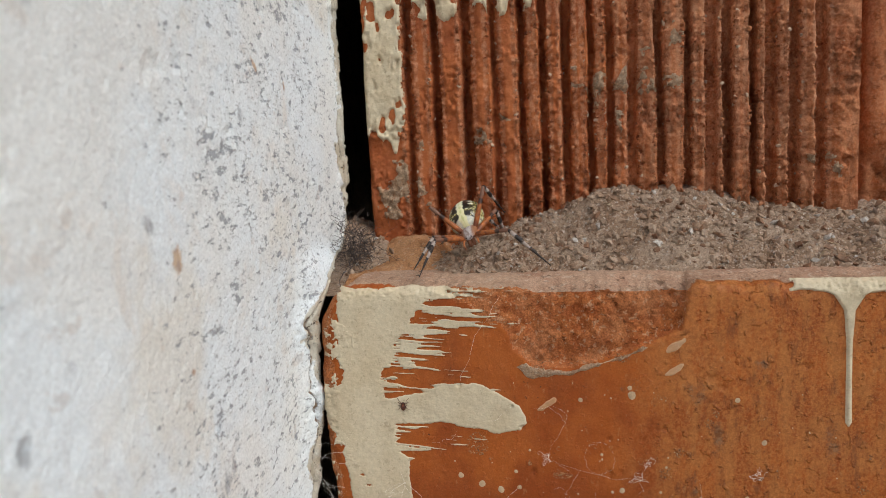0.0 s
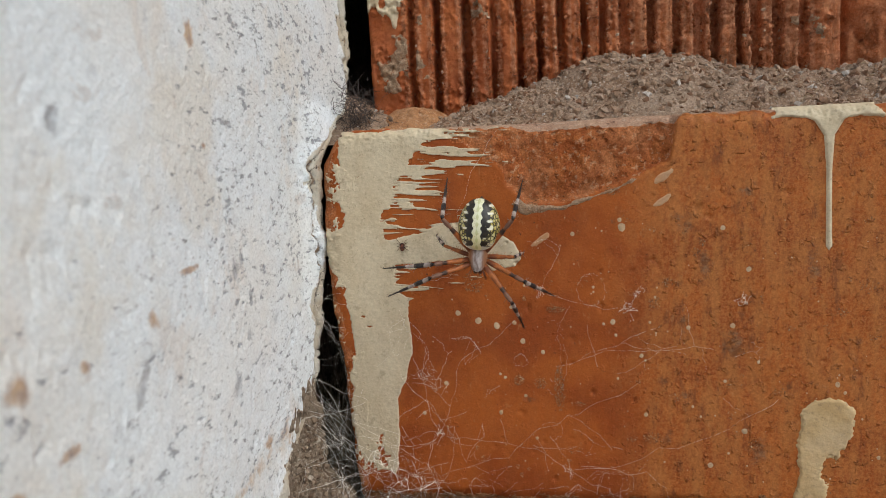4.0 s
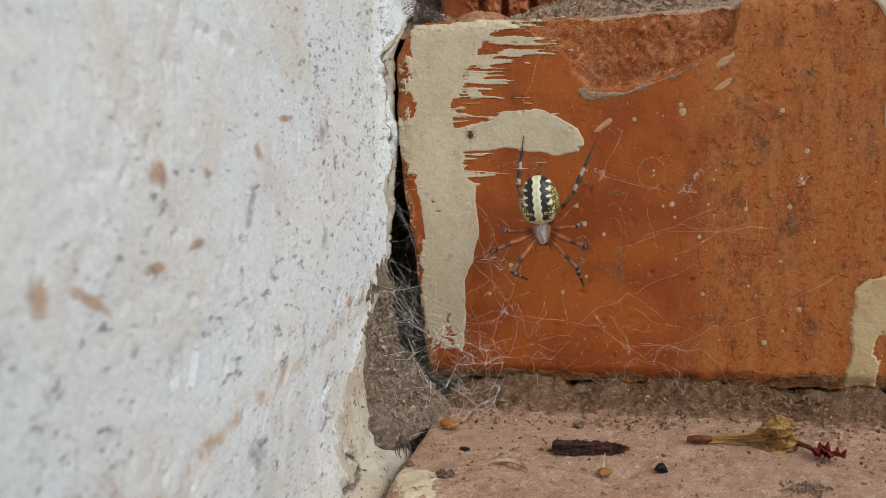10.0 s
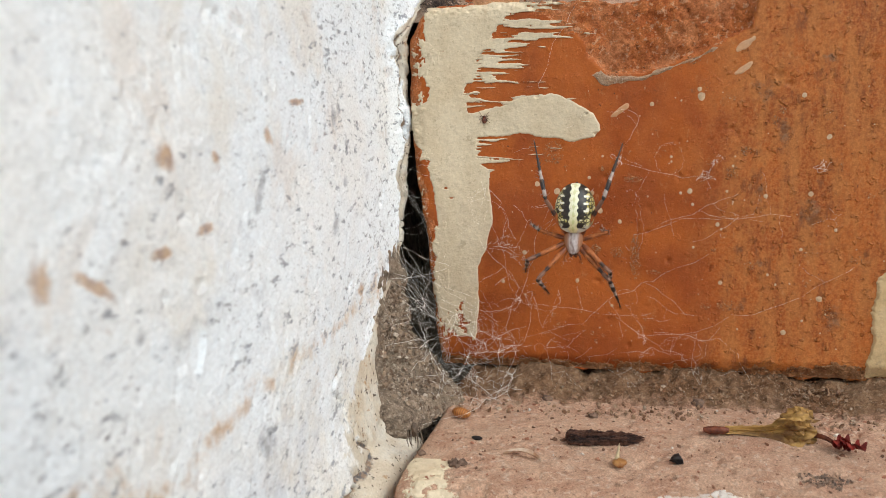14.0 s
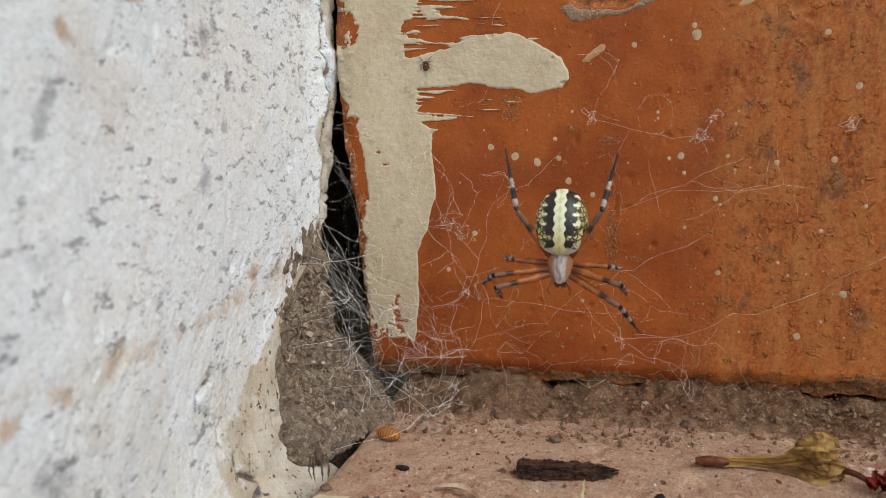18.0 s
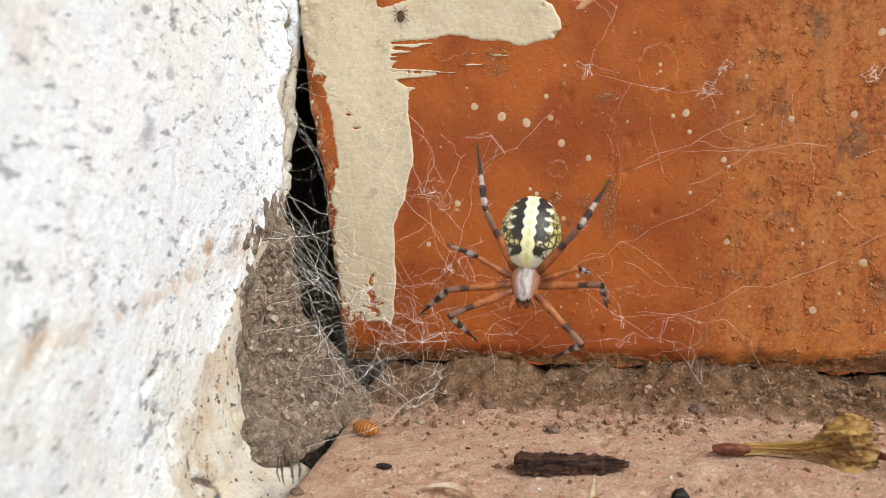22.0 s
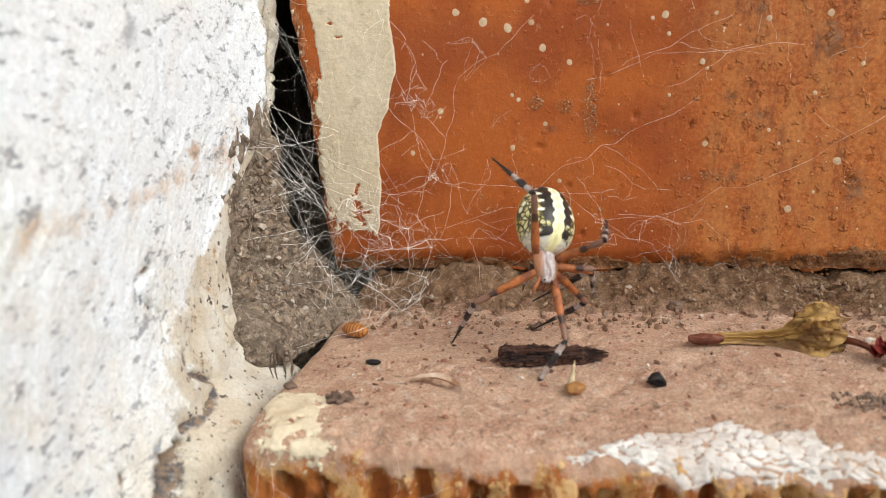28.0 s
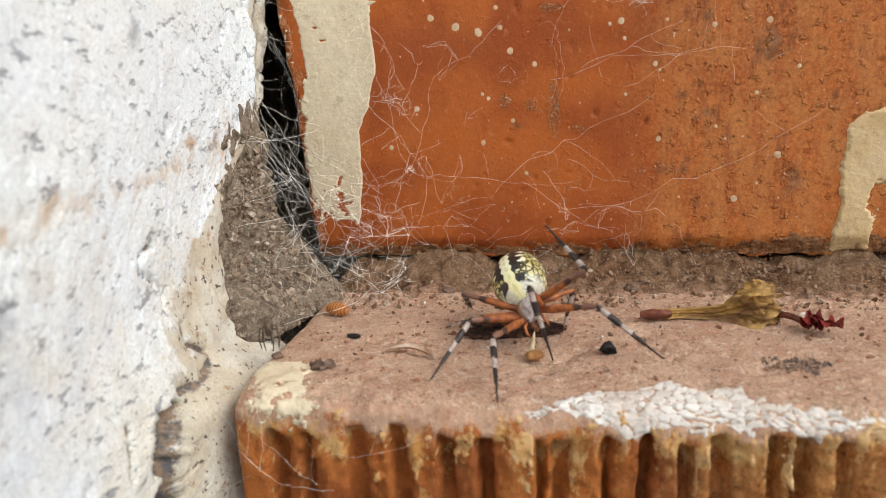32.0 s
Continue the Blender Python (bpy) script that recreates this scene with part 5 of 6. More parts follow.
# ---- grit ----
def grains(name, places, sizes, material, label, seed):
    """One mesh of small angular grains."""
    rng = np.random.default_rng(seed)
    base = np.array([(1, 0, 0), (-1, 0, 0), (0, 1, 0), (0, -1, 0), (0, 0, 1), (0, 0, -1), (0.6, 0.6, 0.5), (-0.6, 0.55, -0.5), (0.5, -0.6, 0.55), (-0.55, -0.6, 0.5)], float)
    bm = bmesh.new()
    for b in base:
        bm.verts.new(b)
    bmesh.ops.convex_hull(bm, input=bm.verts)
    bm.verts.ensure_lookup_table()
    bm.verts.index_update()
    tri = np.array([[v.index for v in f.verts] for f in bm.faces])
    bm.free()
    vs, fs = [], []
    for n, (p, s) in enumerate(zip(places, sizes)):
        q = np.linalg.qr(rng.normal(size=(3, 3)))[0]
        v = (base * (0.7 + 0.6 * rng.random((len(base), 1)))) * np.array([1.0, 0.75, 0.55]) * s
        vs.append(v @ q.T + p)
        fs.append(tri + n * len(base))
    ob = part(name, mesh_of(name, np.concatenate(vs), np.concatenate(fs), False), material)
    return tagged(ob, label, "grit", kind="stuff")


def make_grit(name, cols):
    m = Mat(name, 0.9, spec=0.2)
    g = m.t.nodes.new("ShaderNodeNewGeometry").outputs["Random Per Island"]
    c = m.mix(m.ramp(g, 0.25, 0.45), cols[0], cols[1])
    c = m.mix(m.ramp(g, 0.60, 0.75), c, cols[2])
    c = m.mix(m.ramp(g, 0.90, 0.94), c, cols[3])
    m.color(m.mix(m.ramp(m.noise(2500, 3), 0.3, 0.7), c, m.mix(0.5, c, (0.1, 0.07, 0.05))))
    return m.m


def build_grit():
    rng = np.random.default_rng(3)
    grit = make_grit("mixed_grit", [(0.27, 0.16, 0.09), (0.34, 0.22, 0.14), (0.17, 0.085, 0.045), (0.42, 0.32, 0.23)])
    bed_grit = make_grit("bed_grit", [(0.36, 0.235, 0.155), (0.44, 0.32, 0.23), (0.25, 0.13, 0.075), (0.60, 0.54, 0.48)])
    n = 7500
    x = rng.uniform(-0.006, 0.106, n)
    u = rng.random(n)
    y = 0.012 + 0.021 * u
    keep = (x < -0.0015) | (x > 0.0130) | (rng.random(n) < 0.06)
    x, y = x[keep], y[keep]
    z = bed_height(x, y) + 0.00008
    grains("grit", np.stack([x, y, z], 1), 0.00012 + 0.0011 * rng.random(len(x)) ** 9, bed_grit, "mixed grit and small stones lying on the mortar bed", 11)
    # torn clay along the furrows' lips
    n = 9500
    g = np.array(GROOVES_UP)[rng.integers(0, len(GROOVES_UP), n)]
    side = np.where(rng.random(n) < 0.5, -1, 1)
    x, z = g + side * (0.0007 + 0.0009 * rng.random(n) ** 1.5), 0.083 + 0.056 * rng.random(n) ** 1.3
    keep = fbm(x, z, 0.004, 3, 65) > -0.12
    x, z = x[keep], z[keep]
    y = UP_FRONT + up_sink(x, x * 0 + UP_FRONT, z)
    grains("clay_crumbs", np.stack([x, y, z], 1), 0.00010 + 0.00060 * rng.random(len(x)) ** 4, make_grit("torn_clay", [(0.40, 0.15, 0.06), (0.33, 0.10, 0.035), (0.26, 0.07, 0.025), (0.56, 0.40, 0.28)]), "torn crumbs of red clay along the scored furrows", 16)
    lines = []
    for _ in range(90):
        p = np.array([rng.uniform(0.0, 0.104), rng.uniform(0.014, 0.031), 0.0])
        w = rng.uniform(-0.0016, 0.0016, 2)
        q, e = p + (w[0], 0.5 * w[1], 0), p - (w[0], 0.5 * w[1], 0)
        pts = np.stack([p + (q - p) * s for s in (0, 0.5, 1)] + [e * 0 + q + (q - p) * 0.5])
        pts[:, 2] = bed_height(pts[:, 0], pts[:, 1]) + 0.00025
        lines.append((pts, 0.00004 + 0.00007 * rng.random()))
    tagged(part("straw", tubes("straw", lines, 5), plain("dry_straw", (0.50, 0.38, 0.25), 0.8, (0.30, 0.19, 0.11), 700.0)), "short bits of dry straw and fibre on the mortar bed", "straw", kind="stuff")
    n = 2600
    x = rng.uniform(0.004, 0.105, n)
    y = -0.001 - 0.0135 * rng.random(n) ** 1.4
    z = 0.0001 + 0.0024 * (1 - smooth(0.0025, 0.011, -y))
    grains("crumbs", np.stack([x, y, z], 1), 0.00009 + 0.0006 * rng.random(n) ** 5, grit, "tan mortar crumbs along the foot of the brick", 12)
    n = 750
    x, y = rng.uniform(0.004, 0.105, n), rng.uniform(-0.045, -0.006, n)
    sink = low_sink(x, y, x * 0)
    grains("dust_grains", np.stack([x, y, 0.00005 - sink], 1), 0.00012 + 0.0005 * rng.random(n) ** 4, make_grit("ledge_dust", [(0.42, 0.22, 0.14), (0.35, 0.15, 0.09), (0.16, 0.08, 0.05), (0.70, 0.62, 0.52)]),
           "fine dust grains scattered on the brick ledge", 13)
    n = 5200
    y, z = rng.uniform(-0.030, -0.002, n), rng.uniform(-0.002, 0.028, n)
    keep = (y > np.interp(z, [0, 0.007, 0.016, 0.024], [-0.034, -0.024, -0.019, -0.014])) & (y < -0.0060) & (y > plaster_end(z) + 0.0012)
    y, z = y[keep], z[keep]
    xx = corner_fill(y, z)
    grains("crumbs", np.stack([xx, y, z], 1), 0.00014 + 0.0007 * rng.random(len(y)) ** 5, make_grit("corner_grit", [(0.30, 0.22, 0.15), (0.38, 0.29, 0.21), (0.18, 0.12, 0.08), (0.55, 0.47, 0.37)]),
           "grey mortar crumbs held in the corner", 14)
    # a rough patch of dirt on the ledge
    n = 420
    a, r = rng.uniform(0, 6.283, n), np.sqrt(rng.random(n))
    x, y = 0.0660 + 0.0032 * r * np.cos(a) * (1 + 0.3 * np.sin(3 * a)), -0.0338 + 0.0026 * r * np.sin(a) * (1 + 0.3 * np.cos(5 * a))
    grains("dirt_patch", np.stack([x, y, 0.00004 - low_sink(x, y, x * 0)], 1), 0.00008 + 0.00036 * rng.random(n) ** 4, make_grit("ledge_dirt", [(0.30, 0.20, 0.14), (0.22, 0.15, 0.11), (0.14, 0.10, 0.08), (0.45, 0.36, 0.28)]), "rough patch of grey-brown dirt caked on the ledge", 17)
    # crusts of dried mud on the brick's face
    pl, sz = [], []
    clusters = [(0.040 + 0.06 * rng.random(), 0.008 + 0.055 * rng.random(), 0.0004 + 0.0010 * rng.random(), 0.0004 + 0.0012 * rng.random(), int(rng.integers(4, 14))) for _ in range(34)]
    clusters += [(0.014 + 0.026 * rng.random(), 0.008 + 0.04 * rng.random(), 0.0004, 0.0005, 5) for _ in range(10)]
    for cx, cz, rx, rz, k in clusters + [(0.0376, 0.0275, 0.0010, 0.0045, 80), (0.0222, 0.0480, 0.0022, 0.0022, 60), (0.0372, 0.0425, 0.0018, 0.0006, 40), (0.0300, 0.0290, 0.0010, 0.0010, 24), (0.0340, 0.0285, 0.0012, 0.0012, 24),
                              (0.0335, 0.0625, 0.0012, 0.0010, 30), (0.0545, 0.0180, 0.0018, 0.0010, 30), (0.0480, 0.0640, 0.0014, 0.0008, 20), (0.0450, 0.0035, 0.02, 0.0012, 70), (0.0800, 0.0040, 0.015, 0.0012, 60)]:
        for _ in range(4 * k):
            a, r = rng.uniform(0, 6.283), math.sqrt(rng.random())
            px, pz = cx + rx * r * math.cos(a), cz + rz * r * math.sin(a)
            pl.append((px, float(face_sink(np.array(px), np.array(0.0), np.array(pz))), pz))
            sz.append(0.00006 + 0.00022 * rng.random() ** 3)
    grains("mud_specks", np.array(pl), np.array(sz), make_grit("dried_mud", [(0.45, 0.215, 0.088), (0.38, 0.16, 0.062), (0.30, 0.115, 0.042), (0.54, 0.36, 0.20)]), "specks of dried mud stuck to the brick face", 15)


# ---- small things on the ledge ----
def lathe(name, prof, sides=16, ridges=0.0, seed=0, bend=None):
    """A round body along +x from (x, radius) rows, with lengthwise ridges and a bend."""
    prof = np.array(prof, float)
    a = np.arange(sides) * 2 * np.pi / sides
    rng = np.random.default_rng(seed)
    slow = np.stack([np.interp(np.arange(len(prof)), np.linspace(0, len(prof), 6), rng.normal(size=6)) for _ in range(sides)], 1)
    rr = 1 + ridges * rng.normal(size=sides)[None] + 0.7 * ridges * slow + 0.3 * ridges * rng.normal(size=(len(prof), sides))
    R = prof[:, 1:2] * rr
    P = np.stack([np.broadcast_to(prof[:, :1], R.shape), R * np.cos(a), R * np.sin(a)], -1)
    if bend is not None:
        P = P + bend(prof[:, 0])[:, None]
    P = np.concatenate([P, P[:, :1]], 1)
    return sheet(name, P, ridges < 0.1)


def build_twig():
    m = Mat("charred_wood", 0.8, spec=0.3)
    g = m.noise(1500, 5, 0.75, co=m.scaled(0.10, 1, 1))
    m.color(m.mix(m.ramp(g, 0.40, 0.60), (0.13, 0.058, 0.036), (0.016, 0.008, 0.006)))
    m.bump(g, 0.0008, 1.0)
    u, a = np.meshgrid(np.linspace(0, 1, 80), np.linspace(0, 2 * np.pi, 121), indexing="ij")
    x = 0.0123 * u + (0.0010 * fbm(a * 0.0011, a * 0, 0.0007, 3, 161, 0.8) * (1 - smooth(0.0, 0.3, u)) + 0.0026 * fbm(a * 0.0011, a * 0, 0.0006, 3, 162, 0.8) * smooth(0.6, 1.0, u))
    r = 0.00118 * np.clip(np.minimum(6 * u + 0.72, (1 - u) / 0.27 + 0.16), 0, 1) ** 0.7
    furrow = fbm(a * 0.0011 + 0.03 * x, x * 0.05, 0.00040, 4, 163, 0.85)
    r = r * (0.98 + 1.1 * furrow + 0.5 * fbm(a * 0.0011, x * 0.5, 0.0016, 2, 164) + 0.7 * fbm(a * 0.0011, x, 0.0007, 3, 165, 0.7))
    r[0], r[-1] = 0.0001, 0.0001
    ob = part("twig", sheet("twig", np.stack([x, r * np.cos(a - 1.57), r * np.sin(a - 1.57)], -1), False), m.m)
    ob.matrix_world = pose(0.0266, -0.0262, 0.0009, 0, 0, 8)
    tagged(ob, "short dark brown piece of broken twig lying on the ledge", "twig")


def build_flower():
    root = tagged(new("dried_flower"), "withered yellow-brown flower with a dark red tip and corolla", "dried flower")
    root.matrix_world = pose(0.0492, -0.0196, 0.0, 0, 0, 2)
    m = Mat("withered_petal", 0.6, spec=0.35)
    g = m.noise(700, 5, 0.65, co=m.scaled(0.18, 1, 1), distort=0.6)
    m.color(m.mix(m.ramp(g, 0.3, 0.7), (0.44, 0.26, 0.070), (0.12, 0.052, 0.018)))
    m.bump(g, 0.0005, 0.8)
    red = plain("dried_red_petal", (0.22, 0.022, 0.016), 0.55, (0.10, 0.012, 0.010), 800.0)
    brown = plain("red_brown_bud", (0.17, 0.05, 0.024), 0.5, (0.08, 0.022, 0.012), 800.0)
    x = np.linspace(0, 0.0042, 12)
    part("tip", lathe("tip", np.stack([x, 0.0007 * np.sin(np.pi * (0.12 + 0.80 * x / 0.0042)) ** 0.6], 1), 14, 0.16, 1, lambda t: np.stack([t * 0, t * 0, 0.0011 + t * 0], 1)), brown, root, "red-brown bud end")
    x = np.linspace(0.0036, 0.0166, 34)
    r = 0.00055 + 0.0002 * smooth(0.006, 0.010, x) + 0.0017 * smooth(0.0095, 0.0148, x) ** 1.4 - 0.0006 * smooth(0.0150, 0.0166, x)
    part("calyx", lathe("calyx", np.stack([x, r], 1), 28, 0.28, 2, lambda t: np.stack([t * 0, 0.0006 * np.sin(t * 250), 0.0010 + 0.0013 * smooth(0.009, 0.0145, t)], 1)), m.m, root, "crumpled yellow-brown tube")
    rng = np.random.default_rng(8)
    for k in range(6):
        a = k * 1.05
        u, v = np.meshgrid(np.linspace(0, 1, 12), np.linspace(-1, 1, 9), indexing="ij")
        w = 0.0017 * np.sin(np.pi * (0.15 + 0.75 * u)) * v
        X = 0.0125 + 0.0050 * u + 0.0006 * rng.normal(size=u.shape) * 0.4
        rad = 0.0012 + 0.0014 * np.sin(np.pi * u * 0.8) + 0.0004 * np.cos(6 * v + k) + 0.0005 * np.sin(9 * u + 2 * k + 3 * v)
        Y = rad * np.cos(a) - w * np.sin(a)
        Z = 0.0023 + (rad * np.sin(a) + w * np.cos(a)) * 0.95
        part("petal", sheet("petal", np.stack([X, Y, np.maximum(Z, 0.0002)], -1)), m.m, root)
    x = np.linspace(0.0164, 0.0205, 14)
    part("stalk", lathe("stalk", np.stack([x, 0.0005 - 0.00015 * (x - 0.0164) / 0.004], 1), 10, 0.1, 3, lambda t: np.stack([t * 0, -0.9 * (t - 0.0164) + 0.0, 0.0010 + 0.0005 * np.sin((t - 0.0164) * 800)], 1)), brown, root)
    for k in range(12):
        a, t = k * 0.9 + 0.3, np.linspace(0, 1, 12)
        u, v = np.meshgrid(t, np.linspace(-1, 1, 5), indexing="ij")
        L = 0.0012 + 0.0012 * rng.random()
        dx, dy, dz = math.cos(a) * 0.8 + 0.5, math.sin(a) * 0.8 - 0.5, 0.25 + 0.75 * rng.random()
        curl = 0.0005 * np.sin(6 * u + k + 2 * v)
        ox = 0.0006 * (k % 4) - 0.0004
        P = np.stack([0.0203 + ox + L * u * dx + 0.0006 * v * -dy, -0.0040 - 0.5 * ox + L * u * dy + 0.0006 * v * dx + curl, 0.0008 + L * u * (dz + 0.3) * np.cos(0.9 * u) + 0.0003 * v * v + 0.6 * curl], -1)
        P[..., 2] = np.maximum(P[..., 2], 0.0002)
        part("petal", sheet("petal", P), red, root, "shrivelled dark red petal")


def lump(name, size, seed, rough=0.25, level=3):
    bm = bmesh.new()
    bmesh.ops.create_icosphere(bm, subdivisions=level, radius=1)
    for v in bm.verts:
        n = noise.fractal(Vector(v.co) * 1.6 + Vector((seed, seed * 2.0, 0)), 1.0, 2.0, 4)
        v.co = Vector([c * s for c, s in zip(v.co * (1 + rough * n), size)])
    return bm


def build_small():
    black = plain("black_dropping", (0.02, 0.014, 0.012), 0.6, (0.008, 0.006, 0.006), 900.0)
    o = tagged(part("pellet", lump("pellet", (0.0010, 0.0008, 0.0007), 3, 1.3, 2), black), "small black angular pellet on the ledge", "pellet")
    o.matrix_world = pose(0.0445, -0.0311, 0.0006, 10, 20, 30)
    husk = plain("amber_husk", (0.38, 0.19, 0.06), 0.5, (0.22, 0.09, 0.03), 700.0)
    root = tagged(new("seed_husk"), "amber seed husk with a pale pointed bristle", "seed husk")
    root.matrix_world = pose(0.0356, -0.0337, 0.0, 0, 0, 0)
    bm = lump("body", (0.0011, 0.0013, 0.0006), 5, 0.3)
    bmesh.ops.translate(bm, vec=(0, 0, 0.0006), verts=bm.verts)
    part("body", bm, husk, root)
    part("bristle", tubes("bristle", [([(-0.0004, 0.0006, 0.0008), (-0.0002, 0.0012, 0.0020), (0.0000, 0.0016, 0.0032)], [0.0004, 0.00025, 0.00004])], 7), plain("pale_bristle", (0.55, 0.43, 0.26)), root, "pale pointed bristle")
    pale = plain("pale_dry_leaf", (0.58, 0.46, 0.35), 0.7, (0.36, 0.20, 0.11), 600.0)
    u, v = np.meshgrid(np.linspace(0, 1, 24), np.linspace(-1, 1, 7), indexing="ij")
    P = np.stack([0.0066 * u, 0.0010 * np.sin(3 * u) + 0.00065 * np.sin(np.pi * (0.08 + 0.84 * u)) * v, 0.0004 + 0.0005 * np.sin(np.pi * u) + 0.00045 * v * v], -1)
    o = tagged(part("dry_sliver", sheet("dry_sliver", P), pale), "curled pale brown sliver of dry leaf", "leaf sliver")
    o.matrix_world = pose(0.0168, -0.0328, 0.0, 0, 0, -17)
    amber = Mat("amber_seed", 0.4, spec=0.5)
    st = amber.ramp(amber.math("SINE", amber.math("MULTIPLY", amber.axis(0), 14000.0)), -0.4, 0.6)
    amber.color(amber.mix(st, (0.42, 0.17, 0.035), (0.24, 0.075, 0.015)))
    amber.bump(st, 0.0001, 0.5)
    o = tagged(part("pupa_case", lump("pupa_case", (0.0019, 0.0011, 0.0010), 1, 0.06), amber.m), "ribbed amber insect case in the dusty corner", "insect case")
    o.matrix_world = pose(0.0060, -0.0178, 0.0010, 0, 5, -12)
    o = tagged(part("seed", lump("seed", (0.0010, 0.00045, 0.00035), 8, 0.2), black), "flat dark seed lying on the ledge", "seed")
    o.matrix_world = pose(0.0110, -0.0272, 0.0004, 0, 0, -8)
    clod = plain("brown_clod", (0.10, 0.062, 0.045), 0.95, (0.20, 0.13, 0.09), 900.0)
    root = tagged(new("clod"), "small crumbly brown clod of dirt", "clod")
    root.matrix_world = pose(0.0100, -0.0378, 0.0)
    for k, (x, y, s) in enumerate(((-0.0006, 0, 0.0009), (0.0006, 0.0003, 0.0008), (0.0001, -0.0005, 0.0005))):
        bm = lump("lump", (s, s * 0.9, s * 0.75), 11 + k, 0.7)
        bmesh.ops.translate(bm, vec=(x, y, s * 0.65), verts=bm.verts)
        part("lump", bm, clod, root)
    for x, y, s, lab in ((0.0302, -0.0145, 0.0008, 21), (0.0208, -0.0072, 0.0010, 22), (0.0030, -0.0345, 0.0007, 23), (0.0490, -0.0062, 0.0013, 24)):
        o = tagged(part("clod", lump("clod", (s, s * 0.8, s * 0.7), lab, 0.4), clod), "tiny dark crumb of dirt on the ledge", "clod", "dirt crumbs on the ledge")
        o.matrix_world = pose(x, y, 0.5 * s)
        if lab == 22:
            cam.data.dof.focus_object = o
    # shed skin of a small spider, standing in the corner
    skin = plain("shed_skin", (0.16, 0.11, 0.075), 0.7, (0.07, 0.05, 0.035), 900.0)
    root = tagged(new("shed_skin"), "shrivelled brown shed skin of a small spider", "shed skin")
    root.matrix_world = pose(0.0012, -0.0322, 0.0005)
    bm = lump("body", (0.0006, 0.0006, 0.0013), 31, 0.25)
    bmesh.ops.translate(bm, vec=(0, 0, 0.0030), verts=bm.verts)
    part("body", bm, skin, root)
    for k in range(7):
        a = k * 0.9
        c, s = math.cos(a), math.sin(a)
        part("leg", tubes("leg", [([(0.0003 * c, 0.0003 * s, 0.0028), (0.0011 * c, 0.0011 * s, 0.0026 + 0.0004 * (k % 3)), (0.0014 * c, 0.0014 * s, 0.0012), (0.0011 * c, 0.0011 * s, 0.0000)], [0.00016, 0.00014, 0.0001, 0.00005])], 6), skin, root)
    # a tiny spider on the paint
    mini = plain("tiny_spider_brown", (0.16, 0.05, 0.025), 0.5, (0.05, 0.02, 0.015), 2500.0)
    root = tagged(new("tiny_spider"), "tiny reddish-brown spider sitting on the cream paint", "spider")
    root.matrix_world = pose(0.0089, float(face_sink(np.array(0.0089), np.array(0.0), np.array(0.0547))) - 0.0003, 0.0547)
    part("abdomen", lump("abdomen", (0.0005, 0.0003, 0.0006), 41, 0.08, 2), mini, root)
    bm = lump("head", (0.0003, 0.0002, 0.0003), 42, 0.05, 2)
    bmesh.ops.translate(bm, vec=(0, 0, 0.0007), verts=bm.verts)
    part("head", bm, mini, root)
    for k in range(8):
        sx, j = (-1 if k < 4 else 1), k % 4
        part("leg", tubes("leg", [([(0.0002 * sx, 0, 0.0006), (0.0007 * sx, -0.0002, 0.0006 + 0.0005 * (j - 1.5)), (0.0012 * sx, 0.0003, 0.0006 + 0.0008 * (j - 1.5))], [0.00006, 0.00005, 0.00003])], 5), mini, root)


build_webs()
build_grit()
build_twig()
build_flower()
build_small()


# ---- the spider ----
LEG = ((0.0180, (1.1, -2.9, -0.2)), (0.0170, (1.4, -2.2, -0.3)), (0.0108, (1.4, -1.5, -0.3)), (0.0190, (1.1, -0.9, -0.3)))


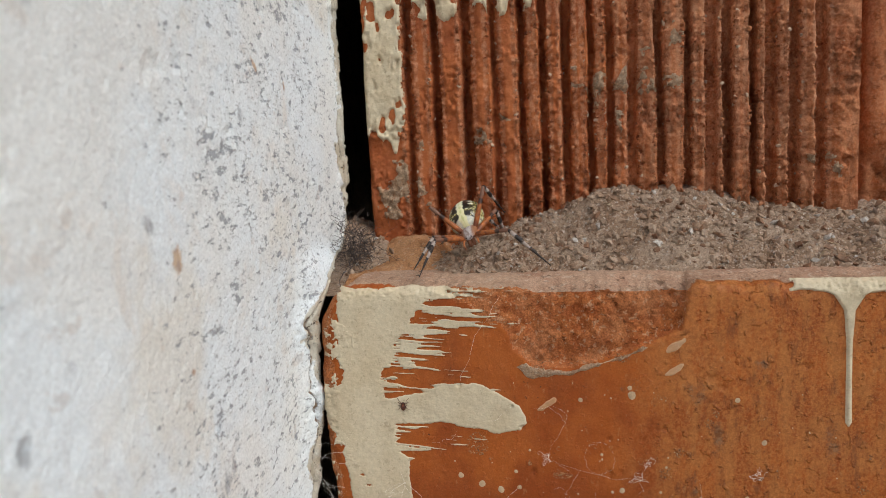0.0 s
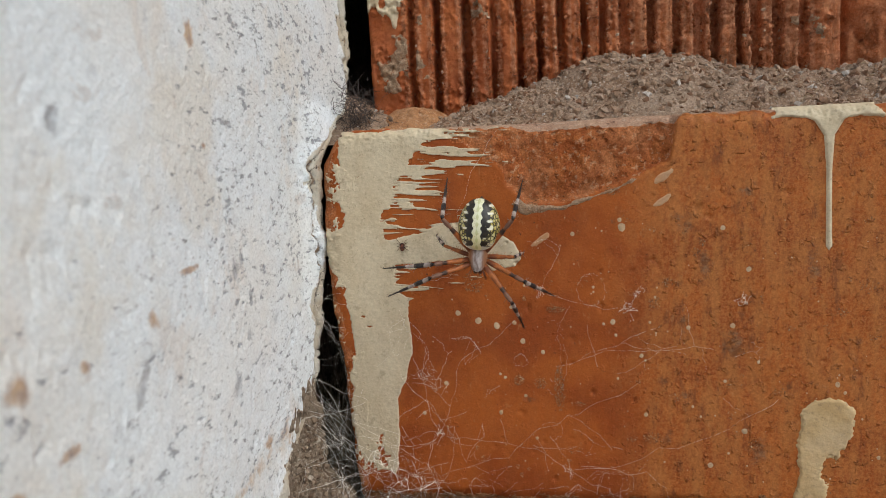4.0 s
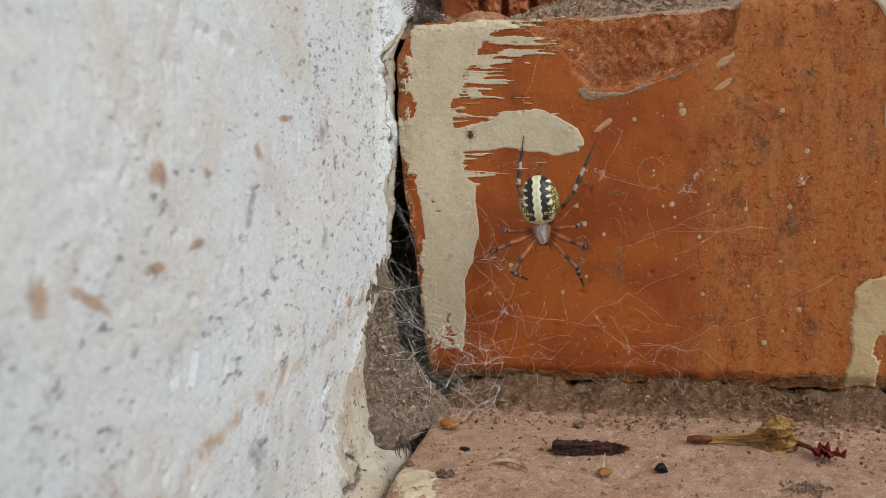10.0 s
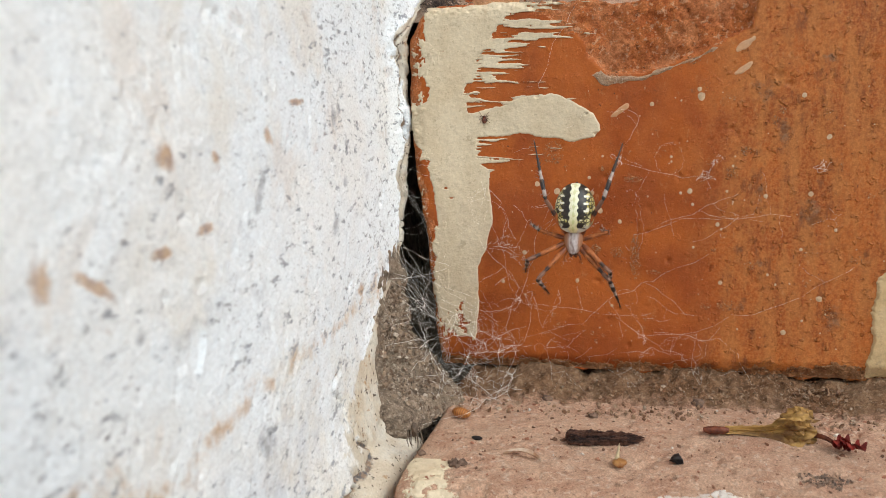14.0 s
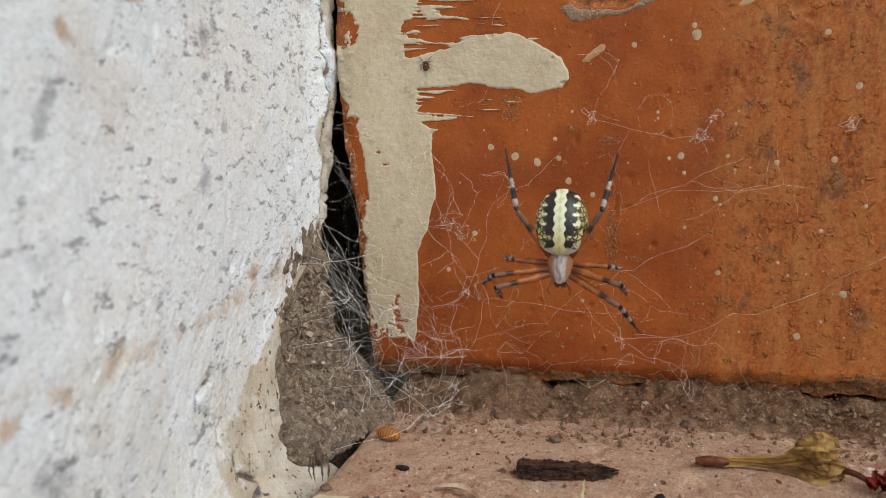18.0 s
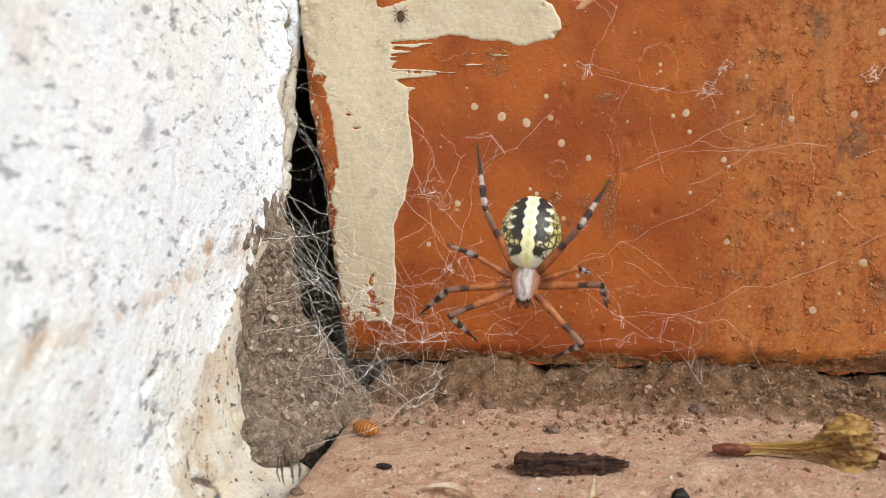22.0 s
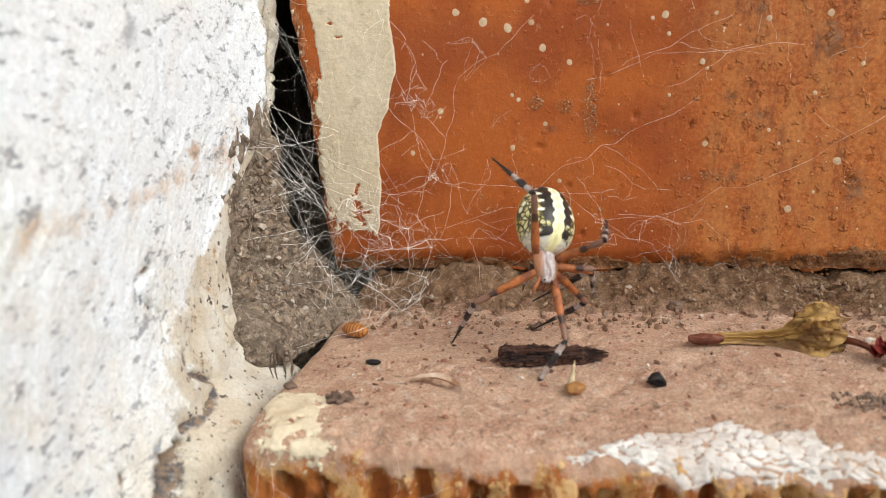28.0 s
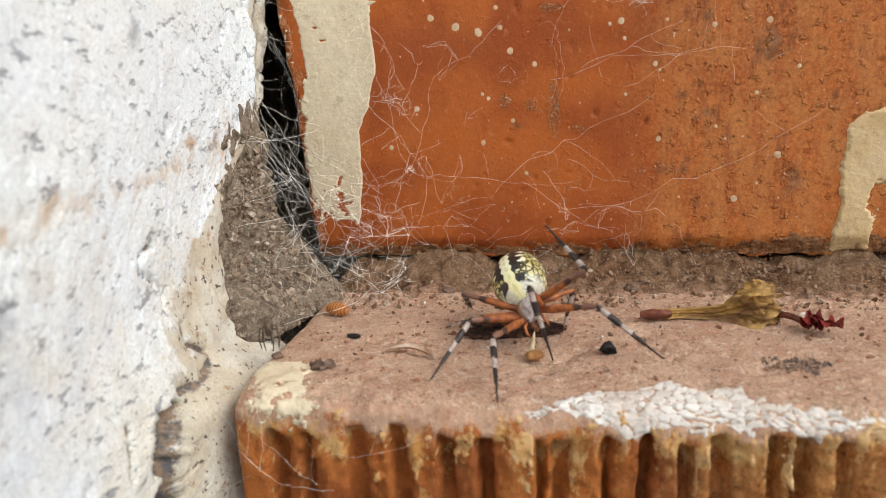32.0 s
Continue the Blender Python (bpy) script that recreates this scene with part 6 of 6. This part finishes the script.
def make_abdomen():
    m = Mat("abdomen_skin", 0.42, spec=0.45)
    x, y = m.axis(0), m.axis(1)
    wave = m.math("SINE", m.math("MULTIPLY", y, 4800.0))
    rag = m.math("MULTIPLY", m.math("SUBTRACT", m.noise(1700, 4, 0.65), 0.5), 0.0007)
    ax = m.math("ADD", m.math("ABSOLUTE", x), rag)
    # yellow sides with a dark net and white drops
    net = m.cells(1350, "DISTANCE_TO_EDGE")
    side = m.mix(m.ramp(m.noise(700, 3), 0.4, 0.62), (0.66, 0.60, 0.30), (0.44, 0.36, 0.07))
    side = m.mix(m.ramp(net, 0.16, 0.05), side, (0.045, 0.035, 0.015))
    side = m.mix(m.ramp(m.cells(640, "F1"), 0.30, 0.20), side, (0.80, 0.77, 0.58))
    front = m.ramp(y, 0.0016, 0.0004)
    side = m.mix(m.math("MULTIPLY", front, 0.8), side, (0.76, 0.74, 0.62))
    # black bands with scalloped borders, broken by a pale gap towards the waist
    outer = m.math("ADD", 0.00205, m.math("MULTIPLY", wave, 0.00026))
    gap = m.math("MULTIPLY", m.ramp(m.math("ABSOLUTE", m.math("SUBTRACT", y, 0.0018)), 0.00040, 0.00012), m.ramp(ax, 0.0008, 0.0012))
    band = m.math("MULTIPLY", m.ramp(m.math("SUBTRACT", ax, outer), 0.00014, -0.00014), m.math("SUBTRACT", 1.0, gap))
    band = m.math("MULTIPLY", band, m.ramp(m.math("ADD", y, m.math("MULTIPLY", rag, 0.8)), 0.0003, 0.0006))
    col = m.mix(band, side, m.mix(m.ramp(m.noise(1500, 3), 0.35, 0.65), (0.012, 0.010, 0.009), (0.035, 0.025, 0.016)))
    drop = m.math("MULTIPLY", m.ramp(wave, -0.45, -0.85), m.math("MULTIPLY", m.ramp(ax, 0.0016, 0.0019), m.ramp(ax, 0.0027, 0.0024)))
    col = m.mix(m.math("MULTIPLY", drop, m.ramp(y, 0.0026, 0.0032)), col, (0.82, 0.79, 0.66))
    fleck = m.math("MULTIPLY", m.ramp(m.cells(1500, "F1"), 0.24, 0.16), m.ramp(ax, 0.0010, 0.0015))
    col = m.mix(m.math("MULTIPLY", fleck, m.math("MULTIPLY", band, m.ramp(y, 0.0050, 0.0030))), col, (0.55, 0.48, 0.22))
    # the pale stripe down the back, with a thin yellow midline
    inner = m.math("ADD", m.math("ABSOLUTE", x), m.math("ADD", m.math("MULTIPLY", rag, 0.5), m.math("MULTIPLY", wave, -0.00012)))
    stripe = m.ramp(inner, 0.00078, 0.00066)
    pale = m.mix(m.ramp(y, 0.0040, 0.0012), (0.80, 0.785, 0.57), (0.77, 0.71, 0.40))
    pale = m.mix(m.math("MULTIPLY", m.ramp(inner, 0.00022, 0.00006), 0.55), pale, (0.50, 0.50, 0.16))
    pale = m.mix(m.math("MULTIPLY", m.ramp(m.noise(2200, 4), 0.54, 0.66), 0.45), pale, (0.52, 0.43, 0.14))
    m.color(m.mix(stripe, col, pale))
    m.bump(m.noise(2600, 3), 0.00006, 0.6)
    return m.m


def make_leg_skin(lower):
    m = Mat("leg_shin_skin" if lower else "leg_thigh_skin", 0.5, spec=0.4)
    y = m.axis(1)
    if not lower:
        c = m.mix(m.ramp(m.noise(900, 4), 0.35, 0.65), (0.43, 0.135, 0.032), (0.16, 0.046, 0.018))
        c = m.mix(m.ramp(y, 0.0056, 0.0070), c, (0.20, 0.10, 0.065))
        c = m.mix(m.ramp(m.math("ABSOLUTE", m.math("SUBTRACT", y, 0.0058)), 0.0007, 0.0003), c, (0.05, 0.025, 0.018))
    else:
        wave = m.math("SINE", m.math("ADD", m.math("MULTIPLY", y, 1900.0), m.math("MULTIPLY", m.noise(420, 4, 0.7), 5.0)))
        c = m.mix(m.ramp(wave, -0.45, -0.20), (0.42, 0.35, 0.31), (0.018, 0.014, 0.014))
        c = m.mix(m.math("MULTIPLY", m.ramp(m.noise(1400, 3), 0.45, 0.65), 0.4), c, (0.20, 0.11, 0.07))
        c = m.mix(m.ramp(y, 0.0052, 0.0066), c, (0.028, 0.018, 0.014))
    m.color(c)
    m.bump(m.noise(3000, 3), 0.00005, 0.6)
    return m.m


def limb(rows, sides=10, hairs=0, seed=0):
    """A limb along +y from (y, radius) rows, with short bristles."""
    rows = np.array(rows, float)
    rng = np.random.default_rng(seed)
    lines = [(np.stack([rows[:, 0] * 0, rows[:, 0], rows[:, 0] * 0], 1), rows[:, 1])]
    me = tubes("limb", lines, sides)
    if not hairs:
        return me
    bm = bmesh.new()
    bm.from_mesh(me)
    for k in range(hairs):
        y = rng.uniform(rows[0, 0], rows[-1, 0])
        r = float(np.interp(y, rows[:, 0], rows[:, 1]))
        a = rng.uniform(0, 6.283)
        d = Vector((math.cos(a), 0.7, math.sin(a)))
        p = Vector((math.cos(a) * r * 0.9, y, math.sin(a) * r * 0.9))
        q = p + d * (0.0004 + 0.0005 * rng.random())
        w = 0.00003
        v = [bm.verts.new(p + Vector((w, 0, -w))), bm.verts.new(p + Vector((-w, 0, w))), bm.verts.new(p + Vector((0, w * 1.5, 0))), bm.verts.new(q)]
        for f in ((0, 1, 3), (1, 2, 3), (2, 0, 3)):
            bm.faces.new([v[i] for i in f])
    bm.to_mesh(me)
    bm.free()
    me.polygons.foreach_set("use_smooth", [True] * len(me.polygons))
    return me


def build_spider():
    root = tagged(new("spider"), "banded orb-weaver spider with a yellow and black striped abdomen", "spider")
    # abdomen: an egg, widest towards the rear
    u, v = np.meshgrid(np.linspace(0.0, np.pi, 40), np.linspace(0, 2 * np.pi, 49), indexing="ij")
    y = 0.0041 - 0.0045 * np.cos(u)
    wide = np.sin(u) ** 0.9 * (1 + 0.10 * np.cos(u + 0.4))
    P = np.stack([0.00378 * wide * np.cos(v), y, 0.0005 + 0.0034 * wide * np.sin(v)], -1)
    abdomen = part("abdomen", sheet("abdomen", P), make_abdomen(), root, "yellow-white abdomen with black bands")
    spin = plain("spinneret_brown", (0.12, 0.07, 0.04))
    part("spinneret", limb([(0, 0.0006), (0.0006, 0.0005), (0.0011, 0.0001)], 8), spin, abdomen).location = (0, 0.0078, -0.0012)
    hair = Mat("grey_head_hair", 0.7, spec=0.3)
    f = hair.noise(1800, 4, 0.6, co=hair.scaled(1, 0.25, 1))
    mid = hair.ramp(hair.math("ABSOLUTE", hair.axis(0)), 0.0004, 0.0013)
    c = hair.mix(hair.ramp(f, 0.35, 0.65), (0.56, 0.50, 0.48), (0.26, 0.19, 0.17))
    hair.color(hair.mix(mid, c, (0.30, 0.13, 0.06)))
    hair.bump(f, 0.0002, 0.7)
    P = np.stack([0.00165 * np.sin(u) ** 0.8 * (1 - 0.22 * np.cos(u)) * np.cos(v), -0.0020 - 0.0023 * np.cos(u), 0.0001 + 0.0009 * np.sin(u) ** 0.8 * np.sin(v)], -1)
    head = part("cephalothorax", sheet("cephalothorax", P), hair.m, root, "grey-haired head and thorax")
    eye = plain("black_eye", (0.008, 0.008, 0.008), 0.15, (0.006, 0.006, 0.006), spec=0.6)
    for x, y in ((-0.0003, -0.0039), (0.0003, -0.0039), (-0.0005, -0.0042), (0.0005, -0.0042)):
        part("eye", lump("eye", (0.00013, 0.00013, 0.00013), 2, 0.0, 2), eye, head).location = (x, y, 0.00045)
    orange = make_leg_skin(False)
    banded = make_leg_skin(True)
    for s in (-1, 1):
        fang = part("chelicera", limb([(0, 0.0004), (0.0006, 0.00045), (0.0013, 0.00025), (0.0015, 0.00005)], 9), plain("fang_brown", (0.20, 0.08, 0.04), 0.4), root)
        fang.matrix_basis = pose(0.0004 * s, -0.0040, -0.0002, -120, 0, 0)
        palp = part("pedipalp", tubes("pedipalp", [([(0, 0, 0), (0.0005 * s, -0.0009, 0.0003), (0.0007 * s, -0.0016, -0.0002), (0.0006 * s, -0.0020, -0.0008)], [0.0002, 0.00022, 0.0002, 0.00012])], 7), orange, root)
        palp.location = (0.0008 * s, -0.0037, -0.0001)
    legs = []
    for s in (-1, 1):
        for k, (size, _) in enumerate(LEG):
            a, b = 0.46 * size, 0.58 * size
            g = 1.0 if k != 2 else 0.85
            up = part("leg", limb([(0, 0.000299 * g), (0.0004, 0.000454 * g), (0.3 * a, 0.000526 * g), (0.66 * a, 0.000395 * g), (0.74 * a, 0.000287 * g), (0.80 * a, 0.000407 * g), (a - 0.0004, 0.000371 * g), (a, 0.000239 * g)], 10, 44, k), orange, root, "orange-brown upper leg")
            lo = part("shin", limb([(0, 0.000230 * g), (0.0004, 0.000357 * g), (0.32 * b, 0.000421 * g), (0.40 * b, 0.000281 * g), (0.44 * b, 0.000307 * g), (0.70 * b, 0.000217 * g), (0.74 * b, 0.000140 * g), (0.97 * b, 0.000090 * g), (b, 0.00003)], 8, 56, 10 + k), banded, up, "black and grey banded shin")
            legs.append((up, lo))
    return root, legs


def frame_of(y_axis, hint):
    """A turn whose y runs along a limb and whose z leans to the hint."""
    y = y_axis.normalized()
    x = y.cross(hint).normalized()
    z = x.cross(y)
    return Matrix((x, y, z)).transposed()


def motions():
    root, legs = build_spider()
    rows, leg_rows, shin_rows = [], [[] for _ in legs], [[] for _ in legs]

    def step(t, at, lean, tilt, twist, *tips):
        """One pose: where the waist is and each leg's tip, in millimetres; the body's lean, tilt and twist in degrees."""
        l, p, w = radians(lean), radians(tilt), radians(twist)
        tail = Vector((math.sin(l) * math.cos(p), math.sin(p), math.cos(l) * math.cos(p)))
        back = Vector((math.sin(l) * math.sin(p), -math.cos(p), math.cos(l) * math.sin(p)))
        side = tail.cross(back)
        back = back * math.cos(w) + side * math.sin(w)
        side = tail.cross(back)
        turn = Matrix((side, tail, back)).transposed()
        body = Matrix.Translation(Vector(at) * 0.001) @ turn.to_4x4()
        rows.append((t, body))
        inv = body.inverted()
        for n, tip in enumerate(tips):
            s, (size, hip) = (-1 if n < 4 else 1), LEG[n % 4]
            hip = Vector((hip[0] * s, hip[1], hip[2])) * 0.001
            end = inv @ (Vector(tip) * 0.001)
            a, b = 0.46 * size, 0.58 * size
            way = end - hip
            d = min(max(way.length, 0.35 * size), 0.985 * (a + b))
            way.normalize()
            along = (a * a - b * b + d * d) / (2 * d)
            rise = math.sqrt(max(a * a - along * along, 0))
            hint = Vector((0.9 * s, 0.5, 0.4)) if n == 7 and t > 30.5 else Vector((0.35 * s, 0.0, 1.0))
            pole = (hint - way * hint.dot(way)).normalized()
            knee = hip + way * along + pole * rise
            m1 = Matrix.Translation(hip) @ frame_of(knee - hip, pole).to_4x4()
            m2 = Matrix.Translation(knee) @ frame_of(hip + way * d - knee, pole).to_4x4()
            leg_rows[n].append((t, m1))
            shin_rows[n].append((t, m1.inverted() @ m2))

    step(0, (19.6, 18.7, 85.0), -25, 66, 0, (12.9, 0.7, 78.5), (11.6, 2.6, 79.6), (12.5, 26, 81.2), (13.8, 27, 86.0), (35.9, 10.4, 78.6), (26.5, 29, 80.7), (25.2, 26.9, 83.7), (26.0, 28, 87.0))
    step(1, (23.5, 8.7, 82.6), -2.9, 82, 0, (20.2, -1.2, 73.1), (10.2, -1.2, 78.4), (16.6, 16.2, 81.4), (15.1, 24.6, 80.1), (32.8, -1.2, 76.8), (29.9, 21.8, 78.2), (28.3, 17.3, 82.2), (28.2, 25.6, 85.6))
    step(2, (25.5, -3, 73.2), 3.3, 8, 0, (15.9, -1.2, 64.6), (13.4, -1.2, 70.1), (17.9, -1.5, 79.2), (19.2, -1.2, 82.1), (38.5, -1.2, 64.1), (34.5, -1.2, 66.2), (32, -1.2, 77.1), (31.9, -1.2, 79.4))
    step(3, (24.2, -7.4, 61.3), 9.6, 0, 0, (9.2, -12.5, 51.2), (7.5, -11.3, 59.1), (16.2, -1.6, 61.5), (17, -1.6, 68.7), (27.5, -1.7, 46.3), (30.7, -1.6, 54.4), (29, -1.6, 62), (32.5, -1.6, 70.5))
    step(3.5, (24.7, -8.4, 57.7), 5, 0, 0, (8.1, -9.5, 49.8), (8.3, -12.2, 54.9), (15.8, -2.6, 59.1), (17.8, -2.6, 67.2), (31.8, -2.7, 42.5), (35.6, -2.6, 48), (31.3, -2.6, 55.9), (32.2, -2.6, 68.9))
    step(5.5, (22.2, -10, 51.8), 8.8, 8, 0, (6.5, -11, 41.3), (5.2, -9.4, 48.7), (15.2, -4.4, 54.1), (17.9, -4.3, 66.5), (25.7, -4.7, 34.5), (36.6, -5.5, 43.4), (30.8, -4.4, 52.5), (31.2, -4.3, 62.4))
    step(6, (20.4, -10, 50), 16.1, 8, 0, (4.6, -5.9, 40.6), (3.8, -9.6, 52.6), (14.6, -4.4, 55.9), (17.2, -4.3, 65.1), (22.8, -4.7, 36.5), (30.9, -4.9, 36.8), (29.9, -8.8, 53), (30.7, -4.3, 53.5))
    step(7, (22.2, -10.3, 47.3), 29.4, 12, 0, (4.6, -7.5, 40.7), (5.5, -10.6, 51.2), (16.9, -4.8, 52.5), (18.4, -4.7, 61.3), (23.4, -5.2, 29.5), (30.6, -4.9, 36), (29.3, -4.8, 43), (32.6, -4.7, 51.8))
    step(8, (21.2, -10.3, 43), 15.1, 5, 0, (11.2, -4.8, 33.6), (4.3, -7.3, 39.8), (11.2, -6, 44.7), (20.5, -4.5, 52.8), (28.2, -5.2, 26.1), (28.7, -4.7, 33.2), (28.6, -4.6, 42), (33.5, -4.5, 52.6))
    step(9, (23.8, -10.4, 41.2), -2, 0, 0, (17.2, -4.7, 29.3), (12.6, -4.6, 33.1), (14, -6.7, 36.5), (20.3, -4.6, 53.4), (32.2, -4.7, 30.8), (30.2, -4.6, 34.1), (35.7, -9.8, 39.7), (34, -4.6, 52))
    step(10, (23.8, -10.9, 38.6), -3.2, 0, 0, (20.2, -5.2, 26.4), (12.8, -5.1, 31.6), (15.2, -5.1, 36.7), (20.6, -7.9, 54.4), (30.9, -5.2, 25.3), (31.9, -5.1, 32.8), (31.2, -5.1, 37.7), (34, -9.6, 53.1))
    step(11, (25, -11.1, 37.6), -5, 3, 0, (21, -5.6, 23.8), (14, -5.4, 31.8), (16.2, -5.4, 36.5), (20.2, -10.9, 53.8), (31.8, -5.6, 27.2), (35.8, -5.4, 33.3), (33.8, -5.4, 35.4), (34.3, -5.4, 50.7))
    step(12, (24.5, -11.6, 38.1), 4.6, 3, 0, (15.2, -6.1, 25.8), (13.7, -5.9, 32.3), (15.5, -5.9, 36.4), (19.5, -10.2, 53.9), (30.8, -6.1, 24.7), (27.5, -5.9, 25), (30.9, -5.9, 34.9), (34.8, -10.4, 51.5))
    step(13, (24.8, -12.1, 36), 14.2, 10, 0, (14.9, -6.9, 29.3), (14.1, -6.7, 31.6), (15.6, -6.6, 36.6), (19.5, -12, 53.1), (24.9, -6.9, 20.3), (30.3, -6.7, 24.2), (31.3, -6.6, 33.9), (34.4, -11, 50.7))
    step(14, (27.1, -12, 34.6), 3.2, 8, 0, (21.7, -6.7, 21.5), (17.1, -6.5, 25.6), (18.2, -6.4, 35.3), (20.3, -12.1, 51), (35, -6.7, 19.2), (32.9, -6.5, 23.3), (31.5, -6.4, 33.8), (35.8, -10.8, 50.1))
    step(14.5, (29.6, -11.8, 33.4), 4.8, 5, 0, (23.6, -6.3, 19.3), (20.4, -6.2, 23.4), (19.7, -7, 33.8), (20.8, -11.7, 49.2), (35, -6.3, 16.1), (33.6, -6.2, 22.6), (36, -6.1, 31.2), (36.9, -10.6, 49.6))
    step(16.5, (26.7, -12, 30), 3.7, 8, 0, (18.6, -6.7, 20.7), (16.8, -6.5, 24.1), (18.9, -6.4, 32.6), (20.9, -11.6, 46.7), (33.7, -6.7, 13.1), (36.9, -6.5, 19.7), (35.5, -7.1, 24.5), (37.6, -6.3, 41.5))
    step(17, (27.5, -13, 30.5), 8, 8, 0, (18.8, -7.7, 23.8), (16.9, -7.5, 22.8), (18.2, -8.1, 32.7), (21.6, -13.1, 47.4), (32.6, -8.3, 12.7), (37.4, -7.5, 20.5), (34.4, -7.4, 24.8), (37.5, -7.3, 41.4))
    step(18, (31.4, -16.3, 28.2), 1.6, 12, 0, (22.3, -11.2, 20.4), (19.2, -10.9, 22.4), (22.4, -10.8, 26.3), (23.3, -11.9, 42.3), (41.8, -11.2, 16), (40, -10.9, 21.3), (39.5, -10.8, 25), (38.8, -10.7, 41.2))
    step(19, (28.5, -18, 28.7), 11.3, 15, 0, (19.8, -13, 21.2), (18.9, -12.8, 25.8), (20.7, -12.6, 27.9), (21.8, -12.4, 41.5), (30.8, -13, 12.9), (32.1, -12.8, 21.6), (34.8, -12.6, 29.5), (37.2, -12.4, 39.4))
    step(20, (28.2, -20.5, 28.2), 17.9, 20, 0, (14, -15.5, 20.1), (16.8, -15.3, 26.5), (18.9, -15.1, 28.5), (23.3, -15.2, 43.5), (27.9, -15.5, 11.8), (33.3, -15.3, 21.5), (32, -15.1, 25.4), (37.4, -14.9, 40.7))
    step(21, (29.5, -20.3, 26.8), 9.6, 20, 0, (21.7, -15.2, 16.6), (17.7, -14.9, 20.9), (18.9, -16.9, 27.1), (23.7, -21, 43.6), (31, -15.2, 12.7), (35.1, -14.9, 16.8), (34.8, -14.8, 24.1), (38.1, -14.7, 39.4))
    step(22, (27.8, -20.4, 23.2), 5.7, 30, 0, (20.9, -15.4, 12.3), (13.1, -15.2, 15.6), (17.7, -17.5, 25.4), (21.4, -14.8, 37.6), (30.2, -15.4, 10.4), (37.1, -15.2, 16.9), (35.2, -15, 21.2), (37.5, -14.8, 32.7))
    step(23, (27, -21, 17.5), 4.8, -5, 0, (23.8, -15.1, -0.1), (11.4, -15.4, 11.8), (18.4, -15.1, 15.8), (18.4, -15.2, 25.8), (39, -15.1, 5.9), (38.1, -15.1, 11.3), (37.2, -16.8, 16.3), (34.5, -15.2, 22.4))
    step(24, (28.1, -21.1, 17), -5.1, 3, 0, (24.4, -15.6, 0.3), (13.1, -15.4, 12.5), (19, -15.8, 18), (20.6, -15.4, 24.5), (36.9, -15.6, 8.4), (38.2, -15.4, 12.1), (35.8, -15.4, 16.1), (33.4, -15.4, 24.2))
    step(24.5, (26.8, -21.3, 16.6), 3.1, 6, 0, (22.6, -15.9, 2.4), (10.1, -19.1, 14.2), (17, -17.2, 18.3), (20.3, -15.6, 23.8), (30, -15.9, 2.9), (34.1, -15.8, 11.1), (34.2, -15.7, 15.7), (32.4, -15.6, 22.2))
    step(26.5, (27.2, -22.5, 13.8), 16, 24, 34, (10.6, -23.8, 4.8), (17.4, -18, 3.4), (21.1, -17.8, 11.6), (22.8, -17.5, 24.4), (30, -30.5, 0.3), (31.2, -18.2, 0.3), (34.5, -16.5, 12.7), (36, -16.5, 15.9))
    step(27, (28.9, -22.6, 12.9), 10, 36, 36, (14.2, -30.2, 3.3), (26.1, -18.1, 3.4), (23.7, -17.9, 8.9), (24, -17.6, 23.9), (30.2, -30.3, 0.3), (32.6, -18.7, 0.3), (35.3, -16.5, 9.8), (37.2, -16.5, 16.4))
    step(28, (32.0, -22.9, 13.2), -6, 46, 38, (19.7, -20.6, 0.3), (30, -18.4, 5.4), (28.8, -18.2, 6.7), (25.5, -17.9, 23.9), (28.9, -30.7, -4.1), (29.7, -15.1, 0.3), (37.6, -17.1, 5.7), (39.5, -17, 15.5))
    step(29, (29.5, -23.1, 13.1), -6, 52, 5, (19.5, -22.3, 0.3), (24.4, -18.8, 5.5), (25.6, -18.3, 10.4), (22.2, -17.9, 23.7), (29.4, -37.9, 0.3), (29, -12.3, 0.3), (41.4, -23.4, 13.7), (36.9, -17.8, 18.4))
    step(30, (28.0, -23.5, 11.9), 1.5, 62, 0, (19.7, -22.5, 0.3), (19.7, -19.3, 6.3), (24.7, -18.8, 9.1), (21.5, -18.4, 23.9), (29.6, -37.3, 0.3), (42.5, -23.8, 0.3), (30.9, -18.8, 2.6), (36.3, -18.4, 17.2))
    step(31, (30.2, -24.6, 9.2), 3, 68, 0, (29.5, -36.1, 0.3), (23.8, -24.8, 0.3), (25.3, -20.1, 5), (24.3, -23.8, 25.6), (45.2, -35.3, 0.3), (41.9, -31.8, 0.3), (40.2, -22.3, 3.8), (37.4, -19.6, 14.8))
    step(32, (34.4, -27, 5.5), -36, 66, 0, (32.3, -46.7, 0.3), (23.9, -41.3, 0.3), (23.2, -25.6, 1.1), (25.5, -14.8, 0.3), (51, -33.3, 0.1), (37.9, -34.8, 0.3), (38.8, -25.1, 0.3), (36.7, -22.2, 14.3))
    walk(root, rows)
    for (up, lo), r1, r2 in zip(legs, leg_rows, shin_rows):
        walk(up, r1)
        walk(lo, r2)


motions()
